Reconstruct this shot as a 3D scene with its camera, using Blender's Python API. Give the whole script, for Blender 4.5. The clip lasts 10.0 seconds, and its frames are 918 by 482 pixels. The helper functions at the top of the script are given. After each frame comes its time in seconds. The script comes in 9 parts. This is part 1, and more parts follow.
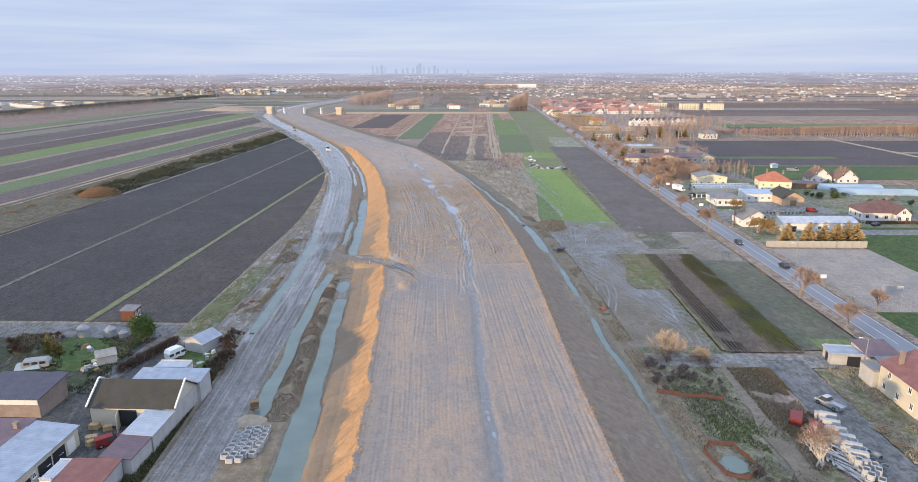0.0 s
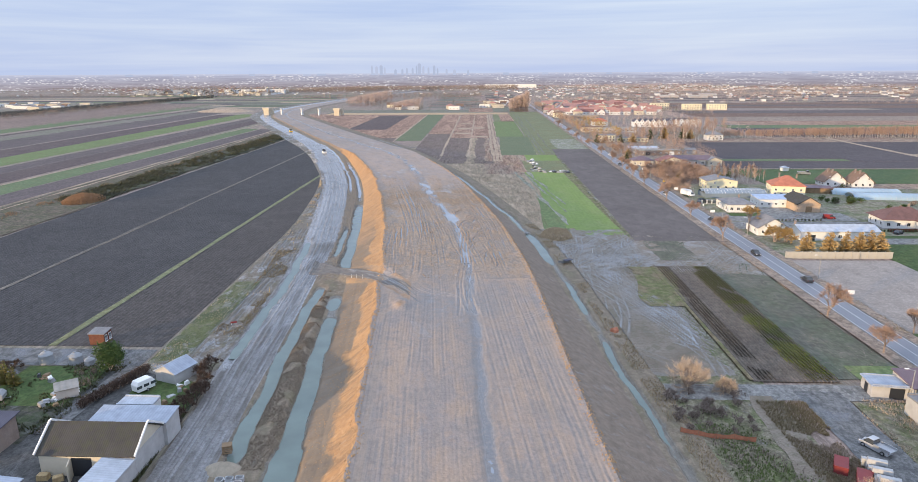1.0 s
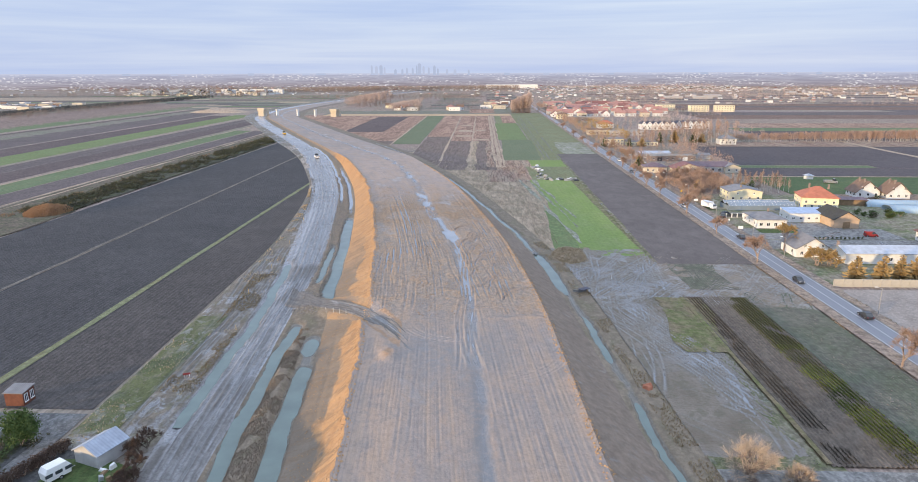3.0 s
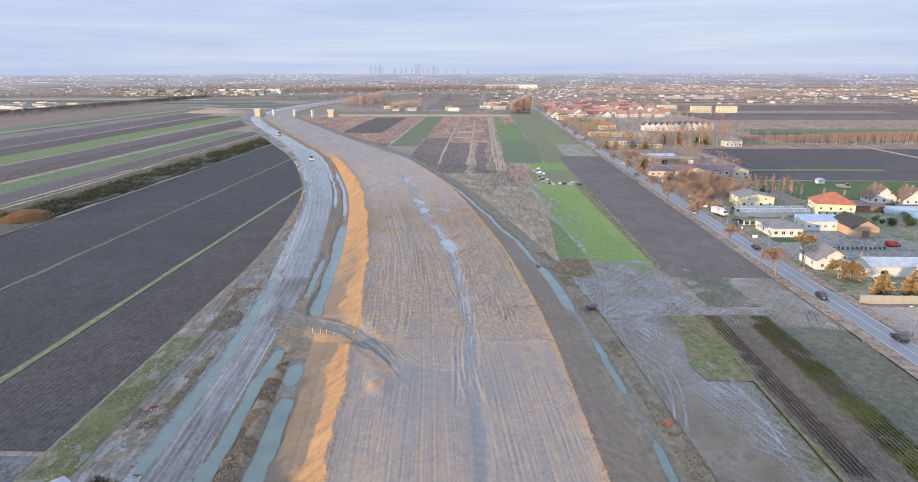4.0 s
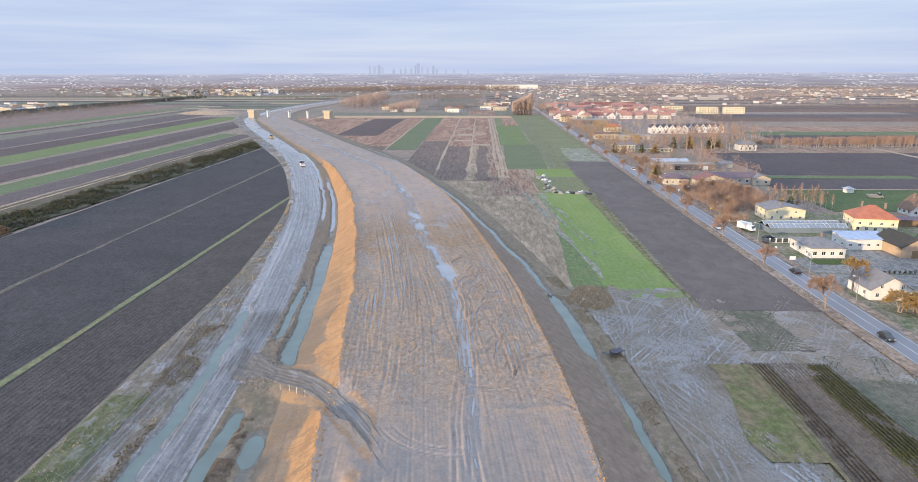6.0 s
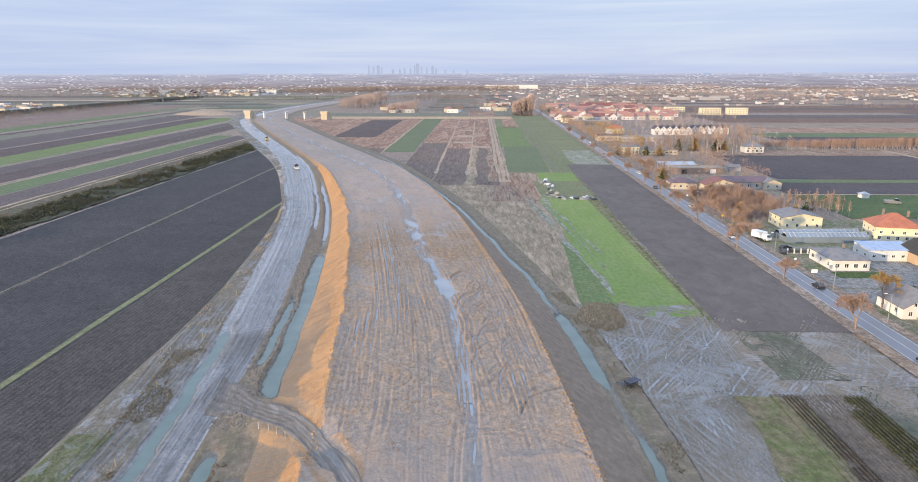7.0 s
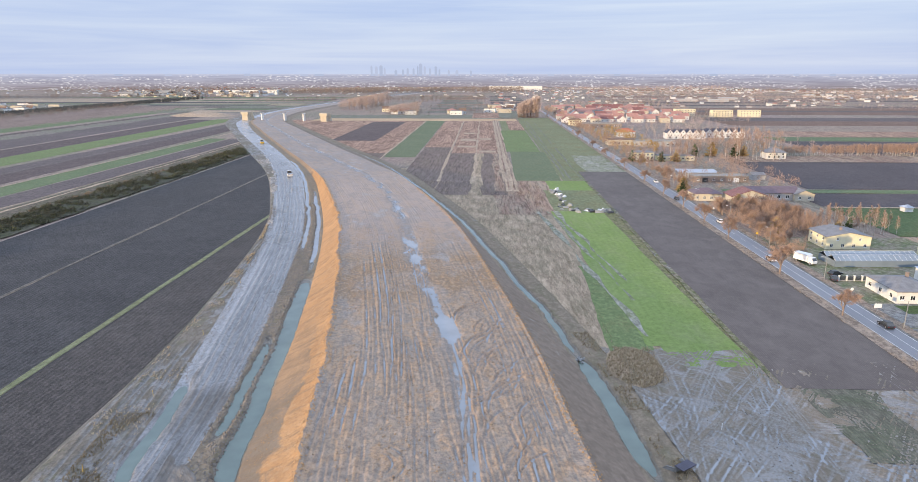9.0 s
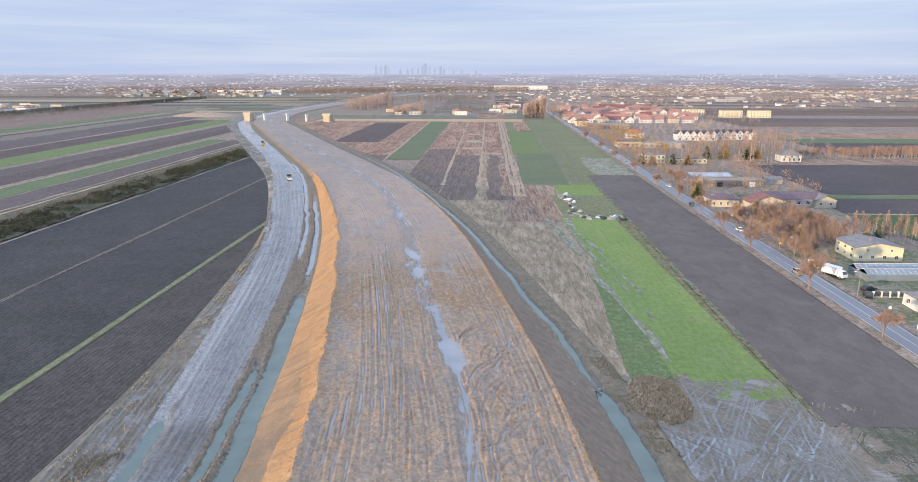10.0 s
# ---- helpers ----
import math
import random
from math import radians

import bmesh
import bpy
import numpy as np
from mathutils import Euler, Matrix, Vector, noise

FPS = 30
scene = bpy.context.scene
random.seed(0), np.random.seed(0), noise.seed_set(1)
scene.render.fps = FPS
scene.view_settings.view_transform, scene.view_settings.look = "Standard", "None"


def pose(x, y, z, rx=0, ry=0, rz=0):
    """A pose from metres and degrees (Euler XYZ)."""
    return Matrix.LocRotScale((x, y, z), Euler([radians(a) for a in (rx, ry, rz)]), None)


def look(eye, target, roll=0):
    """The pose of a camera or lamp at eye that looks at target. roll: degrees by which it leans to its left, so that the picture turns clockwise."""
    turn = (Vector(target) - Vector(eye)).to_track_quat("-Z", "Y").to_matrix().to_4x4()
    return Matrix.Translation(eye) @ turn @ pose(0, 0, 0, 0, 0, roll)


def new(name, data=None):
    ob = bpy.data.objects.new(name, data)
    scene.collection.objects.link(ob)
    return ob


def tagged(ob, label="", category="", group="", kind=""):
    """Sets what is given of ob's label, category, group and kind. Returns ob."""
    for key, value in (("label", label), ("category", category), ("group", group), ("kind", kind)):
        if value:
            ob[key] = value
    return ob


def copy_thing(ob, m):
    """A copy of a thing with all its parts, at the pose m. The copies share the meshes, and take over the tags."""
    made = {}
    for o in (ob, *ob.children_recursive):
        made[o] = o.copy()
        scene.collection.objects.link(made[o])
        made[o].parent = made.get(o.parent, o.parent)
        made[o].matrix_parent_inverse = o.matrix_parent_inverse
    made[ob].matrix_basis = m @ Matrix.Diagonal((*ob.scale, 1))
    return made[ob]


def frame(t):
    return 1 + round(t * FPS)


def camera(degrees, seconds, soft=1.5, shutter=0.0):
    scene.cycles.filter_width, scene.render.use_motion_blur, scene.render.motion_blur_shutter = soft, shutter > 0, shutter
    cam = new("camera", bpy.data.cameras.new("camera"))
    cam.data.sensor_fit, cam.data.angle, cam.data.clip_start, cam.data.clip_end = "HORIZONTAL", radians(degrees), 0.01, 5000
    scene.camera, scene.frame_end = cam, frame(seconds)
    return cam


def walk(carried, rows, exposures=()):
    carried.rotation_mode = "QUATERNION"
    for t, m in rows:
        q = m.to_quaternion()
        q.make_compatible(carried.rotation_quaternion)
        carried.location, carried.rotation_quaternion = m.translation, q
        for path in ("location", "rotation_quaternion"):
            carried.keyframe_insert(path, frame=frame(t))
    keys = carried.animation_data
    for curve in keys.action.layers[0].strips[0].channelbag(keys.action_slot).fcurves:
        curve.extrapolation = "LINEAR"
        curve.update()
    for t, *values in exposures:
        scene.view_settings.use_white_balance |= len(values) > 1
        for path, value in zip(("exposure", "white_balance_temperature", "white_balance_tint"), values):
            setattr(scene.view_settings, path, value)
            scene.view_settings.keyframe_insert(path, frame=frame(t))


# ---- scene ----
# The drone flies straight and level above the new embankment.
cam = camera(71.6, 10.0, soft=0.65)
PATH = [
    (0, (0.281, -0.556, 57.455), (0.212, 1.377, 56.944), -0.2),
    (0.5, (0.232, 6.218, 57.557), (0.165, 8.15, 57.046), -0.2),
    (1, (0.001, 12.783, 57.575), (-0.068, 14.715, 57.065), -0.3),
    (1.5, (-0.282, 19.654, 57.622), (-0.351, 21.587, 57.112), -0.2),
    (2, (-0.304, 26.176, 57.648), (-0.373, 28.109, 57.138), -0.2),
    (2.5, (-0.618, 33.004, 57.688), (-0.688, 34.936, 57.178), -0.2),
    (4, (-1.123, 52.556, 57.685), (-1.19, 54.489, 57.175), -0.1),
    (4.5, (-1.294, 59.232, 57.782), (-1.36, 61.164, 57.272), -0.1),
    (5, (-1.53, 65.614, 57.794), (-1.597, 67.547, 57.284), -0.1),
    (5.5, (-1.729, 72.388, 57.807), (-1.796, 74.32, 57.297), -0.1),
    (7, (-2.325, 91.955, 58.079), (-2.39, 93.888, 57.569), -0.1),
    (7.5, (-2.664, 98.851, 58.098), (-2.73, 100.784, 57.588), -0.0),
    (8, (-3.062, 105.489, 58.11), (-3.131, 107.422, 57.601), -0.1),
    (8.5, (-3.422, 112.112, 58.201), (-3.491, 114.045, 57.693), -0.0),
    (9, (-3.787, 118.546, 58.201), (-3.861, 120.479, 57.693), 0.0),
    (9.5, (-4.179, 124.767, 58.34), (-4.258, 126.7, 57.831), 0.1),
    (10, (-4.57, 131.289, 58.457), (-4.658, 133.221, 57.948), 0.0),
]
walk(cam, [(t, look(eye, target, roll)) for t, eye, target, roll in PATH], exposures=[(0.0, 0.09)])

# ---------------------------------------------------------------- light
SUN_HIGH, SUN_FROM = radians(5.4), Vector((-0.74, -0.67, 0)).normalized()   # low winter sun behind and to the west
sun = new("sun", bpy.data.lights.new("sun", "SUN"))
sun.data.energy, sun.data.angle, sun.data.color = 5.0, radians(1.0), (1.0, 0.72, 0.42)
toward = SUN_FROM * math.cos(SUN_HIGH) + Vector((0, 0, math.sin(SUN_HIGH)))
sun.matrix_world = Matrix.Translation((-200, -200, 150)) @ toward.to_track_quat("Z", "Y").to_matrix().to_4x4()

world = bpy.data.worlds.new("winter_sky")
scene.world = world
world.use_nodes = True
wt = world.node_tree
wt.nodes.clear()


def wnode(kind, **put):
    n = wt.nodes.new(kind)
    for k, v in put.items():
        if isinstance(v, bpy.types.NodeSocket):
            wt.links.new(v, n.inputs[k.replace("_", " ")])
        else:
            n.inputs[k.replace("_", " ")].default_value = v
    return n


sky = wnode("ShaderNodeTexSky")
sky.sky_type, sky.sun_disc = "NISHITA", False
sky.sun_elevation, sky.sun_rotation = SUN_HIGH, math.atan2(SUN_FROM.x, SUN_FROM.y)
sky.air_density, sky.dust_density, sky.ozone_density = 1.0, 0.6, 1.0
wdir = wnode("ShaderNodeTexCoord")
wmap = wnode("ShaderNodeMapping", Vector=wdir.outputs["Generated"], Scale=(1.3, 1.3, 26.0))
wn1 = wnode("ShaderNodeTexNoise", Vector=wmap.outputs[0], Scale=1.6, Detail=6.0, Roughness=0.55, Distortion=0.4)
wr1 = wnode("ShaderNodeMapRange", Value=wn1.outputs["Fac"], From_Min=0.32, From_Max=0.72, To_Min=0.15, To_Max=1.0)
wcl = wnode("ShaderNodeMix")
wcl.data_type = "RGBA"
SKY, CLOUD, DULL = 0.16, (0.655, 0.745, 0.93, 1), (0.43, 0.55, 0.865, 1)
wsep = wnode("ShaderNodeMix")
wsep.data_type = "RGBA"
wt.links.new(wr1.outputs[0], wsep.inputs[0])
wsep.inputs[6].default_value, wsep.inputs[7].default_value = DULL, CLOUD
wskyb = wnode("ShaderNodeVectorMath")
wskyb.operation = "SCALE"
wt.links.new(sky.outputs[0], wskyb.inputs[0])
wskyb.inputs["Scale"].default_value = SKY
wcl.inputs[0].default_value = 0.88
wt.links.new(wskyb.outputs[0], wcl.inputs[6])
wt.links.new(wsep.outputs[2], wcl.inputs[7])
wxyz = wnode("ShaderNodeSeparateXYZ", Vector=wdir.outputs["Generated"])
wup = wnode("ShaderNodeMapRange", Value=wxyz.outputs["Z"], From_Min=0.10, From_Max=0.7, To_Min=1.0, To_Max=2.0)   # an overcast sky is brightest overhead
whigh = wnode("ShaderNodeMix")
whigh.data_type = "RGBA"
wlift = wnode("ShaderNodeMapRange", Value=wxyz.outputs["Z"], From_Min=0.12, From_Max=0.6, To_Min=0.0, To_Max=0.5)   # grey cloud cover overhead
wt.links.new(wlift.outputs[0], whigh.inputs[0])
wt.links.new(wcl.outputs[2], whigh.inputs[6])
whigh.inputs[7].default_value = (0.54, 0.635, 0.79, 1)
wbg = wnode("ShaderNodeBackground", Color=whigh.outputs[2], Strength=wup.outputs[0])
wout = wnode("ShaderNodeOutputWorld")
wt.links.new(wbg.outputs[0], wout.inputs[0])

# ---------------------------------------------------------------- materials
class Mat:
    def __init__(self, name, rough=0.9, metal=0.0, spec=0.3):
        self.m = bpy.data.materials.new(name)
        self.m.use_nodes = True
        self.t = self.m.node_tree
        self.b = self.t.nodes["Principled BSDF"]
        self.b.inputs["Roughness"].default_value = rough
        self.b.inputs["Metallic"].default_value = metal
        self.b.inputs["Specular IOR Level"].default_value = spec

    def put(self, socket, v):
        if isinstance(v, bpy.types.NodeSocket):
            self.t.links.new(v, socket)
        else:
            socket.default_value = v

    def co(self, kind="Object", scale=(1, 1, 1), rot=0.0, loc=(0, 0, 0)):
        c = self.t.nodes.new("ShaderNodeTexCoord")
        m = self.t.nodes.new("ShaderNodeMapping")
        self.t.links.new(c.outputs[kind], m.inputs["Vector"])
        m.inputs["Scale"].default_value, m.inputs["Rotation"].default_value = scale, (0, 0, rot)
        m.inputs["Location"].default_value = loc
        return m.outputs[0]

    def noise(self, co, scale, detail=4.0, rough=0.55, warp=0.0):
        n = self.t.nodes.new("ShaderNodeTexNoise")
        self.put(n.inputs["Vector"], co)
        n.inputs["Scale"].default_value, n.inputs["Detail"].default_value = scale, detail
        n.inputs["Roughness"].default_value, n.inputs["Distortion"].default_value = rough, warp
        return n.outputs["Fac"]

    def wave(self, co, scale, warp=2.0, axis="X", detail=2.0, dscale=1.0):
        n = self.t.nodes.new("ShaderNodeTexWave")
        n.bands_direction = axis
        self.put(n.inputs["Vector"], co)
        n.inputs["Scale"].default_value, n.inputs["Distortion"].default_value = scale, warp
        n.inputs["Detail"].default_value, n.inputs["Detail Scale"].default_value = detail, dscale
        return n.outputs["Fac"]

    def rng(self, v, a, b, lo=0.0, hi=1.0):
        n = self.t.nodes.new("ShaderNodeMapRange")
        self.put(n.inputs["Value"], v)
        n.inputs["From Min"].default_value, n.inputs["From Max"].default_value = a, b
        n.inputs["To Min"].default_value, n.inputs["To Max"].default_value = lo, hi
        return n.outputs[0]

    def math(self, op, a, b=0.0):
        n = self.t.nodes.new("ShaderNodeMath")
        n.operation = op
        self.put(n.inputs[0], a)
        self.put(n.inputs[1], b)
        return n.outputs[0]

    def sep(self, co):
        n = self.t.nodes.new("ShaderNodeSeparateXYZ")
        self.put(n.inputs[0], co)
        return n.outputs

    def mix(self, f, a, b, blend="MIX"):
        n = self.t.nodes.new("ShaderNodeMix")
        n.data_type, n.blend_type = "RGBA", blend
        self.put(n.inputs[0], f)
        for i, v in ((6, a), (7, b)):
            self.put(n.inputs[i], (*v, 1) if isinstance(v, tuple) and len(v) == 3 else v)
        return n.outputs[2]

    def attr(self, name):
        n = self.t.nodes.new("ShaderNodeAttribute")
        n.attribute_name = name
        return n.outputs["Fac"]

    def chance(self):
        return self.t.nodes.new("ShaderNodeObjectInfo").outputs["Random"]

    def island(self):
        return self.t.nodes.new("ShaderNodeNewGeometry").outputs["Random Per Island"]

    def bump(self, h, strength=0.5, dist=0.1):
        n = self.t.nodes.new("ShaderNodeBump")
        self.put(n.inputs["Height"], h)
        n.inputs["Strength"].default_value, n.inputs["Distance"].default_value = strength, dist
        self.put(self.b.inputs["Normal"], n.outputs[0])
        return self

    def colour(self, v):
        self.put(self.b.inputs["Base Color"], (*v, 1) if isinstance(v, tuple) and len(v) == 3 else v)
        return self

    def rough(self, v):
        self.put(self.b.inputs["Roughness"], v)
        return self


def plain(name, col, rough=0.7, metal=0.0, vary=0.25, scale=1.5, bump=0.0, spec=0.3):
    """A weathered surface of one base colour: broad stains and fine grain."""
    k = Mat(name, rough, metal, spec)
    co = k.co()
    a = k.noise(co, scale * 0.35, 5, 0.6)
    b = k.noise(co, scale * 6, 3, 0.6)
    dark = tuple(c * (1 - vary) for c in col)
    light = tuple(min(1, c * (1 + vary * 0.5)) for c in col)
    c = k.mix(k.rng(a, 0.3, 0.7), dark, light)
    c = k.mix(k.rng(b, 0.25, 0.75, 0, 0.35), c, dark)
    k.colour(c)
    if bump:
        k.bump(b, bump, 0.05)
    return k.m


def soil(name, a, b, rows=0.0, rowdir="X", patch=0.03, bump=0.6, green=None, wet=0.0, rough=0.92, speck=0.42, reach=0.7, grain=1.0):
    """Field soil in world metres: broad patches, clods, plough rows across rowdir."""
    k = Mat(name, rough, 0, 0.25)
    co = k.co()
    big = k.noise(k.co(scale=(1, min(1.0, reach * 1.5), 1), rot=0.5 if reach > 0.4 else 0.03), patch, 5, 0.62, 0.6)
    mid = k.noise(k.co(scale=(1, min(0.55, reach), 1) if rowdir == "X" else (0.55, 1, 1), rot=0.06), 0.22, 5, 0.66, 0.5)
    fine = k.noise(co, 1.9, 5, 0.74)
    c = k.mix(k.rng(big, 0.3, 0.7), a, b)
    c = k.mix(k.rng(mid, 0.40, 0.68, 0, 0.55), c, tuple(x * 0.74 for x in a))
    c = k.mix(k.rng(fine, 0.50, 0.60, 0, 0.5 * grain), c, tuple(x * 1.4 for x in b))
    if green:
        c = k.mix(k.rng(k.noise(k.co(scale=(1, min(1.0, reach * 1.5), 1), rot=0.9 if reach > 0.4 else 0.03), patch * 3.1, 6, 0.68, 0.5), 0.42, 0.62), c, green)
    lump = k.noise(k.co(scale=(1, reach, 1), loc=(17, 5, 0), rot=0.05), 0.75, 5, 0.78)
    c = k.mix(k.rng(lump, 0.51, 0.59, 0, speck * 1.3), c, tuple(x * 0.5 for x in a))
    c = k.mix(k.rng(lump, 0.48, 0.40, 0, speck), c, tuple(min(1, x * 1.5) for x in b))
    h = k.math("ADD", k.noise(k.co(loc=(5, 9, 0)), 0.9, 2.5, 0.5), k.noise(k.co(loc=(1, 4, 0)), 2.6, 2, 0.5))
    if rows:
        w = k.wave(k.co(), rows * 1.3, 3.2, rowdir, 4, 0.5)
        c = k.mix(k.math("MULTIPLY", k.rng(w, 0.35, 0.85, 0.0, 0.26), k.rng(mid, 0.3, 0.6, 0.35, 1.0)), c, tuple(x * 0.58 for x in a))
        h = k.math("ADD", h, k.math("MULTIPLY", w, 0.3))
    if wet:
        p = k.noise(k.co(scale=(1, 0.7, 1)), 0.12, 6, 0.62, 0.8)
        m = k.rng(p, 0.56, 0.64)
        c = k.mix(k.math("MULTIPLY", m, wet), c, (0.11, 0.11, 0.12))
        k.rough(k.rng(m, 0, 1, rough, 0.12))
    k.colour(c).bump(h, bump, 0.22)
    return k.m


def grass(name, a, b, dry=(0.20, 0.16, 0.08), amount=0.3, scale=0.05, even=1.0):
    k = Mat(name, 0.9, 0, 0.2)
    co = k.co()
    big, fine = k.noise(co, scale, 5, 0.6), k.noise(co, 2.2, 5, 0.7)
    drill = k.wave(k.co(), 0.18, 1.2, "X", 3, 0.3)
    c = k.mix(k.rng(big, 0.3, 0.7), a, b)
    c = k.mix(k.rng(drill, 0.4, 0.9, 0, 0.16), c, tuple(x * 0.72 for x in a))
    c = k.mix(k.math("MULTIPLY", k.rng(k.noise(k.co(scale=(1, 0.6, 1)), scale * 4, 6, 0.68, 0.4), 0.47, 0.68), amount), c, dry)
    c = k.mix(k.rng(fine, 0.48, 0.58, 0, 0.42 * even), c, tuple(x * 0.55 for x in a))
    lump = k.noise(k.co(scale=(1, 0.75, 1), loc=(17, 5, 0)), 0.7, 5, 0.75)
    c = k.mix(k.rng(lump, 0.51, 0.60, 0, 0.42 * even), c, tuple(x * 0.62 for x in a))
    c = k.mix(k.rng(lump, 0.48, 0.40, 0, 0.4 * even), c, tuple(x * 1.35 for x in b))
    k.colour(c).bump(k.math("ADD", k.noise(k.co(loc=(5, 9, 0)), 1.0, 2.5, 0.5), k.noise(k.co(loc=(1, 4, 0)), 3.0, 2, 0.5)), 0.5, 0.2)
    return k.m


def earthwork(name, a, b, wet_sheen_col, wet=(0.5, 0.62), ribs=0.0, along=0.05, rough=0.9, clod=0.5, tint=None, wetter=None, sheen=False, lumps=1.0):
    """Bare earth on the works; UV holds metres across and along the line. The mesh carries where wheels pressed and where water soaks in."""
    k = Mat(name, rough, 0, 0.35)
    uv = k.co("UV")
    big = k.noise(k.co("UV", (1, 0.5, 1)), 0.10, 5, 0.64, 0.6)
    streak = k.noise(k.co("UV", (1, along, 1)), 0.7, 5, 0.66, 0.4)
    fine = k.noise(uv, 1.7, 6, 0.74)
    c = k.mix(k.rng(big, 0.32, 0.68), a, b)
    c = k.mix(k.rng(streak, 0.42, 0.66, 0, 0.6), c, tuple(x * 0.66 for x in a))
    if tint:
        c = k.mix(k.rng(k.noise(k.co("UV", (1, 0.5, 1), loc=(7, 3, 0)), 0.28, 6, 0.68, 0.6), 0.50, 0.66, 0, 0.85), c, tint)
    damp = k.noise(k.co("UV", (1, along * 1.3, 1), loc=(3, 11, 0)), 0.45, 6, 0.66, 0.5)
    shed = k.noise(k.co("UV", (1, 0.6, 1)), 0.06, 3, 0.5)
    if wetter:
        more = k.rng(k.sep(uv)[1], wetter[0], wetter[1], 0, 0.17)
        damp, shed = k.math("ADD", damp, more), k.math("ADD", shed, more)
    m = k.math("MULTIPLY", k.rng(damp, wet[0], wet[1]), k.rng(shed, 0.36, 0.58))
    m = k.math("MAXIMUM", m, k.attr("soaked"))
    c = k.mix(m, c, wet_sheen_col)
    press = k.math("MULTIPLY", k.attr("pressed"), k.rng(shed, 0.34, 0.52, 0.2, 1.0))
    # With sheen on, pressed ruts get the reflected sky as a pale colour.
    c = k.mix(k.math("MULTIPLY", press, 0.95 if sheen else 0.55), c, wet_sheen_col if sheen else tuple(x * 0.62 for x in a))
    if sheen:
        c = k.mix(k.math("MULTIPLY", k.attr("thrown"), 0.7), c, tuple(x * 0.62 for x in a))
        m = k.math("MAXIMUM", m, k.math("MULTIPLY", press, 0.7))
    c = k.mix(k.rng(fine, 0.49, 0.59, 0, 0.5 * lumps), c, tuple(x * 0.55 for x in a))
    lump = k.noise(k.co("UV", (1, 0.7, 1), loc=(17, 5, 0)), 0.8, 5, 0.78)
    c = k.mix(k.rng(lump, 0.51, 0.59, 0, 0.28 if sheen else 0.5 * lumps), c, tuple(x * 0.55 for x in a))
    c = k.mix(k.rng(lump, 0.48, 0.40, 0, 0.28 if sheen else 0.5 * lumps), c, tuple(min(1, x * 1.35) for x in b))
    h = k.math("ADD", k.math("MULTIPLY", k.noise(k.co("UV", loc=(5, 9, 0)), 0.8, 2.5, 0.5), 0.6 + clod), k.noise(k.co("UV", loc=(1, 4, 0)), 2.4, 2, 0.5))
    if ribs:
        w = k.wave(k.co("UV", (1, 0.15, 1)), ribs, 1.6, "X", 3, 0.4)
        c = k.mix(k.rng(w, 0.3, 0.9, 0, 0.22), c, tuple(x * 0.55 for x in a))
        h = k.math("ADD", h, k.math("MULTIPLY", w, 0.2))
    k.colour(c).bump(h, 0.2 + 0.4 * lumps, 0.22)
    k.rough(k.rng(m, 0, 1, rough, 0.22))
    return k.m


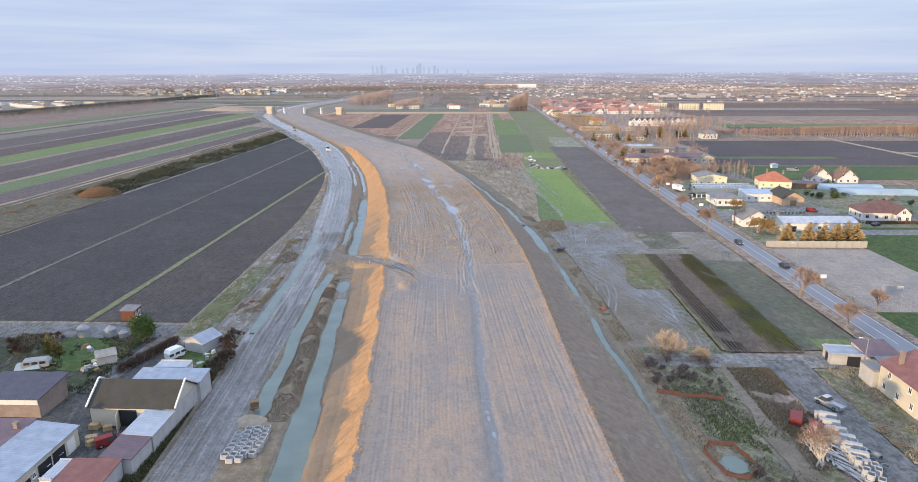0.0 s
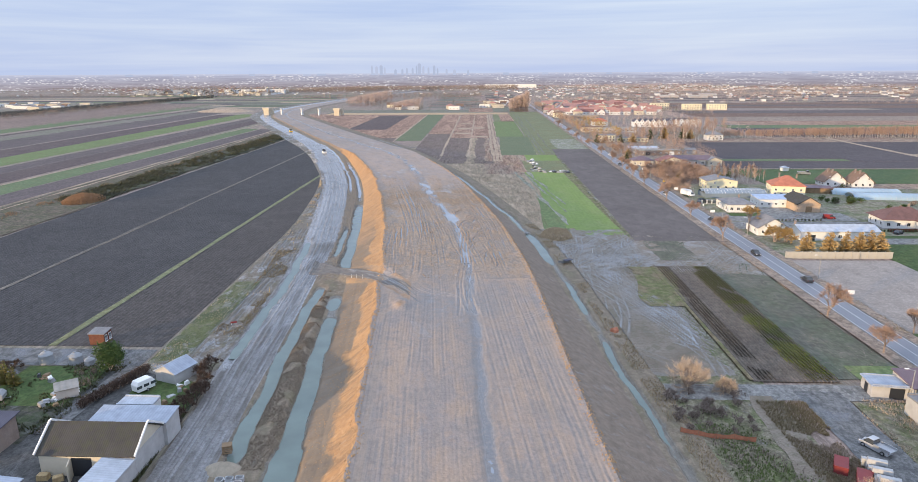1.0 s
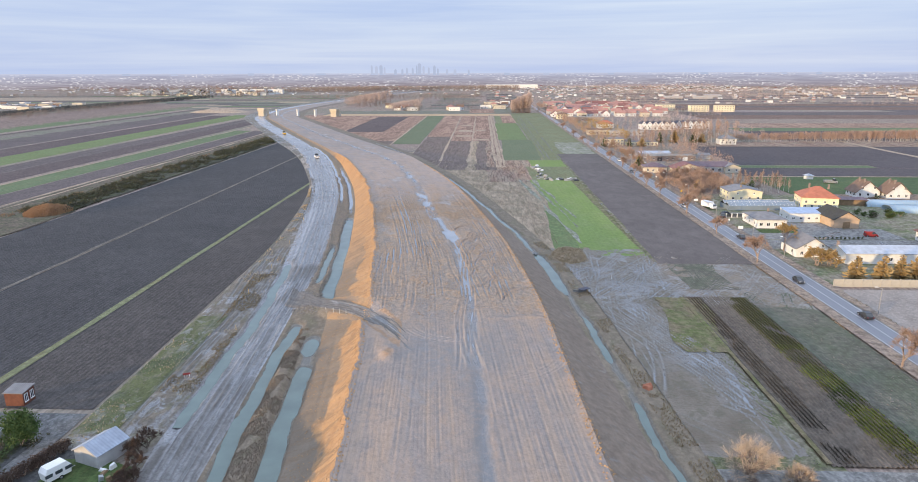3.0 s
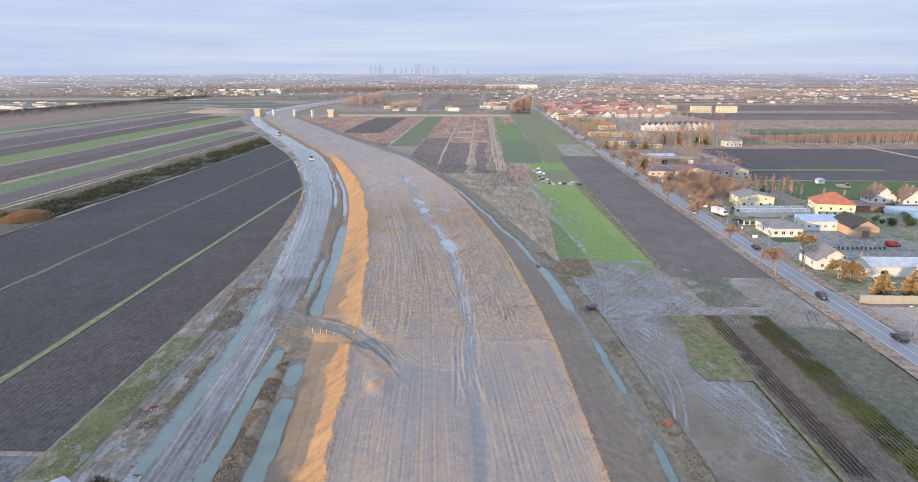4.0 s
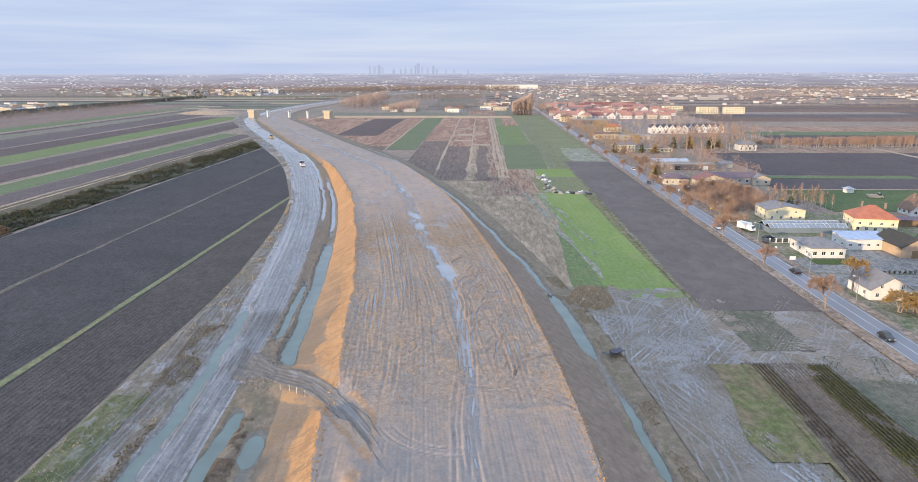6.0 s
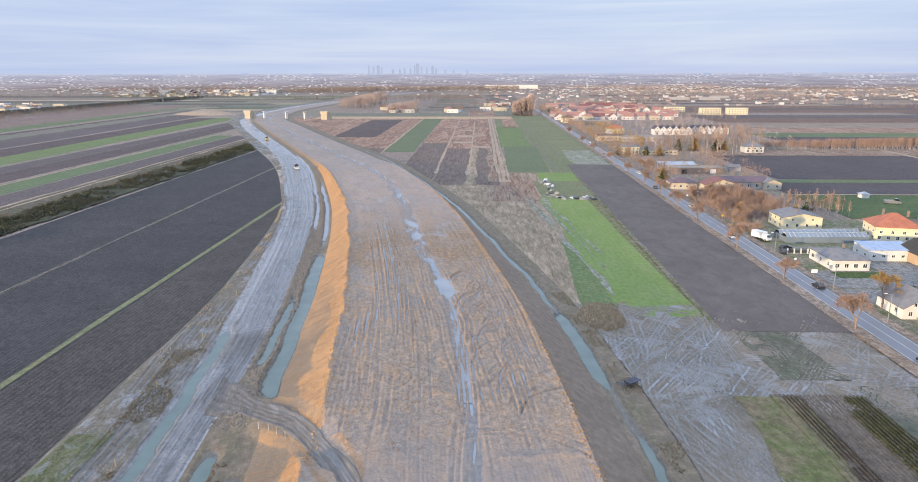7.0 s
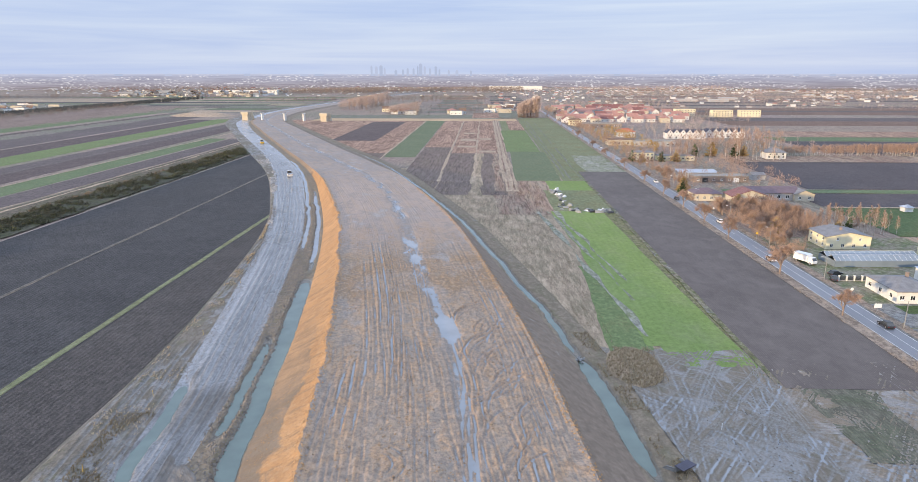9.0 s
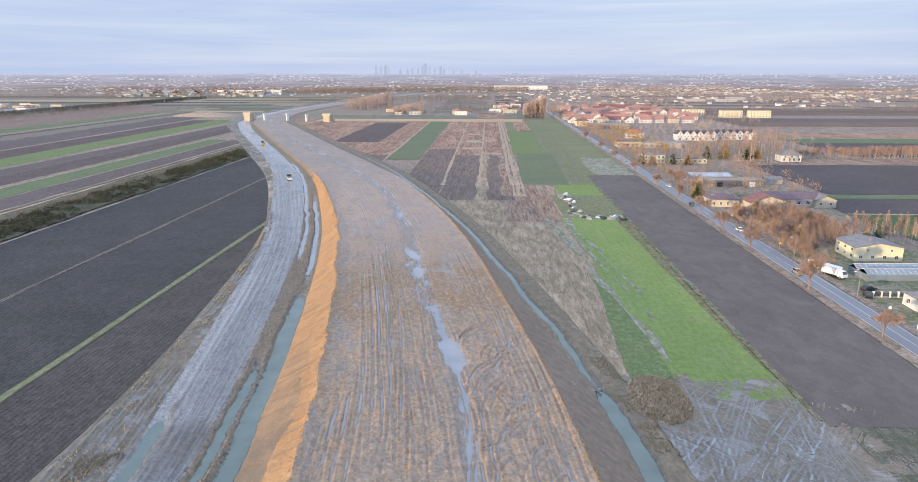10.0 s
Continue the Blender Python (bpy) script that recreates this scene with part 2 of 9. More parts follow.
def deck_clay():
    """Rolled pink-brown clay: roller lines, damp grey sheets, orange crumbs in the churned stretch."""
    k = Mat("rolled_clay", 0.88, 0, 0.35)
    uv = k.co("UV")
    ds, st = k.sep(uv)[0], k.sep(uv)[1]
    big = k.noise(k.co("UV", (1, 0.45, 1)), 0.055, 6, 0.66, 0.8)
    mid = k.noise(k.co("UV", (1, 0.6, 1), loc=(9, 4, 0)), 0.22, 6, 0.70, 0.9)
    fine = k.noise(uv, 1.5, 6, 0.76)
    churn = k.math("MULTIPLY", k.rng(st, 165, 185), k.rng(st, 330, 305))
    crumbly = k.rng(churn, 0, 1, 0.42, 1.0)
    c = k.mix(k.rng(big, 0.40, 0.60), (0.275, 0.235, 0.215), (0.37, 0.275, 0.21))
    c = k.mix(k.math("MULTIPLY", churn, 0.65), c, (0.325, 0.252, 0.178))
    # Base colour turns paler and pinker from station 300 on.
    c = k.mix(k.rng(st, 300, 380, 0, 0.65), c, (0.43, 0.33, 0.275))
    c = k.mix(k.math("MULTIPLY", k.rng(st, 430, 560), k.rng(big, 0.62, 0.40, 0.25, 0.9)), c, (0.255, 0.235, 0.225))
    c = k.mix(k.math("MULTIPLY", k.rng(mid, 0.50, 0.58), 0.6), c, (0.235, 0.207, 0.185))
    c = k.mix(k.math("MULTIPLY", k.rng(mid, 0.48, 0.40), k.rng(churn, 0, 1, 0.25, 0.8)), c, (0.40, 0.26, 0.155))
    brown = k.math("MULTIPLY", k.math("MULTIPLY", k.rng(st, 262, 272), k.rng(st, 312, 298)), k.rng(k.noise(k.co("UV", (1, 0.6, 1), loc=(2, 9, 0)), 0.11, 5, 0.65), 0.44, 0.52))
    c = k.mix(k.math("MULTIPLY", brown, 0.75), c, (0.265, 0.17, 0.09))
    # roller and wheel lines of the smoothed stretches
    roll = k.wave(k.co("UV", (1, 0.5, 1)), 0.50, 2.2, "X", 3, 0.3)
    wide = k.wave(k.co("UV", (1, 0.5, 1)), 0.085, 4.0, "X", 3, 0.3)
    calm = k.math("MULTIPLY", k.rng(churn, 0, 1, 1.0, 0.1), k.rng(k.noise(k.co("UV", (1, 0.3, 1), loc=(3, 1, 0)), 0.09, 4, 0.6), 0.40, 0.58))
    c = k.mix(k.math("MULTIPLY", k.math("MULTIPLY", k.rng(roll, 0.62, 0.9), calm), 0.42), c, (0.185, 0.155, 0.135))
    c = k.mix(k.math("MULTIPLY", k.math("MULTIPLY", k.rng(wide, 0.6, 0.95), calm), 0.42), c, (0.40, 0.285, 0.195))
    # damp sheets, grey mud where lorries cross, soaked hollows
    wet = k.rng(k.noise(k.co("UV", (1, 0.4, 1), loc=(3, 11, 0)), 0.20, 6, 0.68, 0.8), 0.52, 0.64)
    wet = k.math("MULTIPLY", wet, k.rng(k.noise(k.co("UV", (1, 0.5, 1), loc=(1, 5, 0)), 0.05, 3, 0.5), 0.42, 0.62))
    grey = k.math("MULTIPLY", k.attr("muddy"), k.rng(k.noise(uv, 0.35, 6, 0.70, 0.8), 0.34, 0.60, 0.25, 1.0))
    c = k.mix(k.math("MULTIPLY", grey, 0.95), c, (0.178, 0.168, 0.162))
    c = k.mix(k.math("MULTIPLY", wet, 0.75), c, (0.235, 0.213, 0.198))
    press = k.math("MULTIPLY", k.attr("pressed"), k.rng(fine, 0.3, 0.6, 0.5, 1.0))
    c = k.mix(k.math("MULTIPLY", press, 0.62), c, (0.185, 0.158, 0.138))
    c = k.mix(k.math("MULTIPLY", k.attr("thrown"), k.rng(churn, 0, 1, 0.9, 0.7)), c, k.mix(churn, (0.40, 0.325, 0.275), (0.43, 0.275, 0.165)))
    cut = k.rng(k.math("MULTIPLY", k.attr("cut"), k.rng(mid, 0.35, 0.6, 1.2, 0.5)), 0.25, 0.6)
    c = k.mix(k.math("MULTIPLY", cut, 0.85), c, (0.33, 0.205, 0.115))
    soak = k.attr("soaked")
    c = k.mix(k.math("MULTIPLY", soak, 0.8), c, (0.215, 0.205, 0.20))
    c = k.mix(k.math("MULTIPLY", k.rng(fine, 0.495, 0.59, 0, 0.55), crumbly), c, (0.165, 0.132, 0.113))
    lump = k.noise(k.co("UV", (1, 0.7, 1), loc=(17, 5, 0)), 0.9, 5, 0.80)
    c = k.mix(k.math("MULTIPLY", k.rng(lump, 0.51, 0.59, 0, 0.5), crumbly), c, (0.175, 0.138, 0.115))
    c = k.mix(k.math("MULTIPLY", k.rng(lump, 0.48, 0.40, 0, 0.5), crumbly), c, (0.45, 0.335, 0.255))
    k.colour(c)
    h = k.math("ADD", k.math("ADD", k.noise(k.co("UV", (1, 0.7, 1), loc=(5, 9, 0)), 0.7, 2.5, 0.5), k.noise(k.co("UV", loc=(1, 4, 0)), 2.2, 2, 0.5)), k.math("MULTIPLY", k.math("MULTIPLY", roll, calm), -0.15))
    k.bump(k.math("MULTIPLY", h, crumbly), 0.7, 0.26)
    k.rough(k.rng(k.math("MAXIMUM", k.math("MULTIPLY", k.math("MAXIMUM", wet, grey), 0.8), soak), 0, 1, 0.88, 0.24))
    return k.m


def lower_slope():
    """Grey-brown topsoil with shade painted into its colour on the foot of the slope, giving way to bare clay above and
    further along.
    """
    k = Mat("topsoil_shade_slope", 0.92, 0, 0.25)
    uv = k.co("UV")
    st = k.sep(uv)[1]
    big = k.noise(k.co("UV", (1, 0.6, 1)), 0.16, 6, 0.68, 0.6)
    fine = k.noise(uv, 1.6, 6, 0.75)
    rill = k.noise(k.co("UV", (0.25, 1, 1), loc=(2, 4, 0)), 0.5, 5, 0.68, 0.3)
    # Brown tone stands for shade on the lower face as well as topsoil.
    brown = k.mix(k.rng(big, 0.32, 0.68), (0.172, 0.138, 0.105), (0.228, 0.184, 0.14))
    clay = k.mix(k.rng(big, 0.32, 0.68), (0.33, 0.19, 0.095), (0.44, 0.265, 0.135))
    far = k.math("MULTIPLY", k.rng(k.math("ADD", st, k.math("MULTIPLY", big, 70.0)), 250, 310), k.rng(k.math("ADD", st, k.math("MULTIPLY", big, 90.0)), 590, 540, 0.15, 1.0))
    upper = k.rng(k.math("ADD", k.attr("upness"), k.math("MULTIPLY", k.math("SUBTRACT", k.noise(k.co("UV", (0.7, 0.35, 1), loc=(5, 5, 0)), 0.22, 5, 0.66, 0.5), 0.5), 1.1)), 0.52, 0.62)
    c = k.mix(k.math("MAXIMUM", far, k.math("MULTIPLY", upper, k.rng(st, 540, 500, 0.3, 1.0))), brown, clay)
    c = k.mix(k.rng(rill, 0.50, 0.60, 0, 0.55), c, (0.19, 0.135, 0.088))
    cut = k.rng(k.math("MULTIPLY", k.attr("cut"), k.rng(fine, 0.3, 0.6, 0.7, 1.2)), 0.25, 0.6)
    c = k.mix(cut, c, k.mix(k.rng(big, 0.4, 0.6), (0.225, 0.18, 0.14), (0.36, 0.225, 0.12)))
    c = k.mix(k.rng(fine, 0.49, 0.60, 0, 0.3), c, (0.16, 0.12, 0.085))
    lump = k.noise(k.co("UV", loc=(17, 5, 0)), 0.8, 5, 0.78)
    c = k.mix(k.math("MULTIPLY", k.rng(lump, 0.48, 0.40, 0, 0.4), k.math("MAXIMUM", far, upper)), c, (0.47, 0.32, 0.19))
    k.colour(c).bump(k.math("ADD", k.noise(k.co("UV", loc=(5, 9, 0)), 0.7, 2.5, 0.5), k.math("ADD", k.noise(k.co("UV", (0.3, 1, 1), loc=(2, 4, 0)), 0.5, 2, 0.5), k.noise(k.co("UV", loc=(1, 4, 0)), 2.2, 2, 0.5))), 0.5, 0.24)
    return k.m


def churned_mud():
    """Soft ground after frost: brown, grey and olive patches, pale tracks with painted sheen, dark rims, wet hollows.
    """
    k = Mat("frosted_wet_mud", 0.9, 0, 0.35)
    co = k.co()
    a, b = k.noise(co, 0.07, 6, 0.68, 0.8), k.noise(k.co(rot=0.6), 0.28, 6, 0.72, 0.9)
    fine = k.noise(co, 1.9, 5, 0.75)
    c = k.mix(k.rng(a, 0.36, 0.64), (0.175, 0.14, 0.105), (0.255, 0.215, 0.172))
    c = k.mix(k.rng(b, 0.50, 0.58, 0, 0.6), c, (0.14, 0.125, 0.085))
    frost = k.math("MULTIPLY", k.rng(k.noise(k.co(loc=(40, 9, 0)), 0.10, 6, 0.72, 1.0), 0.50, 0.58), k.attr("muddy"))
    c = k.mix(k.math("MULTIPLY", frost, k.rng(fine, 0.42, 0.56, 0.35, 0.95)), c, (0.345, 0.345, 0.355))
    press = k.attr("pressed")
    # Tracks are paled for frost and for water reflecting the sky.
    c = k.mix(k.math("MULTIPLY", press, k.rng(b, 0.40, 0.58, 0.35, 0.9)), c, (0.355, 0.35, 0.355))
    c = k.mix(k.math("MULTIPLY", k.attr("thrown"), 0.6), c, (0.135, 0.115, 0.085))
    soak = k.attr("soaked")
    c = k.mix(k.math("MULTIPLY", soak, 0.8), c, (0.21, 0.205, 0.205))
    c = k.mix(k.rng(fine, 0.49, 0.59, 0, 0.35), c, (0.12, 0.105, 0.082))
    k.colour(c).bump(k.math("ADD", k.noise(k.co(loc=(5, 9, 0)), 0.8, 2.5, 0.5), k.noise(k.co(loc=(1, 4, 0)), 2.4, 2, 0.5)), 0.8, 0.25)
    k.rough(k.rng(k.math("MAXIMUM", soak, k.math("MULTIPLY", press, 0.6)), 0, 1, 0.9, 0.2))
    return k.m


def tarmac():
    k = Mat("tarmac", 0.55, 0, 0.4)
    uv = k.co("Object")
    s = k.noise(k.co("Object", (1, 0.03, 1)), 1.2, 4, 0.6)
    f = k.noise(uv, 6, 4, 0.7)
    # Bluish pale greys include the sky reflected in the wet asphalt.
    c = k.mix(k.rng(s, 0.3, 0.7), (0.15, 0.157, 0.18), (0.225, 0.235, 0.262))
    c = k.mix(k.rng(f, 0.4, 0.8, 0, 0.3), c, (0.05, 0.05, 0.055))
    k.colour(c).bump(f, 0.2, 0.02)
    k.rough(k.rng(s, 0.3, 0.7, 0.28, 0.55))
    return k.m


def water(name, col, rough=0.06, ripple=0.04):
    k = Mat(name, rough, 0, 0.5)
    co = k.co()
    c = k.mix(k.rng(k.noise(co, 0.15, 4), 0.3, 0.7), col, tuple(x * 0.75 for x in col))
    k.colour(c).bump(k.noise(co, 1.2, 3), ripple, 0.05)
    return k.m


def glass_dark(name="window_glass"):
    k = Mat(name, 0.08, 0, 0.6)
    k.colour(k.mix(k.chance(), (0.02, 0.025, 0.03), (0.07, 0.08, 0.09)))
    return k.m


def roofing(name, col, step=0.35, axis="Y", moss=None, metal=0.0, rough=0.75):
    """Corrugated, seamed or tiled roofing with weather streaks, in the roof's own metres."""
    k = Mat(name, rough, metal, 0.35)
    co = k.co()
    w = k.wave(co, 0.314 / step, 0.2, axis, 1, 0.5)
    st = k.noise(co, 0.5, 6, 0.65)
    c = k.mix(k.rng(st, 0.3, 0.7), tuple(x * 0.75 for x in col), tuple(min(1, x * 1.2) for x in col))
    c = k.mix(k.rng(w, 0.0, 0.5, 0.18, 0.0), c, tuple(x * 0.5 for x in col))
    if moss:
        c = k.mix(k.rng(k.noise(co, 0.9, 6, 0.7), 0.45, 0.65, 0, 0.8), c, moss)
    k.colour(c).bump(w, 0.4, 0.05)
    return k.m


def foliage(name, a, b, rough=0.8):
    k = Mat(name, rough, 0, 0.2)
    c = k.mix(k.island(), a, b)
    c = k.mix(k.rng(k.chance(), 0, 1, 0, 0.45), c, tuple(x * 0.6 for x in a))
    k.colour(c)
    return k.m


M_VGRASS = earthwork("trodden_grass", (0.088, 0.10, 0.04), (0.13, 0.14, 0.062), (0.19, 0.185, 0.165), (0.52, 0.62), along=0.5, tint=(0.22, 0.195, 0.15), sheen=True)
M_BALK = soil("pale_balk", (0.13, 0.115, 0.10), (0.19, 0.17, 0.145))
M_LAND = soil("rough_land", (0.24, 0.18, 0.152), (0.315, 0.245, 0.208), patch=0.005, green=(0.20, 0.185, 0.135), reach=0.15)
M_HEDGE = soil("scrubby_bank", (0.06, 0.06, 0.045), (0.10, 0.09, 0.065), patch=0.04, green=(0.075, 0.08, 0.035), bump=1.0)
M_BASE = soil("subsoil", (0.12, 0.10, 0.08), (0.16, 0.14, 0.11))
M_DARK = soil("ploughed_black_soil", (0.047, 0.0455, 0.047), (0.079, 0.075, 0.0745), rows=0.22, bump=0.8, speck=0.3)
M_DARKB = soil("brown_ploughed_soil", (0.060, 0.054, 0.051), (0.096, 0.085, 0.079), rows=0.22, bump=0.8, speck=0.3, patch=0.02)
M_DARK2 = soil("harrowed_black_soil", (0.125, 0.106, 0.098), (0.168, 0.144, 0.134), rows=0.5, bump=0.1, speck=0.04, grain=0.3)
M_PURPLE = soil("brown_plough", (0.092, 0.07, 0.067), (0.14, 0.108, 0.102), rows=0.3)
M_GREYF = soil("grey_stubble", (0.165, 0.16, 0.13), (0.225, 0.215, 0.178), rows=0.35, green=(0.15, 0.162, 0.10))
M_RUST = soil("rusty_weeds", (0.17, 0.122, 0.10), (0.27, 0.20, 0.165), patch=0.025, reach=0.15)
M_TAN = soil("dry_grass_strip", (0.33, 0.25, 0.18), (0.43, 0.335, 0.245), rows=0.0)
M_WEED = soil("withered_weeds", (0.285, 0.215, 0.152), (0.43, 0.335, 0.242), patch=0.09, green=(0.225, 0.185, 0.125), bump=0.7, speck=0.3, reach=0.16)
M_MUDR = churned_mud()
M_YARD = soil("gravel_yard", (0.06, 0.06, 0.06), (0.10, 0.10, 0.098), patch=0.08, wet=0.5)
M_GREEN = grass("winter_green", (0.145, 0.19, 0.082), (0.185, 0.23, 0.102), amount=0.4)
M_GREEN2 = grass("meadow_green", (0.165, 0.178, 0.095), (0.23, 0.24, 0.14), amount=0.75, scale=0.03)
M_GREEN3 = grass("pale_winter_crop", (0.122, 0.163, 0.085), (0.158, 0.202, 0.108), amount=0.4)
M_RYE = grass("bright_rye", (0.172, 0.238, 0.073), (0.22, 0.287, 0.094), dry=(0.27, 0.27, 0.16), amount=0.35, scale=0.03, even=0.6)
M_TEAL = soil("grey_green_fallow", (0.17, 0.15, 0.125), (0.225, 0.20, 0.165), patch=0.008, green=(0.165, 0.175, 0.12))
M_MAUVE = soil("mauve_stubble", (0.107, 0.087, 0.085), (0.152, 0.124, 0.119), rows=0.2, patch=0.012)
M_WEEDB = soil("dark_weeds", (0.20, 0.155, 0.125), (0.32, 0.255, 0.20), rows=0.0, patch=0.06, bump=1.0)
M_RUSTD = soil("dark_rusty_weeds", (0.14, 0.09, 0.07), (0.22, 0.145, 0.11), rows=0.12, patch=0.03)
M_GARDEN = soil("garden_ground", (0.19, 0.165, 0.125), (0.26, 0.235, 0.18), patch=0.05, green=(0.115, 0.145, 0.06))
M_LAWN = grass("lawn", (0.054, 0.088, 0.030), (0.084, 0.124, 0.044), amount=0.25, scale=0.15)
M_VEG = soil("vegetable_rows", (0.108, 0.087, 0.070), (0.155, 0.128, 0.104), bump=0.8, speck=0.3)
M_PATCH = soil("olive_rough_patch", (0.165, 0.132, 0.075), (0.22, 0.175, 0.11), patch=0.05, green=(0.135, 0.155, 0.055), bump=0.8, speck=0.35)
M_STUB = soil("grey_green_stubble", (0.112, 0.108, 0.085), (0.158, 0.15, 0.12), rows=0.35, green=(0.105, 0.118, 0.078), speck=0.3)
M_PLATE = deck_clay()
M_SLOPEB = lower_slope()
# East face clay: damp patches, and its shade darkens the base colour.
M_SLOPER = earthwork("damp_shaded_clay_slope", (0.20, 0.154, 0.118), (0.25, 0.195, 0.15), (0.165, 0.145, 0.125), (0.55, 0.7), along=0.7, clod=0.6, lumps=0.4)
# Pale wet tones of road and verge have the sky's sheen painted in.
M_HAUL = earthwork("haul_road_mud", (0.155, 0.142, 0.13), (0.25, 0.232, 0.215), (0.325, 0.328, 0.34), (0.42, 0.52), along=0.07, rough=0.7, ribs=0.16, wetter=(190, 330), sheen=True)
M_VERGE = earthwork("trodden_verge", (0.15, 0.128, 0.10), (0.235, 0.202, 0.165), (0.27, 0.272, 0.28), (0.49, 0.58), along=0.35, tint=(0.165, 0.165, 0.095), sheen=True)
M_SCRUB = earthwork("weedy_bank", (0.20, 0.16, 0.115), (0.265, 0.213, 0.158), (0.15, 0.135, 0.11), (0.6, 0.7), along=0.5, clod=1.0, tint=(0.155, 0.14, 0.085), lumps=0.6)
M_TRACK = soil("farm_track", (0.115, 0.115, 0.113), (0.175, 0.174, 0.172), patch=0.08, wet=0.6, bump=0.5)
M_PALE = soil("pale_gravel", (0.17, 0.165, 0.155), (0.25, 0.242, 0.228), patch=0.08, wet=0.5, bump=0.5)
M_SANDY = soil("sandy_gravel", (0.25, 0.215, 0.188), (0.335, 0.29, 0.255), patch=0.03, bump=0.15, speck=0.1)
M_ROSE = soil("rosy_fallow", (0.26, 0.158, 0.115), (0.40, 0.268, 0.195), patch=0.03, green=(0.20, 0.125, 0.095), bump=1.0, speck=0.5, reach=0.08)
M_BRAMBLE = soil("brown_bramble_fallow", (0.175, 0.113, 0.087), (0.29, 0.197, 0.148), patch=0.05, green=(0.34, 0.275, 0.205), bump=1.0, speck=0.5, reach=0.1)
M_BRAMD = soil("dark_bramble_fallow", (0.128, 0.096, 0.084), (0.20, 0.153, 0.132), patch=0.05, green=(0.17, 0.135, 0.11), bump=0.9, speck=0.35, reach=0.1)
M_BANK = soil("brown_low_bank", (0.10, 0.085, 0.065), (0.165, 0.135, 0.105), patch=0.05, green=(0.085, 0.09, 0.05), bump=1.0)
M_MOSS = soil("mossy_rough_grass", (0.15, 0.137, 0.08), (0.215, 0.195, 0.12), patch=0.06, green=(0.13, 0.145, 0.055), bump=1.0)
M_CROPD = grass("deep_green_crop", (0.075, 0.115, 0.048), (0.105, 0.145, 0.062), amount=0.3)
M_STRAW = soil("bleached_dry_grass", (0.40, 0.275, 0.165), (0.52, 0.37, 0.235), patch=0.03, speck=0.2)
M_PLUM = soil("plum_dark_plough", (0.078, 0.066, 0.068), (0.112, 0.094, 0.095), rows=0.2, patch=0.015, speck=0.2)
M_CROP = grass("even_green_crop", (0.13, 0.158, 0.09), (0.168, 0.19, 0.115), amount=0.3)
M_FROST = soil("frosty_pale_grass", (0.22, 0.215, 0.175), (0.32, 0.31, 0.265), patch=0.06, green=(0.17, 0.185, 0.095), reach=0.5)
M_ROAD = tarmac()
M_LINE = plain("road_paint", (0.72, 0.72, 0.70), 0.6, vary=0.3, scale=4)
M_WATER = water("ditch_water", (0.155, 0.20, 0.175), 0.06)
M_DARKMUD = soil("dark_wet_earth", (0.046, 0.045, 0.038), (0.08, 0.076, 0.064), patch=0.08, wet=0.5, green=(0.05, 0.068, 0.028))
M_OLIVE = soil("olive_waste_ground", (0.155, 0.135, 0.095), (0.23, 0.205, 0.15), patch=0.07, green=(0.11, 0.128, 0.052), bump=1.0, wet=0.35)
# Puddle base colour is lifted to hold part of the sky's reflection.
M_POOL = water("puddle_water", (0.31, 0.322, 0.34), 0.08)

# building, vehicle and plant materials
W_CREAM = plain("cream_render", (0.56, 0.51, 0.41), 0.85, vary=0.12, bump=0.15)
W_PANEL = plain("panel_concrete", (0.44, 0.415, 0.36), 0.9, vary=0.2, bump=0.2)
W_WHITE = plain("white_render", (0.70, 0.70, 0.68), 0.85, vary=0.12, bump=0.15)
W_YELLOW = plain("pale_yellow_render", (0.74, 0.69, 0.50), 0.85, vary=0.12, bump=0.15)
W_GREY = plain("grey_render", (0.44, 0.435, 0.43), 0.9, vary=0.2, bump=0.2)
W_BRICK = roofing("old_brickwork", (0.29, 0.232, 0.20), 0.12, "Z", rough=0.9)
W_CONC = plain("weathered_concrete", (0.30, 0.30, 0.298), 0.85, vary=0.25, bump=0.3)
W_PALECONC = plain("pale_cast_concrete", (0.45, 0.455, 0.46), 0.85, vary=0.2, bump=0.2)
W_NEWCONC = plain("new_concrete", (0.52, 0.46, 0.36), 0.8, vary=0.15, bump=0.1)
R_OLD = roofing("mossy_fibre_cement", (0.054, 0.049, 0.044), 0.32, "X", moss=(0.055, 0.055, 0.031))
R_SLATE = roofing("grey_sheet_roof", (0.22, 0.215, 0.22), 0.4, "X")
R_DUSK = roofing("dark_slate_sheet_roof", (0.075, 0.072, 0.10), 0.4, "X", rough=0.6)
R_PALE = roofing("dull_pale_sheet_roof", (0.34, 0.375, 0.44), 0.5, "X", rough=0.5)
R_PURPLE = roofing("plum_sheet_roof", (0.16, 0.11, 0.125), 0.4, "X", rough=0.6)
R_BROWN = roofing("brown_tile_roof", (0.19, 0.125, 0.09), 0.3, "X")
R_RED = roofing("red_tile_roof", (0.42, 0.155, 0.095), 0.3, "X")
R_MAROON = roofing("maroon_sheet_roof", (0.225, 0.10, 0.088), 0.35, "X", rough=0.65)
R_WHITE = roofing("pale_sheet_roof", (0.42, 0.45, 0.50), 0.5, "X", rough=0.5)
R_BLUE = roofing("blue_grey_sheet_roof", (0.36, 0.44, 0.58), 0.5, "X", rough=0.5)
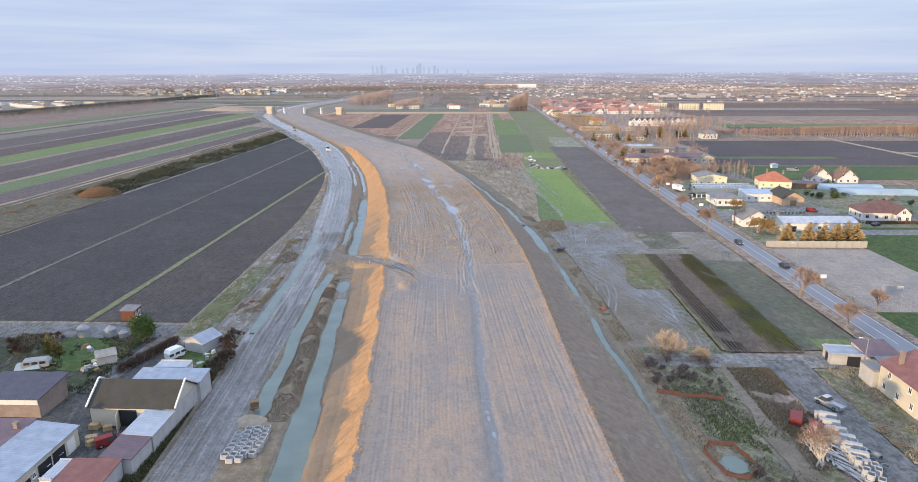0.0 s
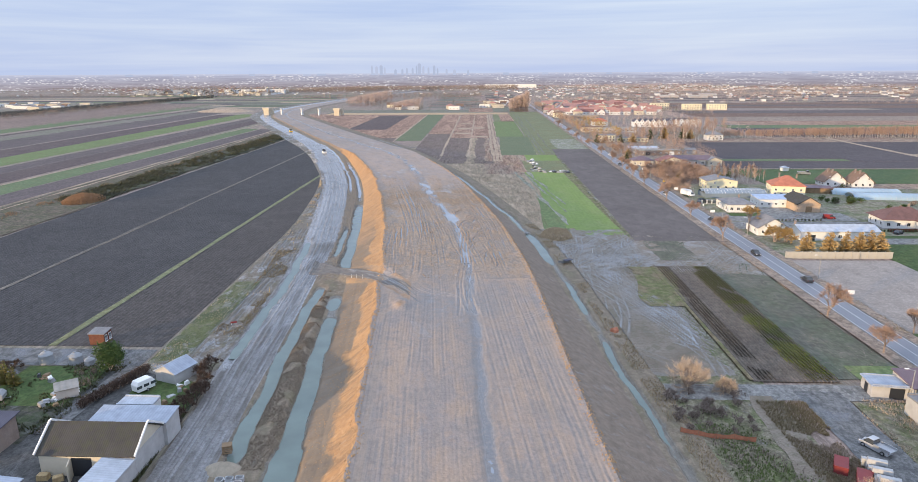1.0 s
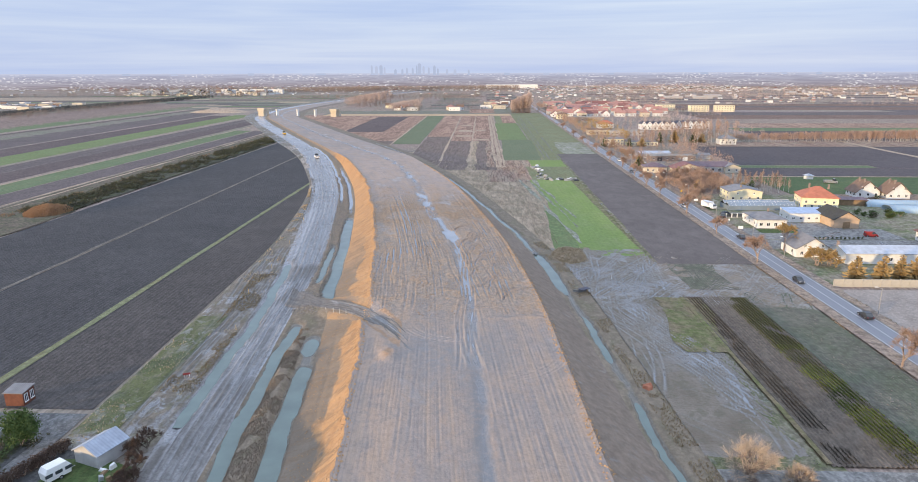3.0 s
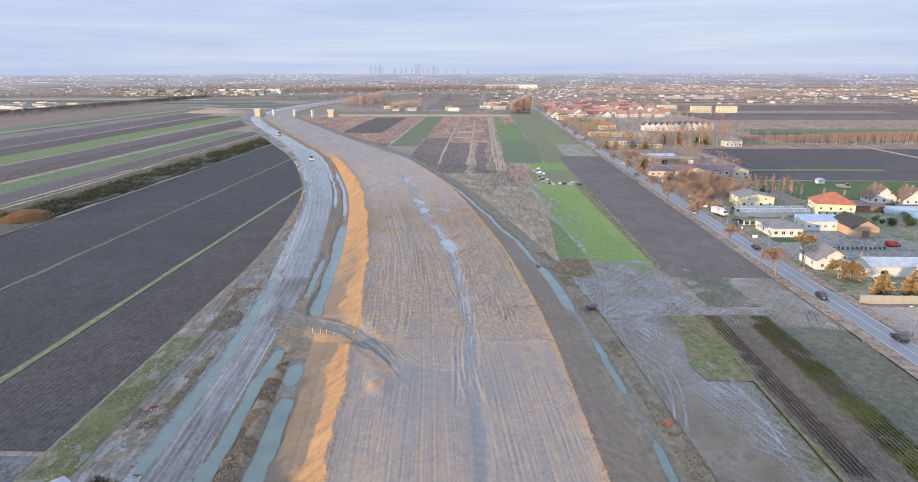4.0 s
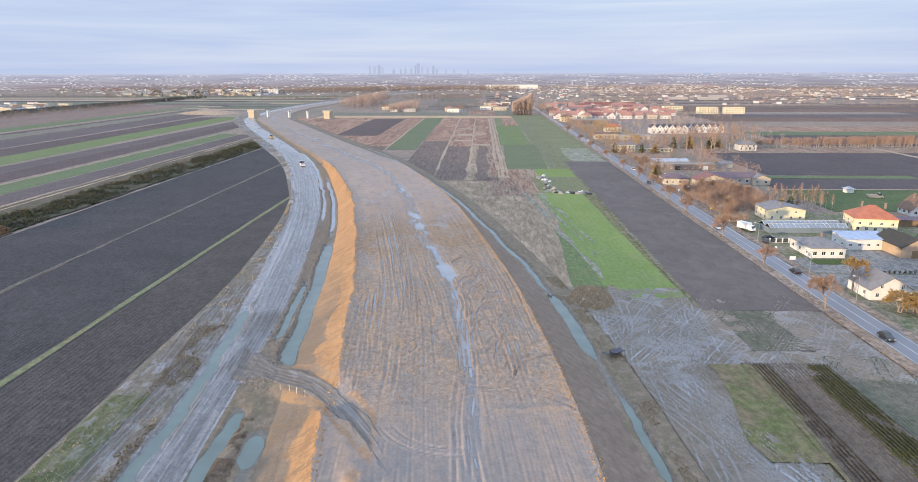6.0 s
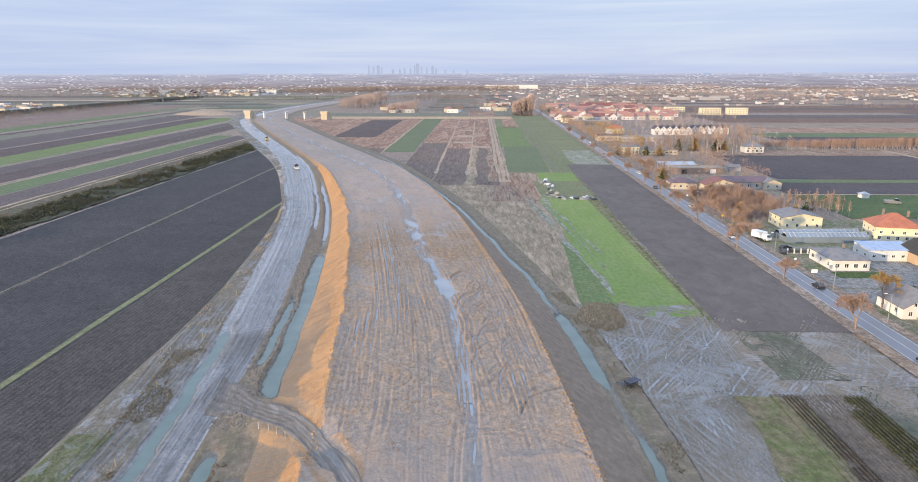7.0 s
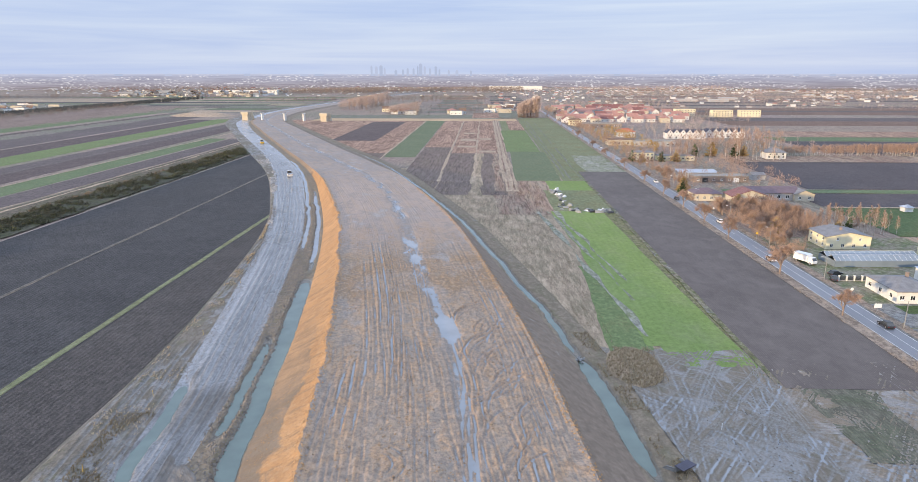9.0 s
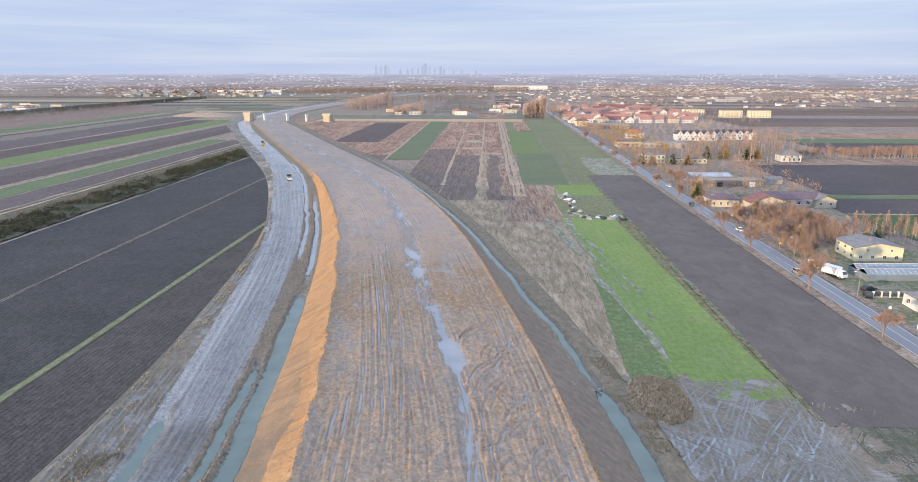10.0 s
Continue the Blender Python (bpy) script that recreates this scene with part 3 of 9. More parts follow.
R_FELT = roofing("bitumen_felt_roof", (0.30, 0.285, 0.26), 1.0, "X", rough=0.9)
P_WHITE = plain("white_paint", (0.78, 0.78, 0.77), 0.6, vary=0.1)
P_RED = plain("red_paint", (0.21, 0.04, 0.042), 0.5, vary=0.2)
P_DARK = plain("dark_paint", (0.03, 0.033, 0.04), 0.35, vary=0.1, spec=0.5)
P_SILVER = plain("silver_paint", (0.50, 0.51, 0.53), 0.35, 0.4, vary=0.08, spec=0.5)
P_MAROON = plain("dark_red_paint", (0.26, 0.035, 0.035), 0.45, vary=0.15)
P_ORANGE = plain("orange_mesh", (0.46, 0.185, 0.11), 0.8, vary=0.3, scale=5)
P_YELLOW = plain("yellow_paint", (0.70, 0.46, 0.06), 0.55, vary=0.15)
P_BLUE = plain("tarpaulin_blue", (0.30, 0.42, 0.52), 0.5, vary=0.15)
RUBBER = plain("rubber", (0.025, 0.025, 0.025), 0.9, vary=0.1)
STEEL = plain("galvanised_steel", (0.45, 0.46, 0.48), 0.45, 0.7, vary=0.15)
WOOD = plain("weathered_wood", (0.26, 0.18, 0.11), 0.85, vary=0.3, scale=4)
WOODR = plain("red_brown_boards", (0.15, 0.058, 0.038), 0.8, vary=0.3, scale=4)
STRAW = plain("pressed_straw", (0.48, 0.36, 0.20), 0.95, vary=0.35, scale=6, bump=0.8)
GRAVEL = plain("heaped_sand", (0.36, 0.31, 0.24), 0.95, vary=0.25, scale=4, bump=0.8)
GLASS = glass_dark()
PANE = water("greenhouse_glass", (0.22, 0.275, 0.33), 0.15, 0.02)
FILM = water("polytunnel_film", (0.34, 0.45, 0.52), 0.3, 0.1)
BARK = plain("grey_bark", (0.32, 0.245, 0.20), 0.95, vary=0.3, scale=6, bump=0.6)
BIRCH = plain("birch_bark", (0.60, 0.55, 0.49), 0.85, vary=0.35, scale=5)
TWIG = foliage("bare_twigs", (0.34, 0.235, 0.18), (0.46, 0.33, 0.26))
# Red tile for far roofs, muted and pinker to carry the haze.
R_ROSE = roofing("hazy_red_tile_roof", (0.40, 0.215, 0.175), 0.3, "X")
BARKD = plain("dark_bark", (0.12, 0.092, 0.076), 0.95, vary=0.3, scale=6)
P_GREY = plain("dull_white_plastic", (0.31, 0.32, 0.33), 0.7, vary=0.2)
# Bare twigs for far woods, lightened in colour as haze would.
TWIGF = foliage("hazy_bare_twigs", (0.42, 0.325, 0.28), (0.55, 0.44, 0.39))
TWIGB = foliage("dark_brown_twigs", (0.075, 0.05, 0.04), (0.14, 0.095, 0.07))
WEEDG = foliage("rough_green_weeds", (0.06, 0.068, 0.032), (0.13, 0.125, 0.065))
TWIGD = foliage("dark_twigs", (0.20, 0.16, 0.135), (0.31, 0.25, 0.215))
GOLD = foliage("golden_needles", (0.30, 0.205, 0.088), (0.43, 0.30, 0.14))
W_TAN = plain("tan_render", (0.50, 0.37, 0.26), 0.9, vary=0.15, bump=0.2)
THUJA = foliage("evergreen_scales", (0.045, 0.07, 0.025), (0.085, 0.11, 0.04))
TWIGT = foliage("tan_twigs", (0.42, 0.325, 0.235), (0.54, 0.425, 0.315))
# Evergreen for the far belts, greyer and bluer than the garden ones.
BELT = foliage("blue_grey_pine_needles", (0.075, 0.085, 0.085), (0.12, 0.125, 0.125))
THUJAG = foliage("golden_evergreen_scales", (0.09, 0.085, 0.025), (0.17, 0.14, 0.04))
WEEDM = foliage("grey_brown_weeds", (0.25, 0.20, 0.155), (0.38, 0.31, 0.245))
WEEDB = foliage("brown_olive_weeds", (0.17, 0.14, 0.085), (0.27, 0.22, 0.14))
WEEDO = foliage("olive_green_weeds", (0.13, 0.145, 0.07), (0.22, 0.23, 0.12))
R_VILLA = roofing("brown_maroon_tile_roof", (0.15, 0.082, 0.074), 0.3, "X")
SHRUB = foliage("evergreen_leaves", (0.06, 0.10, 0.03), (0.11, 0.16, 0.05))
DRY = foliage("dry_grass_blades", (0.40, 0.315, 0.21), (0.55, 0.45, 0.31))
DRYD = foliage("withered_stems", (0.36, 0.285, 0.21), (0.52, 0.42, 0.315))
HEDGE = foliage("olive_scrub", (0.058, 0.062, 0.042), (0.11, 0.10, 0.068))
RUSTYB = foliage("rusty_bush_twigs", (0.34, 0.20, 0.11), (0.45, 0.28, 0.16))
RUSTY = foliage("rusty_scrub", (0.20, 0.135, 0.085), (0.30, 0.20, 0.12))
STALK = foliage("withered_vegetable_stalks", (0.08, 0.068, 0.055), (0.15, 0.125, 0.10))
CABBAGE = foliage("dark_green_vegetables", (0.065, 0.07, 0.034), (0.15, 0.16, 0.065))
FRESH = foliage("fresh_green_vegetables", (0.12, 0.155, 0.035), (0.24, 0.29, 0.07))
BLADE = foliage("green_blades", (0.12, 0.165, 0.055), (0.19, 0.235, 0.085))
CLOD = foliage("clay_clods", (0.34, 0.22, 0.125), (0.46, 0.30, 0.17), 0.95)
CLODW = foliage("pale_rubble", (0.22, 0.21, 0.20), (0.42, 0.41, 0.40), 0.95)
CLODB = foliage("brown_clay_clods", (0.23, 0.17, 0.12), (0.33, 0.245, 0.17), 0.95)
CLODG = foliage("grey_mud_clods", (0.16, 0.145, 0.13), (0.26, 0.235, 0.21), 0.95)

# ---------------------------------------------------------------- mesh helpers
class Geo:
    """Gathers vertices and faces of one part."""

    def __init__(self):
        self.v, self.f = [], []

    def add(self, vs, fs):
        n = len(self.v)
        self.v += [tuple(p) for p in vs]
        self.f += [tuple(i + n for i in f) for f in fs]
        return self

    def box(self, x0, x1, y0, y1, z0, z1):
        return self.hexa([(x0, y0), (x1, y0), (x1, y1), (x0, y1)], z0, z1)

    def hexa(self, ring, z0, z1, top=None):
        top = top or ring
        n = len(ring)
        vs = [(x, y, z0) for x, y in ring] + [(x, y, z1) for x, y in top]
        fs = [tuple(range(n - 1, -1, -1)), tuple(range(n, 2 * n))]
        fs += [(i, (i + 1) % n, n + (i + 1) % n, n + i) for i in range(n)]
        return self.add(vs, fs)

    def tube(self, a, b, r0, r1, n=6, caps=True):
        a, b = Vector(a), Vector(b)
        q = (b - a).to_track_quat("Z", "Y")
        vs = []
        for p, r in ((a, r0), (b, r1)):
            vs += [p + q @ Vector((r * math.cos(6.2832 * i / n), r * math.sin(6.2832 * i / n), 0)) for i in range(n)]
        fs = [(i, (i + 1) % n, n + (i + 1) % n, n + i) for i in range(n)]
        if caps:
            fs += [tuple(range(n - 1, -1, -1)), tuple(range(n, 2 * n))]
        return self.add(vs, fs)

    def lathe(self, prof, n=12, cx=0.0, cy=0.0):
        """prof: rows of (radius, z) from below to above."""
        vs, fs = [], []
        for r, z in prof:
            vs += [(cx + r * math.cos(6.2832 * i / n), cy + r * math.sin(6.2832 * i / n), z) for i in range(n)]
        for j in range(len(prof) - 1):
            fs += [(j * n + i, j * n + (i + 1) % n, (j + 1) * n + (i + 1) % n, (j + 1) * n + i) for i in range(n)]
        fs += [tuple(range(n - 1, -1, -1)), tuple(range((len(prof) - 1) * n, len(prof) * n))]
        return self.add(vs, fs)

    def mesh(self, name, smooth=False):
        me = bpy.data.meshes.new(name)
        me.from_pydata(self.v, [], self.f)
        if smooth:
            me.shade_smooth()
        me.update()
        return me


def part(name, shape, material, parent=None, label="", m=None, smooth=False):
    """One mesh object under a thing or a part."""
    me = shape.mesh(name, smooth) if isinstance(shape, Geo) else shape
    if material and not me.materials:
        me.materials.append(material)
    ob = new(name, me)
    if parent:
        ob.parent = parent
    if m is not None:
        ob.matrix_basis = m
    return tagged(ob, label)


def thing(name, label, category, m=None, group=""):
    ob = new(name)
    ob.empty_display_size = 0.3
    if m is not None:
        ob.matrix_basis = m
    return tagged(ob, label, category, group)


LATTICE = np.random.default_rng(5).random((256, 256))


def vn(x, y, seed=0):
    """Smooth value noise, 0 to 1, on arrays."""
    x, y = np.asarray(x, float) + seed * 17.3, np.asarray(y, float) + seed * 31.7
    i, j = np.floor(x).astype(int), np.floor(y).astype(int)
    u, v = x - i, y - j
    u, v = u * u * (3 - 2 * u), v * v * (3 - 2 * v)
    a, b = LATTICE[i % 256, j % 256], LATTICE[(i + 1) % 256, j % 256]
    c, d = LATTICE[i % 256, (j + 1) % 256], LATTICE[(i + 1) % 256, (j + 1) % 256]
    return (a * (1 - u) + b * u) * (1 - v) + (c * (1 - u) + d * u) * v


def fbm(x, y, seed=0, n=4):
    return sum(vn(x * 2 ** k, y * 2 ** k, seed + k) * 0.5 ** k for k in range(n)) / (2 - 0.5 ** (n - 1))


def sheet(name, X, Y, Z, material, U=None, V=None, smooth=True, marks=None):
    """A grid of vertices as one mesh, with metres in its UV map."""
    r, c = X.shape
    me = bpy.data.meshes.new(name)
    idx = np.arange(r * c).reshape(r, c)
    q = np.stack([idx[:-1, :-1], idx[:-1, 1:], idx[1:, 1:], idx[1:, :-1]], -1).reshape(-1, 4)
    me.vertices.add(r * c)
    me.vertices.foreach_set("co", np.stack([X, Y, Z], -1).reshape(-1).astype(np.float32))
    me.loops.add(q.size)
    me.loops.foreach_set("vertex_index", q.reshape(-1).astype(np.int32))
    me.polygons.add(len(q))
    me.polygons.foreach_set("loop_start", (np.arange(len(q)) * 4).astype(np.int32))
    me.update(calc_edges=True)
    if U is not None:
        uv = np.stack([U.reshape(-1)[q.reshape(-1)], V.reshape(-1)[q.reshape(-1)]], -1)
        me.uv_layers.new(name="metres").data.foreach_set("uv", uv.reshape(-1).astype(np.float32))
    if smooth:
        me.shade_smooth()
    for key, val in (marks or {}).items():
        me.attributes.new(key, "FLOAT", "POINT").data.foreach_set("value", np.ascontiguousarray(val, np.float32).reshape(-1))
    me.materials.append(material)
    me.validate()
    return new(name, me)


# ---------------------------------------------------------------- the line of the works
AXIS = [(8, -200), (5, 0), (1, 74), (-3, 125), (-6.5, 170), (-10, 207), (-16, 250), (-34, 342), (-57, 420), (-92, 518),
        (-146, 634), (-225, 806), (-283, 944), (-310, 1107), (-308, 1306), (-285, 1552), (-240, 1900), (-160, 2400)]


def glide(points, n=24):
    p = np.array(points, float)
    q = np.vstack([2 * p[0] - p[1], p, 2 * p[-1] - p[-2]])
    out = []
    for a, b, c, d in zip(q, q[1:], q[2:], q[3:]):
        for t in np.arange(n) / n:
            out.append(0.5 * (2 * b + (c - a) * t + (2 * a - 5 * b + 4 * c - d) * t * t + (3 * b - a - 3 * c + d) * t ** 3))
    return np.array(out + [p[-1]])


LINE = glide(AXIS)
STATION = np.r_[0, np.cumsum(np.linalg.norm(np.diff(LINE, axis=0), axis=1))]
STATION -= np.interp(0, LINE[:, 1], STATION)
HEADING = np.gradient(LINE, axis=0)
HEADING /= np.linalg.norm(HEADING, axis=1)[:, None]


def plan(s, d):
    """World x, y of the point d metres right of the axis at station s."""
    x, y = np.interp(s, STATION, LINE[:, 0]), np.interp(s, STATION, LINE[:, 1])
    hx, hy = np.interp(s, STATION, HEADING[:, 0]), np.interp(s, STATION, HEADING[:, 1])
    return x + hy * d, y - hx * d


def knots(*pairs):
    a = np.array(pairs, float)
    return lambda s: np.interp(s, a[:, 0], a[:, 1])


OUT_L = knots((-150, -49.5), (126, -49.5), (133, -66), (209, -62), (270, -56), (350, -51), (400, -48), (600, -48), (1000, -50), (1500, -50))
HAUL_L = knots((-150, -45.8), (118, -45.8), (135, -47), (300, -47), (400, -44.5), (500, -42), (640, -36), (850, -38), (960, -34), (1100, -26), (1500, -26))
HAUL_R = knots((-150, -40.5), (190, -41), (235, -39.5), (320, -37.5), (400, -34.5), (505, -30.5), (640, -27), (850, -28.5), (960, -24), (1100, -19), (1500, -19))
TOE_L = knots((-150, -26.5), (82, -26.8), (113, -27.5), (155, -29.3), (200, -31), (243, -30.5), (277, -29.3), (347, -27.8), (417, -25.3), (480, -23.2), (640, -21.5), (1500, -17))
CREST_EVEN = knots((-150, -18), (97, -18.2), (127, -18.6), (164, -20), (210, -20.8), (297, -21.4), (480, -21), (640, -19.5), (1500, -15))


def CREST_L(s):
    """The west crest wanders a little, as the machines left it."""
    return CREST_EVEN(s) + (1.9 * (fbm(s * 0.11, 0 * s, 14, 3) - 0.5) + 0.8 * (vn(s * 0.6, 0 * s, 15) - 0.5)) * np.clip((430 - s) / 60, 0.2, 1)


POOL = knots((-150, 0.8), (120, 0.85), (165, 0.6), (178, 0.9), (225, 0.75), (238, 0.8), (243, 1.3), (260, 1.3), (265, 0.75), (430, 0.8))
MED = knots((-150, 1.5), (74, 1.7), (127, 2.7), (175, 3.5), (247, 4.4), (275, 2.2), (312, 1.0), (413, 5), (559, 2), (744, -1), (1500, 0))
CREST_R = knots((-150, 18), (95, 18.4), (125, 19.4), (172, 20.8), (800, 21), (1500, 16))
TOE_R = knots((-150, 28), (150, 29.6), (200, 30), (250, 29.6), (330, 26.8), (480, 26.5), (640, 25), (1500, 20))
TOP = knots((-150, 4.9), (455, 4.9), (490, 3.4), (530, 1.4), (640, 0.8), (900, 0.6), (1500, 0.6))
WET_W = knots((130, 0), (142, 1), (232, 1), (240, 0))
WET_A = knots((98, 0), (104, 1), (179, 1), (185, 0), (212, 0), (220, 0.95), (252, 0.95), (262, 0.1), (330, 0), (345, 0.5), (560, 0.5), (600, 0))
WET_B = knots((-150, 1), (158, 1), (161, 0.3), (165, 0.3), (168, 1), (172, 0.9), (177, 0), (197, 0), (204, 1), (292, 1), (304, 0.1), (330, 0.5), (430, 0.5), (470, 0))
WET_R = knots((-150, 0.45), (95, 0.45), (112, 0.55), (140, 0.7), (147, 0.2), (158, 0.3), (161, 0.8), (178, 0.7), (190, 0.3), (199, 0.3), (204, 1), (236, 1), (240, 0.35), (250, 0.75), (480, 0.7), (560, 0.3), (640, 0))


RAMP = knots((-44, 204), (-38, 200.5), (-25, 188), (-16, 172.5), (-8, 157), (-2, 149))
RISE = knots((-44, 0.15), (-38, 0.3), (-33, 0.7), (-25, 2.3), (-18, 4.15), (-14, 4.85), (-11, 5.0), (0, 5.0))


class Tracks:
    """Wheel ruts with thrown-up rims: long runs that waver, and arcs where machines turn."""

    def __init__(self):
        self.runs, self.arcs = [], []

    def run(self, s0, s1, d0, depth, slope=0.0, amp=0.0, wl=20.0, ph=0.0, w=0.34, gauge=0.95):
        for g in ((-gauge, gauge) if gauge else (0.0,)):
            self.runs.append((s0, s1, d0 + g, slope, amp, wl, ph, w, depth))

    def arc(self, cs, cd, r, a0, a1, depth, w=0.32, gauge=0.9):
        for g in (-gauge, gauge):
            if r + g > 0.5:
                self.arcs.append((cs, cd, r + g, a0, a1, w, depth))

    def press(self, s, d, across=1.0, keep=0.4):
        """Height change, pressed and thrown masks at arrays s (along) and d (across)."""
        s, d = np.broadcast_arrays(np.asarray(s, float), np.asarray(d, float))
        shape, s, d = s.shape, s.ravel(), d.ravel()
        dz, down, up = np.zeros(s.size), np.zeros(s.size), np.zeros(s.size)

        def stamp(sel, x, w, depth, fade):
            a = np.abs(x) / w
            lo, hi = np.exp(-a * a), np.exp(-((a - 1.9) / 0.75) ** 2)
            dz[sel] += depth * fade * (0.5 * hi - lo)
            k = np.minimum(1, depth / 0.16) * fade
            down[sel], up[sel] = np.maximum(down[sel], lo * k), np.maximum(up[sel], hi * k)

        for s0, s1, d0, slope, amp, wl, ph, w, depth in self.runs:
            reach = amp * 1.3 + 4 * w
            mid = d0 + slope * (s - s0)
            sel = np.nonzero((s > s0) & (s < s1) & (np.abs(d - mid) < reach))[0]
            q = s[sel]
            x = d[sel] - mid[sel] - amp * (np.sin(q / wl + ph) + 0.3 * np.sin(q / wl * 2.7 + ph * 3))
            stamp(sel, x, w, depth, np.clip(np.minimum(q - s0, s1 - q) / 4, 0, 1) * (0.55 + 0.45 * np.sin(q * 0.23 + ph * 7) ** 2))
        for cs, cd, r, a0, a1, w, depth in self.arcs:
            far = np.hypot(s - cs, d - cd)
            sel = np.nonzero(np.abs(far - r) < 4 * w)[0]
            ang = np.mod(np.arctan2(d[sel] - cd, s[sel] - cs) - a0, 6.2832)
            stamp(sel, far[sel] - r, w, depth, np.clip(np.minimum(ang, a1 - a0 - ang) * r / 2, 0, 1))
        worn = np.clip(3.2 * fbm(s * 0.16, d * 0.35 * across, 44, 3) - 0.95, 0.05, 1.15)
        worn = keep + (1 - keep) * worn
        dz, down, up = dz * worn, down * worn, up * worn
        return np.clip(dz, -0.45, 0.35).reshape(shape), down.reshape(shape), up.reshape(shape)


WHEELS = Tracks()
tr = random.Random(7)
for i in range(34):      # the churned stretch, west and east of the median
    d_ = tr.uniform(-19.5, 0.5) if i < 23 else tr.uniform(6.0, 19.5)
    a_ = tr.uniform(170, 262)
    WHEELS.run(a_, min(a_ + tr.uniform(18, 85), 338), d_, tr.uniform(0.12, 0.36), tr.uniform(-0.05, 0.04), tr.uniform(0.1, 0.5), tr.uniform(14, 34), tr.uniform(0, 6.28), tr.uniform(0.15, 0.30))
for i in range(34):      # machines slewing at the east crest, tracks fanning out
    s_ = 188 + i * 2.1 + tr.uniform(-0.8, 0.8)
    WHEELS.arc(s_ - 5, 20.5 + tr.uniform(-2, 1), tr.uniform(6, 14), 5.0 - tr.uniform(0, 0.6), 5.75 + tr.uniform(-0.3, 0.5), tr.uniform(0.10, 0.30), tr.uniform(0.16, 0.28), 0.7 * (i % 2))
for cs_, cd_, lo_, hi_, n_ in ((288, -11, 2, 11, 13), (286, 13.5, 2, 8, 9), (272, -13, 3, 9, 5), (302, 0, 4, 14, 5), (188, -13, 3, 7, 3), (160, 3, 8, 18, 3), (226, 2, 8, 16, 2)):
    for i in range(n_):  # turning circles
        a_ = tr.uniform(0, 6.28)
        WHEELS.arc(cs_ + tr.gauss(0, 5), cd_ + tr.gauss(0, 3), tr.uniform(lo_, hi_), a_, a_ + tr.uniform(0.8, 3.2), tr.uniform(0.10, 0.26), tr.uniform(0.15, 0.24))
for i in range(7):      # faint circles on the rolled bed
    a_ = tr.uniform(0, 6.28)
    WHEELS.arc(tr.uniform(78, 150), tr.uniform(8, 16), tr.uniform(6, 13), a_, a_ + tr.uniform(1.0, 3.0), tr.uniform(0.03, 0.06), 0.18)
for i in range(44):      # long faint runs of the roller, near and far
    d_ = tr.uniform(-18, -2) if i % 2 else tr.uniform(5, 18)
    a_ = tr.uniform(50, 120) if i < 20 else tr.uniform(325, 420)
    WHEELS.run(a_, a_ + tr.uniform(50, 110), d_, tr.uniform(0.03, 0.08), tr.uniform(-0.02, 0.02), tr.uniform(0.1, 0.6), tr.uniform(15, 40), tr.uniform(0, 6.28), 0.2)
for d_, ph_ in ((3.0, 1.1), (3.8, 1.3), (1.2, 3.1)):
    WHEELS.run(146, 238, d_, 0.22, 0.012, 1.5, 17, ph_, 0.26, 1.0)
LORRY = Tracks()
for i in range(22):      # the haul road
    a_ = -100 + 60 * tr.randint(0, 8)
    LORRY.run(a_, a_ + tr.uniform(160, 340), 0.05 + 0.9 * (i / 21), tr.uniform(0.10, 0.22), 0, tr.uniform(0.02, 0.05), tr.uniform(18, 45), tr.uniform(0, 6.28), 0.03, 0.09)
for i in range(22):      # strays on the verge west of it, across its width from 0 to -1
    a_ = tr.uniform(130, 330)
    LORRY.run(a_, a_ + tr.uniform(25, 60), -tr.uniform(0.25, 1.3), tr.uniform(0.08, 0.2), tr.uniform(-0.006, 0.014), 0.05, 14, tr.uniform(0, 6.28), 0.03, 0.1)


def wheel_marks(s, d):
    """Ruts on deck, haul road and verge together."""
    wide = HAUL_R(s) - HAUL_L(s) + 2.0
    a, b = WHEELS.press(s, d, 1.0, 0.55), LORRY.press(s, (d - HAUL_L(s) + 1.0) / wide, 9.0, 0.75)
    on = (d > CREST_L(s) + 0.5) & (d < CREST_R(s) - 0.3)
    lane = d < HAUL_R(s) + 1.2
    return tuple(np.where(on, p, 0) + np.where(lane, q, 0) for p, q in zip(a, b))


def bell(u):
    return np.clip(1 - u * u, 0, 1)


HEAP = (154.5, -13.5)


def ramp_share(s, d):
    """How far the ground belongs to the ramp's cutting."""
    ragged = 1.5 * (fbm(s * 0.3, d * 0.3, 26) - 0.5)
    w = np.clip(1.7 - np.abs(s - RAMP(d) + ragged) / 5.2, 0, 1) * np.clip((d + 41) / 2, 0, 1) * np.clip((-9 - d) / 5, 0, 1)
    return w * w * (3 - 2 * w)


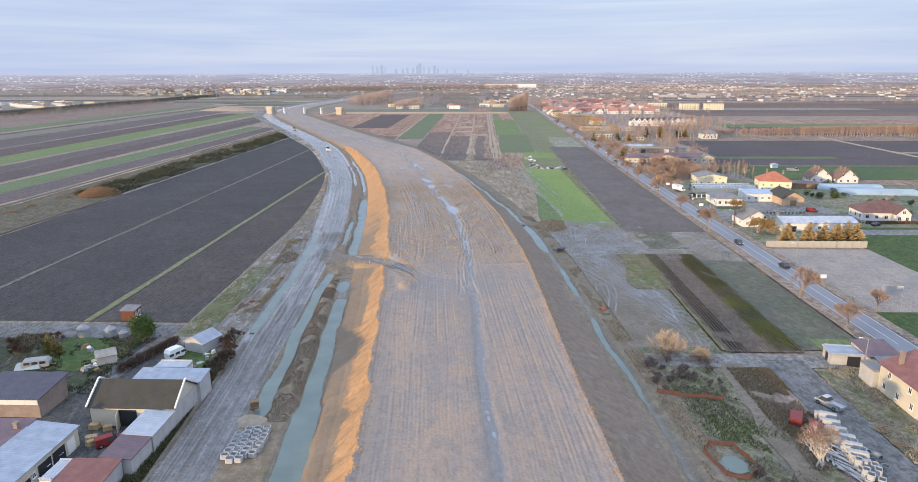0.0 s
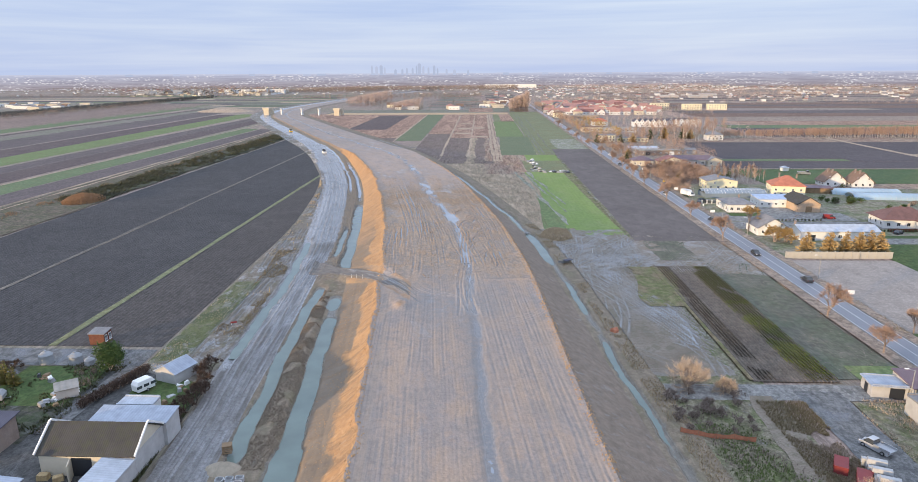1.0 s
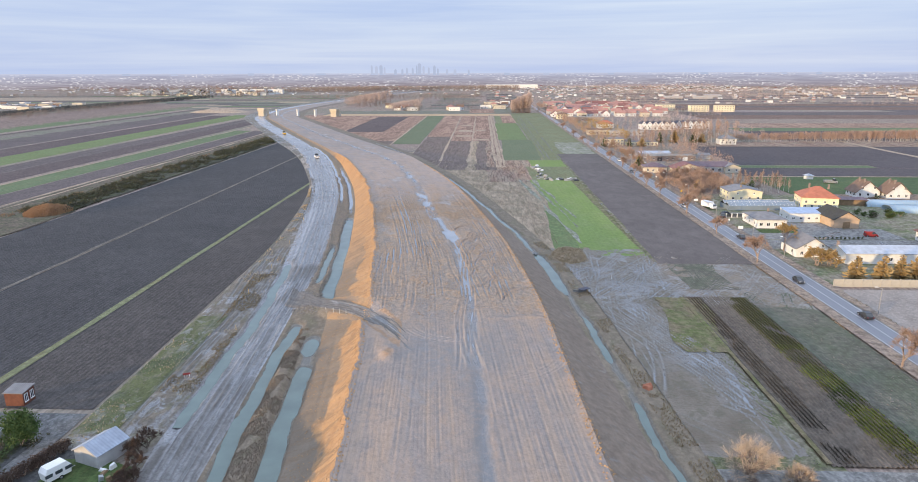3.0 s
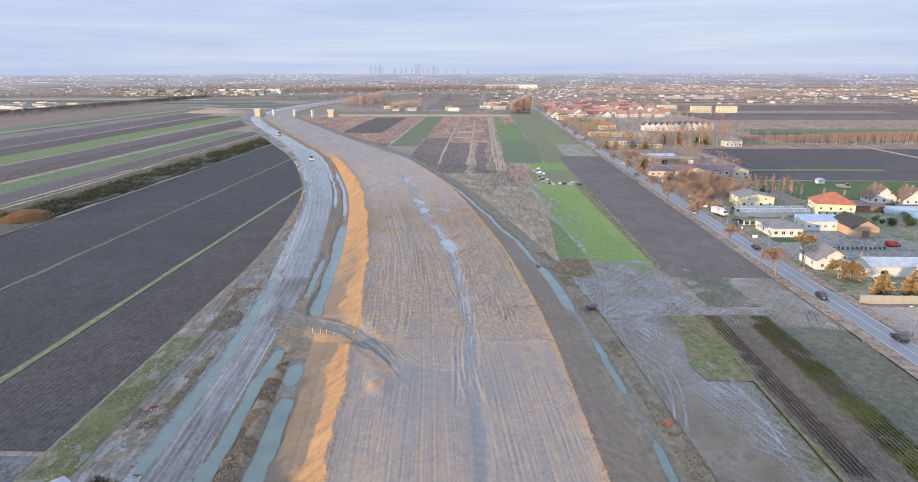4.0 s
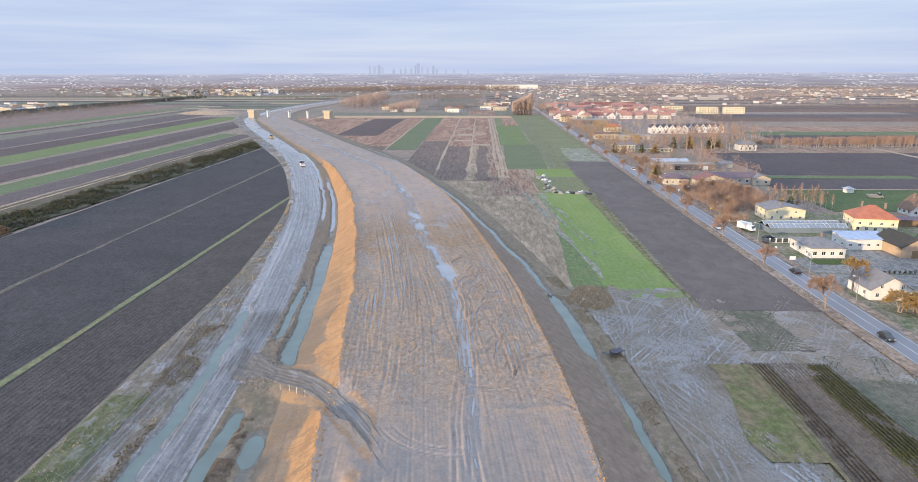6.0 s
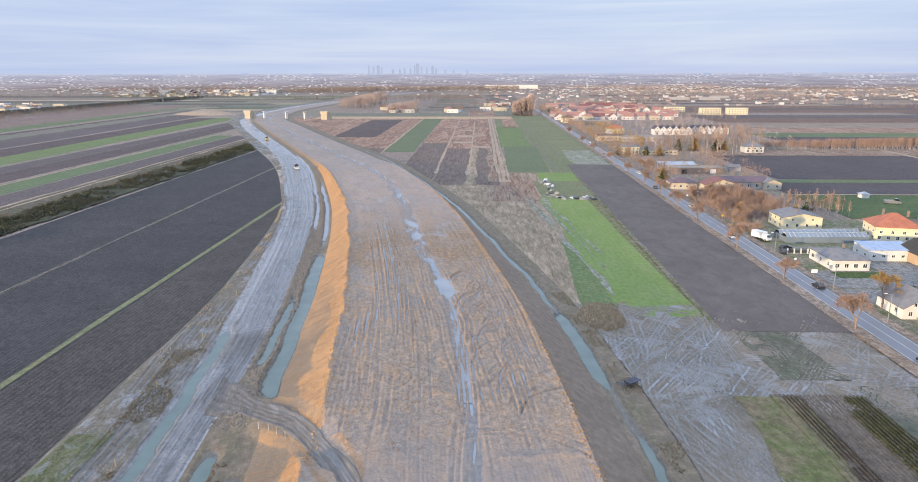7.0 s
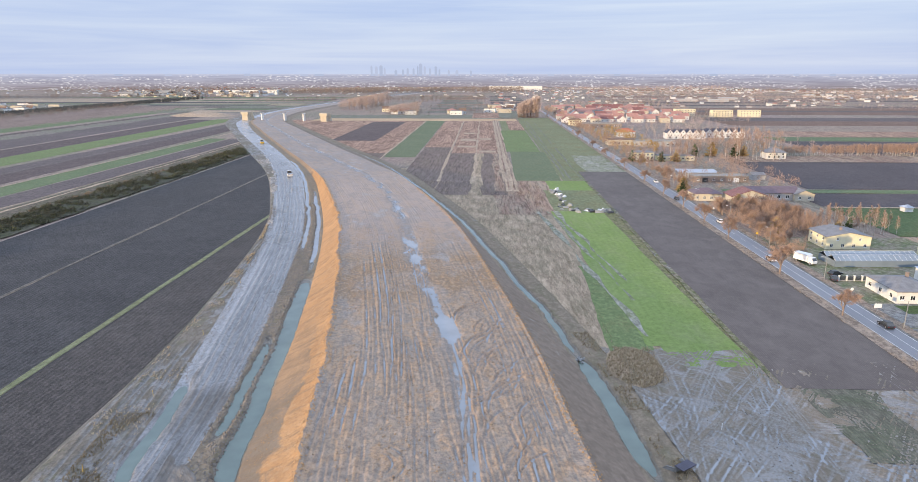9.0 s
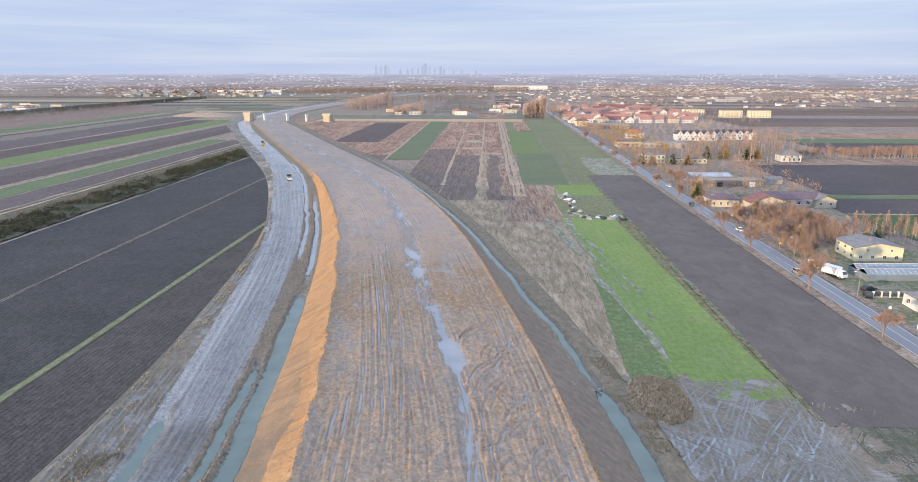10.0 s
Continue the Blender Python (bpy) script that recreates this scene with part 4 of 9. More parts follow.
def level(s, d):
    """Height of the works at station s and offset d."""
    toe, crest, cr, tr, top = TOE_L(s), CREST_L(s), CREST_R(s), TOE_R(s), TOP(s)
    up = np.clip((d - toe) / np.maximum(crest - toe, 0.5), 0, 1)
    down = np.clip((tr - d) / np.maximum(tr - cr, 0.5), 0, 1)
    near = np.clip((205 - s) / 40, 0, 1)
    gentle = np.where(up < 0.6, up * 0.75, 0.45 + (up - 0.6) * 1.375)
    rise = up * (1 - near) + gentle * near
    bench = 0.12 * np.exp(-((up - 0.40) / 0.05) ** 2) * near
    z = top * np.minimum(rise, down) - bench + 0.12
    rough = fbm(d * 0.35, s * 0.22, 3)
    # deck: rolled smooth, lumpy in the churned stretch, a lip where the finished panel ends
    deck = np.clip(np.minimum(up, down) * 8 - 7, 0, 1)
    churn = 0.10 + 0.90 * np.clip((s - 172) / 10, 0, 1) * np.clip((345 - s) / 60, 0, 1)
    bend = 2.5 * fbm(s * 0.02, d * 0.05, 9)
    z = z + deck * churn * (0.26 * (fbm(d * 0.4, s * 0.25, 5) - 0.5) + 0.20 * (fbm(d * 1.1, s * 0.8, 6) - 0.5))
    z = z + deck * 0.28 * np.exp(-((s - 171.5 - 0.8 * vn(d * 0.4, 0 * s, 8)) / 0.55) ** 2) * np.clip((d - 6.5) / 1.5, 0, 1) * (0.4 + vn(d * 0.9, s * 0.3, 7))
    z = z + wheel_marks(s, d)[0]
    # wet strip in the middle
    far = np.clip((s - 262) / 25, 0, 1)
    spots = np.clip(fbm(d * 0.42, s * 0.16, 18, 3) * 5.0 - 2.05, 0, 1.4)
    even = 0.35 + 1.1 * fbm(d * 0.5, s * 0.22, 17, 3)
    wide = 1.5 + 1.7 * far 
    z = z - 0.34 * POOL(s) * deck * bell((d - MED(s) - 2.2 * (fbm(s * 0.06, d * 0, 19) - 0.5)) / wide) * (even * (1 - far) + spots * far)
    pond = np.clip(1.25 - np.maximum(np.abs(d - MED(s) - 0.2 - 1.2 * (vn(s * 0.3, 0 * s, 20) - 0.5)) / 2.5, np.abs(s - 248) / 6.5) ** 3, 0, 1)
    z = z - 0.32 * deck * pond * (0.75 + 0.6 * fbm(s * 0.5, d * 0.4, 22, 3))
    # loose berm along both crests
    z = z + 0.35 * np.exp(-((d - crest) / 0.7) ** 2) * (0.4 + rough) * (s < 520) + 0.3 * np.exp(-((d - cr) / 0.8) ** 2) * rough * (s < 420)
    # rilled faces
    face = np.clip(4 * np.minimum(up, 1 - up), 0, 1) + np.clip(4 * np.minimum(down, 1 - down), 0, 1)
    z = z + face * 0.35 * (fbm(s * 0.45 + d * 0.1, d * 0.15, 21) - 0.5)
    # ditches
    wav = 4 * (fbm(s * 0.09, d * 0.02, 33) - 0.5) + 1.5 * (fbm(s * 0.5, d * 0.3, 34) - 0.5)
    hr = HAUL_R(s)
    z = z - 1.0 * WET_W(s) * bell((d - HAUL_L(s) + 0.9 - 0.4 * wav) / 1.55)
    z = z - 1.0 * WET_A(s) * bell((d - hr - np.where(s > 310, 2.6, 3.5) - 0.5 * wav) / np.where(s > 310, 1.15, np.where(s > 200, 1.5, 1.8)))
    z = z - 1.1 * WET_B(s) * bell((d - toe + 2.0 - 0.4 * wav) / np.where(s < 104, 3.2, np.where(s > 310, 1.2, 2.35)))
    z = z - 1.15 * np.maximum(WET_R(s), 0.15) * bell((d - tr - 2.0 - 0.5 * wav) / (1.2 + 0.75 * np.clip((s - 200) / 6, 0, 1) * np.clip((240 - s) / 6, 0, 1)))
    # weedy bank between the two ditches
    bank = bell((d - (hr + toe) / 2 - 0.6) / 2.6) * np.clip((s - 100) / 6, 0, 1) * np.clip((300 - s) / 60, 0, 1) * np.where(s > 205, 0.3, 1.0 - 0.85 * np.clip((s - 160) / 12, 0, 1))
    z = z + bank * (0.5 + 0.8 * rough)
    # haul road ruts
    hl = (HAUL_L(s) + hr) / 2
    on = bell((d - hl) / 4.2)
    z = z + on * (0.10 - 0.10 * np.abs(vn(d * 0.8 + bend * 0.6, s * 0.02, 31) - 0.5) * 2)
    # ramp from the haul road up to the deck
    w = ramp_share(s, d)
    z = z * (1 - w) + w * RISE(d)
    # spoil left beside its head
    z = z + 0.9 * np.exp(-((s - HEAP[0]) / 2.6) ** 2 - ((d - HEAP[1]) / 1.5) ** 2) * (0.3 + 1.3 * fbm(s * 0.5, d * 0.7, 25, 3))
    z = z + 0.12 * (rough - 0.5) * (1 - 0.6 * deck)
    edge = np.clip((d - OUT_L(s)) / 1.0, 0, 1) * np.clip((TOE_R(s) + 8 - d) / 1.0, 0, 1)
    return z * edge + (1 - edge) * np.where(d > 0, 0.03, -0.25)


S_ROWS = np.r_[np.arange(-120, 50, 8.0), np.arange(50, 330, 0.42), 330 + 0.45 * np.cumsum(1.0135 ** np.arange(320))]
S_ROWS = S_ROWS[S_ROWS < 2300]


def strip(name, a, b, cols, material, label="", category="", lift=0.0, s0=-1e9, s1=1e9):
    """The part of the works between two offset lines."""
    rows = S_ROWS[(S_ROWS >= s0) & (S_ROWS <= s1)][:, None]
    u = np.linspace(0, 1, cols)[None, :]
    D = a(rows) * (1 - u) + b(rows) * u
    S = rows + 0 * D
    X, Y = plan(S, D)
    Z = level(S, D)
    _, pressed, thrown = wheel_marks(S, D)
    deck = (D > CREST_L(S) + 0.6) & (D < CREST_R(S) - 0.6)
    dry = np.where(deck, TOP(S) + 0.03, -0.02)
    mud = np.exp(-((D - MED(S)) / (1.0 + 1.9 * fbm(S * 0.08, D * 0.1, 36))) ** 2)
    mud = np.maximum(mud, np.clip((S - 128) / 22, 0, 1) * np.clip((190 - S) / 20, 0, 1) * np.clip((D + 15) / 9, 0, 1) * np.clip((13 - D) / 8, 0, 1) * np.clip(fbm(S * 0.09, D * 0.12, 37) * 3 - 0.8, 0, 1))
    mud = np.maximum(mud, np.exp(-((S - 157) / 11) ** 2 - ((D + 6) / 7) ** 2) * (0.5 + fbm(S * 0.2, D * 0.2, 38)))
    cut = ramp_share(S, D)
    marks = {"pressed": pressed, "thrown": thrown, "soaked": np.clip((dry - Z) / 0.13, 0, 1) * (~deck | (np.abs(D - MED(S)) < 5) | (S > 180)), "muddy": mud,
             "cut": np.clip(4 * cut * (1 - cut), 0, 1) * (D < -11.5) * (D > -33) + 0.8 * np.exp(-((S - HEAP[0]) / 2.4) ** 2 - ((D - HEAP[1]) / 1.4) ** 2),
             "upness": np.clip((D - TOE_L(S)) / np.maximum(CREST_L(S) - TOE_L(S), 0.5), 0, 1)}
    ob = sheet(name, X, Y, Z + lift, material, D, S, marks=marks)
    return tagged(ob, label, category, kind="structure")


def off(line, by):
    return lambda s: line(s) + by


def flat(name, a, b, z, material, s0, s1, label, step=1.0, cols=6):
    rows = np.arange(s0, s1 + 0.1, step)[:, None]
    u = np.linspace(0, 1, cols)[None, :]
    D = a(rows) * (1 - u) + b(rows) * u
    S = rows + 0 * D
    X, Y = plan(S, D)
    Z = (z(S) if callable(z) else z) + 0 * D
    return tagged(sheet(name, X, Y, Z, material, D, S), label, "water", kind="structure")


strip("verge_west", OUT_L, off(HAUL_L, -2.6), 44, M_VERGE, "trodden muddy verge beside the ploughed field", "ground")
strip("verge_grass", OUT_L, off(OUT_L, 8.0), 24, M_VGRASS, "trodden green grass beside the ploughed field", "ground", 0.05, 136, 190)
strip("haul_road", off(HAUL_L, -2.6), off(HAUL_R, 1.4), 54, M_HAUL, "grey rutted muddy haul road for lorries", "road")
strip("ditch_bank", off(HAUL_R, 1.4), TOE_L, 40, M_SCRUB, "weedy earth bank between two ditches", "ground")
strip("embankment_slope_west", TOE_L, CREST_L, 44, M_SLOPEB, "orange clay embankment slope with a brown foot, topsoil and painted shade", "embankment")
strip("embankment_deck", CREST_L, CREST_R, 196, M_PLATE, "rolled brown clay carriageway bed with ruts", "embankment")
strip("embankment_slope_east", CREST_R, TOE_R, 34, M_SLOPER, "damp grey-brown clay embankment slope, darkened for its shaded side", "embankment")
strip("ditch_east", TOE_R, off(TOE_R, 8), 26, M_SCRUB, "muddy drainage ditch at the embankment's foot", "ditch")

flat("ditch_water", off(HAUL_L, -2.6), off(HAUL_L, 1.5), -0.31, M_WATER, 138, 238, "pale green standing water beside the haul road")
flat("ditch_water", off(HAUL_R, 1.2), off(HAUL_R, 6.0), -0.30, M_WATER, 95, 270, "pale green standing water in a ditch")
flat("ditch_water", off(TOE_L, -6.5), off(TOE_L, 0.4), -0.335, M_WATER, -100, 310, "pale green standing water along the embankment")
flat("ditch_water", off(HAUL_R, 1.5), off(HAUL_R, 4.4), -0.12, M_POOL, 330, 600, "thin strip of pale ditch water", 3)
flat("ditch_water", off(TOE_L, -4.2), off(TOE_L, 0.2), -0.17, M_POOL, 320, 440, "thin strip of pale ditch water", 3)
flat("ditch_water", off(TOE_R, 0.2), off(TOE_R, 4.0), -0.41, M_WATER, -100, 600, "pale green water in the drainage ditch", 2)
flat_ramp = np.linspace(-42.5, -8.0, 130)[:, None]
w_ = np.linspace(-1, 1, 34)[None, :]
RD = flat_ramp + 0 * w_
RS = RAMP(RD) + w_ * (4.4 + 4.0 * np.clip((-35 - RD) / 5, 0, 1)) + 0.8 * (fbm(RD * 0.4, w_ * 0.1, 23) - 0.5)
RX, RY = plan(RS, RD)
sink = np.clip((np.abs(w_) + 0.9 * (fbm(RD * 0.45, w_ * 3, 24) - 0.5) - 0.72) / 0.3, 0, 1) + np.clip((RD + 13 + 5 * (fbm(RD * 0.7, w_ * 3.5, 27) - 0.5)) / 8, 0, 1)
groove = 0.035 * np.cos(w_ * 21 + 2.0 * vn(RD * 0.12, 0 * w_, 28)) * (np.abs(w_) < 0.75)
tagged(sheet("site_ramp", RX, RY, level(RS, RD) + 0.07 + groove + 0.14 * np.exp(-((np.abs(w_) - 0.72) / 0.12) ** 2) - 0.5 * sink, earthwork("ramp_gravel", (0.165, 0.148, 0.132), (0.225, 0.203, 0.182), (0.20, 0.195, 0.19), (0.5, 0.6), along=0.2, lumps=0.6), 0 * RD + w_ * 4.4, RD, marks={"pressed": np.clip(-groove * 20, 0, 1)}), "grey gravel ramp climbing to the embankment", "road", kind="structure")
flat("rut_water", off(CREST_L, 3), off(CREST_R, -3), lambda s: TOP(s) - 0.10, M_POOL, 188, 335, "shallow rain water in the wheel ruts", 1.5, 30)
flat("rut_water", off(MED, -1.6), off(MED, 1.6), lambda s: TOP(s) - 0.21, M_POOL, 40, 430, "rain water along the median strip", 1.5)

# ---------------------------------------------------------------- land and fields
ST = np.arange(-190, 2400, 1.0)
WX, WY = plan(ST, OUT_L(ST))
EX, EY = plan(ST, TOE_R(ST) + 8)


def west_edge(y):
    return np.interp(y, WY, WX)


def east_edge(y):
    return np.interp(y, EY, EX)


tagged(sheet("ground", *np.meshgrid(np.linspace(-4900, 4900, 40), np.linspace(-4900, 4900, 40)), np.full((40, 40), -1.7), M_BASE),
       "dark subsoil under the plain", "ground", kind="structure")
far_y = np.r_[np.arange(-450, 700, 4.0), np.arange(700, 2300, 20.0), np.linspace(2300, 4800, 20)][:, None]
out = np.r_[0, 2, 5, 10, 20, 40, 80, 160, 320, 640, 1200, 2400, 4500][None, :]
for side, name in ((-1, "meadow_west"), (1, "meadow_east")):
    X = (west_edge(far_y) + 0.6 if side < 0 else east_edge(far_y) - 0.6) + side * out
    order = slice(None, None, -1) if side < 0 else slice(None)
    tagged(sheet(name, X[:, order], far_y + 0 * X, 0 * X, M_LAND), "rough winter grassland of the plain", "ground", kind="structure")


def field(name, x0, x1, y0, y1, material, label, z=0.04, n=None, wob=0.9, slant=0.0, rough=0.05):
    """A field laid on the plain, cut off at the works. x0, x1: metres east; slant: shift of x per metre of y."""
    rows = np.arange(y0, y1 + 0.01, max(2.0, (y1 - y0) / 160))[:, None]
    n = n or int(np.clip((x1 - x0) / 2.0, 4, 60))
    lo = x0 + slant * (rows - y0) + wob * (fbm(rows * 0.05, rows * 0 + x0, 41) - 0.5)
    hi = x1 + slant * (rows - y0) + wob * (fbm(rows * 0.05, rows * 0 + x1, 42) - 0.5)
    w, e = west_edge(rows), east_edge(rows)
    left = (x0 + x1) / 2 + slant * (y1 - y0) / 2 < np.mean((w + e) / 2)
    lo, hi = (np.minimum(lo, w), np.minimum(hi, w)) if left else (np.maximum(lo, e), np.maximum(hi, e))
    u = np.linspace(0, 1, n)[None, :]
    X = lo * (1 - u) + hi * u
    Y = rows + 0 * X
    Z = z + rough * fbm(X * 0.4, Y * 0.4, 51)
    return tagged(sheet(name, X, Y, Z, material), label, "field", kind="structure")


def mud(x0, x1, y0, y1, z):
    """Soft ground churned by wheels, with water standing in the ruts."""
    nx, ny = int((x1 - x0) / 0.3), int((y1 - y0) / 0.36)
    Y, X = np.meshgrid(np.linspace(y0, y1, ny), np.linspace(x0, x1, nx), indexing="ij")
    e = east_edge(Y)
    X = np.maximum(X, e - 0.4 + 0.6 * fbm(Y * 0.13, Y * 0 + x0, 81) + (X - x0) * 0.002)
    rim = 9 * fbm(X * 0.12, Y * 0.12, 77)
    soft = np.clip(fbm(X * 0.06, Y * 0.05, 76) * 3.4 - 1.0, 0, 1)
    inner = np.clip(np.minimum(np.minimum(X - x0, x1 - X), np.minimum(Y - y0, y1 - Y)) / (1 + rim), 0, 1)
    dz, down, up = 0 * X, 0 * X, 0 * X
    for k, (turn, n) in enumerate(((0.28, 60), (-0.1, 12), (0.75, 6)) if y0 < 150 else ((-0.62, 80), (0.75, 44), (-0.1, 40), (1.35, 24))):
        lanes, r = Tracks(), random.Random(int(x0 + y1) + k)
        cs, cd = math.cos(turn), math.sin(turn)
        along, across = Y * cs - X * cd, X * cs + Y * cd
        for _ in range(n):
            a, q = r.uniform(along.min(), along.max()), r.uniform(across.min(), across.max())
            if k == 0 and y0 < 150:      # the beaten way past the vegetables
                q = r.gauss(88.7, 3.2)
            lanes.run(a - r.uniform(10, 30), a + r.uniform(10, 30), q, r.uniform(0.10, 0.26), r.uniform(-0.12, 0.12), r.uniform(0.2, 1.2), r.uniform(8, 18), r.uniform(0, 6.28), r.uniform(0.14, 0.24))
        got = lanes.press(along, across, 1.0, 0.6)
        dz, down, up = dz + got[0], np.maximum(down, got[1]), np.maximum(up, got[2])
    lane = np.clip(np.exp(-((X * 0.961 + Y * 0.276 - 88.7) / 5.5) ** 2) + 0.15 + np.clip((Y - 188) / 10, 0, 1), 0, 1) if y0 < 150 else 1 + 0 * X
    Z = z + 0.16 + inner * (0.3 + 0.7 * soft) * np.clip(dz, -0.3, 0.25) + 0.22 * inner * (fbm(X * 0.16, Y * 0.16, 73) - 0.5) + 0.08 * fbm(X * 0.9, Y * 0.9, 78) - 0.4 * (1 - inner) ** 2
    marks = {"pressed": down * inner, "thrown": up * inner, "soaked": np.clip((z + 0.14 - Z) / 0.08, 0, 1) * inner, "muddy": lane}
    tagged(sheet("mud_flat", X, Y, Z, M_MUDR, marks=marks), "frosted muddy ground rutted by wheels", "ground", kind="structure")
    sel = (slice(None, None, 8), slice(None, None, 8))
    tagged(sheet("rut_water", X[sel], Y[sel], z + 0.075 - 0.4 * (1 - inner[sel]) ** 2, M_POOL), "rain water standing in wheel ruts", "water", kind="structure")


# west of the works
field("field", -132.6, -95, 139, 600, M_DARK, "freshly ploughed dark soil field")
field("field", -176, -133.6, 139, 640, M_DARK, "freshly ploughed dark soil field")
field("field", -93.3, -40, 139, 600, M_DARKB, "freshly ploughed brown soil field", 0.045)
field("field_track", -134.0, -132.8, 139, 640, M_BALK, "pale worn line between ploughed plots", 0.12, 4, 1.2)
field("grass_strip", -95.0, -93.3, 139, 420, M_GREEN2, "narrow green grass balk between plots", 0.12, 5, 0.8)
field("scrub_bank", -200, -178, 305, 640, M_HEDGE, "overgrown ditch bank", 0.1, 14, 4, 0, 0.9)
field("scrub_bank", -203, -177, 139, 306, M_BANK, "low brown ditch bank", 0.1, 14, 4, 0, 0.4)
field("field", -216, -200, 139, 700, M_BANK, "withered brown grass bank", 0.08, wob=3)
field("field_track", -213.6, -212.2, 139, 720, M_TAN, "dry grass farm track", 0.10, 4, 3)
field("field_track", -218.6, -217.4, 139, 720, M_TAN, "dry grass farm track", 0.10, 4, 3)
field("field", -225, -219, 139, 720, M_MAUVE, "grey-mauve stubble edge", 0.07, wob=1)
field("field", -238, -224, 139, 700, M_MAUVE, "grey-mauve stubble strip field", wob=1.5)
field("field", -258.5, -238, 139, 705, M_GREEN3, "pale green winter crop strip", slant=-0.005, wob=1.5)
field("field_track", -260.6, -259.2, 139, 760, M_TAN, "dry grass balk", 0.1, 4, 1.5)
field("field", -286, -262, 139, 850, M_PURPLE, "dark brown ploughed strip field", slant=-0.012, wob=1.5)
field("field_track", -288, -286.8, 139, 860, M_BALK, "pale grass balk", 0.1, 4, 1.5, -0.012)
field("field", -310, -289, 139, 900, M_MAUVE, "brown stubble strip field", wob=2)
field("field", -340, -309, 139, 960, M_GREEN, "bright green winter rye strip field", 0.06, slant=-0.02, wob=2)
field("field", -378, -341, 139, 950, M_PURPLE, "dark mauve ploughed strip field", slant=-0.01, wob=2)
field("field", -428, -378, 139, 1040, M_MAUVE, "brown stubble strip field", slant=-0.02, wob=3)
field("field", -464, -430, 139, 1120, M_TEAL, "grey-green fallow strip", slant=-0.01, wob=3)
field("field", -480, -465, 139, 1150, M_PURPLE, "dark strip", wob=3)
field("field", -520, -481, 139, 1280, M_GREEN3, "green meadow strip", slant=-0.02, wob=4)
field("field", -662, -521, 139, 1300, M_RUST, "brown fallow land", wob=6)
field("field", -520, -345, 1100, 1500, M_TEAL, "grey-green fallow land", wob=8)
MX, MY = np.meshgrid(np.linspace(-455, -362, 40), np.linspace(1005, 1065, 24))
MZ = 6 * bell(np.hypot((MX + 408) / 46, (MY - 1035) / 29)) * (0.5 + fbm(MX * 0.06, MY * 0.06, 91)) - 0.1
tagged(sheet("earth_bank", MX, MY, MZ, M_TAN), "tan heap of dug earth", "heap", kind="structure")
strips = random.Random(77)
WEST = ((M_TEAL, "grey-brown fallow strip"), (M_MAUVE, "mauve stubble strip"), (M_GREEN3, "pale green crop strip"), (M_GREYF, "grey stubble strip"), (M_PLUM, "dark ploughed strip"), (M_TAN, "dry grass strip"))
yy, kind_ = 1130.0, 0
while yy < 1780:
    step_ = strips.uniform(14, 46)
    kind_ = (kind_ + strips.randint(1, 5)) % 6
    xw = -1500 if yy > 1330 else -515 if yy < 1290 else -640
    cut_ = strips.uniform(xw + 250, -420) if xw < -600 else -470
    field("field", xw, cut_, yy, yy + step_, WEST[kind_][0], WEST[kind_][1] + " on the plain", 0.11, wob=10)
    other = WEST[(kind_ + 2) % 6]
    field("field", cut_, -345, yy, yy + step_, other[0], other[1] + " on the plain", 0.11, wob=10)
    yy += step_
field("farm_lane", -200, -50, 129.5, 138.5, M_TRACK, "muddy grey farm lane with puddles", 0.08, 40)
field("farm_yard", -200, -49, 60, 129.5, M_YARD, "gravel and earth farmyard", 0.06, 60)
field("garden_ground", -200, -74, 101, 129, M_DARKMUD, "dark wet garden earth", 0.10, 50, 4)
field("yard_verge", -53, -47.4, 60, 128, M_DARKMUD, "dark weedy strip beside the haul road", 0.12, 6, 1.5)

# east of the works
field("field", 15, 54, 76, 240, M_OLIVE, "rough weedy waste ground", 0.05)
mud(22, 52.5, 126, 202, 0.02)
mud(20, 86.5, 190, 251, 0.02)
field("field", 42.5, 52.4, 166, 201, M_PATCH, "olive grass patch with withered stalks", 0.215, wob=7, slant=0.08, rough=0.14)
VY, VX = np.meshgrid(np.linspace(125.5, 201, 120), np.linspace(52.2, 68.8, 110), indexing="ij")
ridge = 0.5 + 0.5 * np.cos((VX - 53.6) / 0.75 * 6.2832 + 0.8 * fbm(VX * 0.05, VY * 0.1, 46))
tagged(sheet("vegetable_plot", VX, VY, 0.13 + 0.22 * ridge * (0.6 + 0.8 * fbm(VX * 0.8, VY * 0.5, 47)) + 0.04 * fbm(VX * 2, VY * 2, 48), M_VEG, marks={"pressed": 1 - ridge}), "brown harvested vegetable plot in ridged rows", "field", kind="structure")
field("field", 69, 83.0, 127, 205, M_STUB, "grey-green stubble by the road", 0.11, wob=2)
field("field", 56.5, 70, 207, 231, M_STUB, "grey-green stubble among the mud", 0.19, wob=6, rough=0.14)
field("field", 72, 84, 125, 133, M_GREEN, "green grass corner", 0.16, wob=6)
field("field_edge", 44, 54.6, 236, 474, M_MOSS, "mossy grass track between the plots", 0.10, 8, 1.5)
field("field", 54.4, 85.8, 231, 509, M_DARK2, "smooth dark harrowed field beside the road", 0.27, wob=1.0)
field("field_edge", 53, 54.8, 233, 480, M_OLIVE, "dry grass edge of the dark field", 0.24, 4, 1.6)
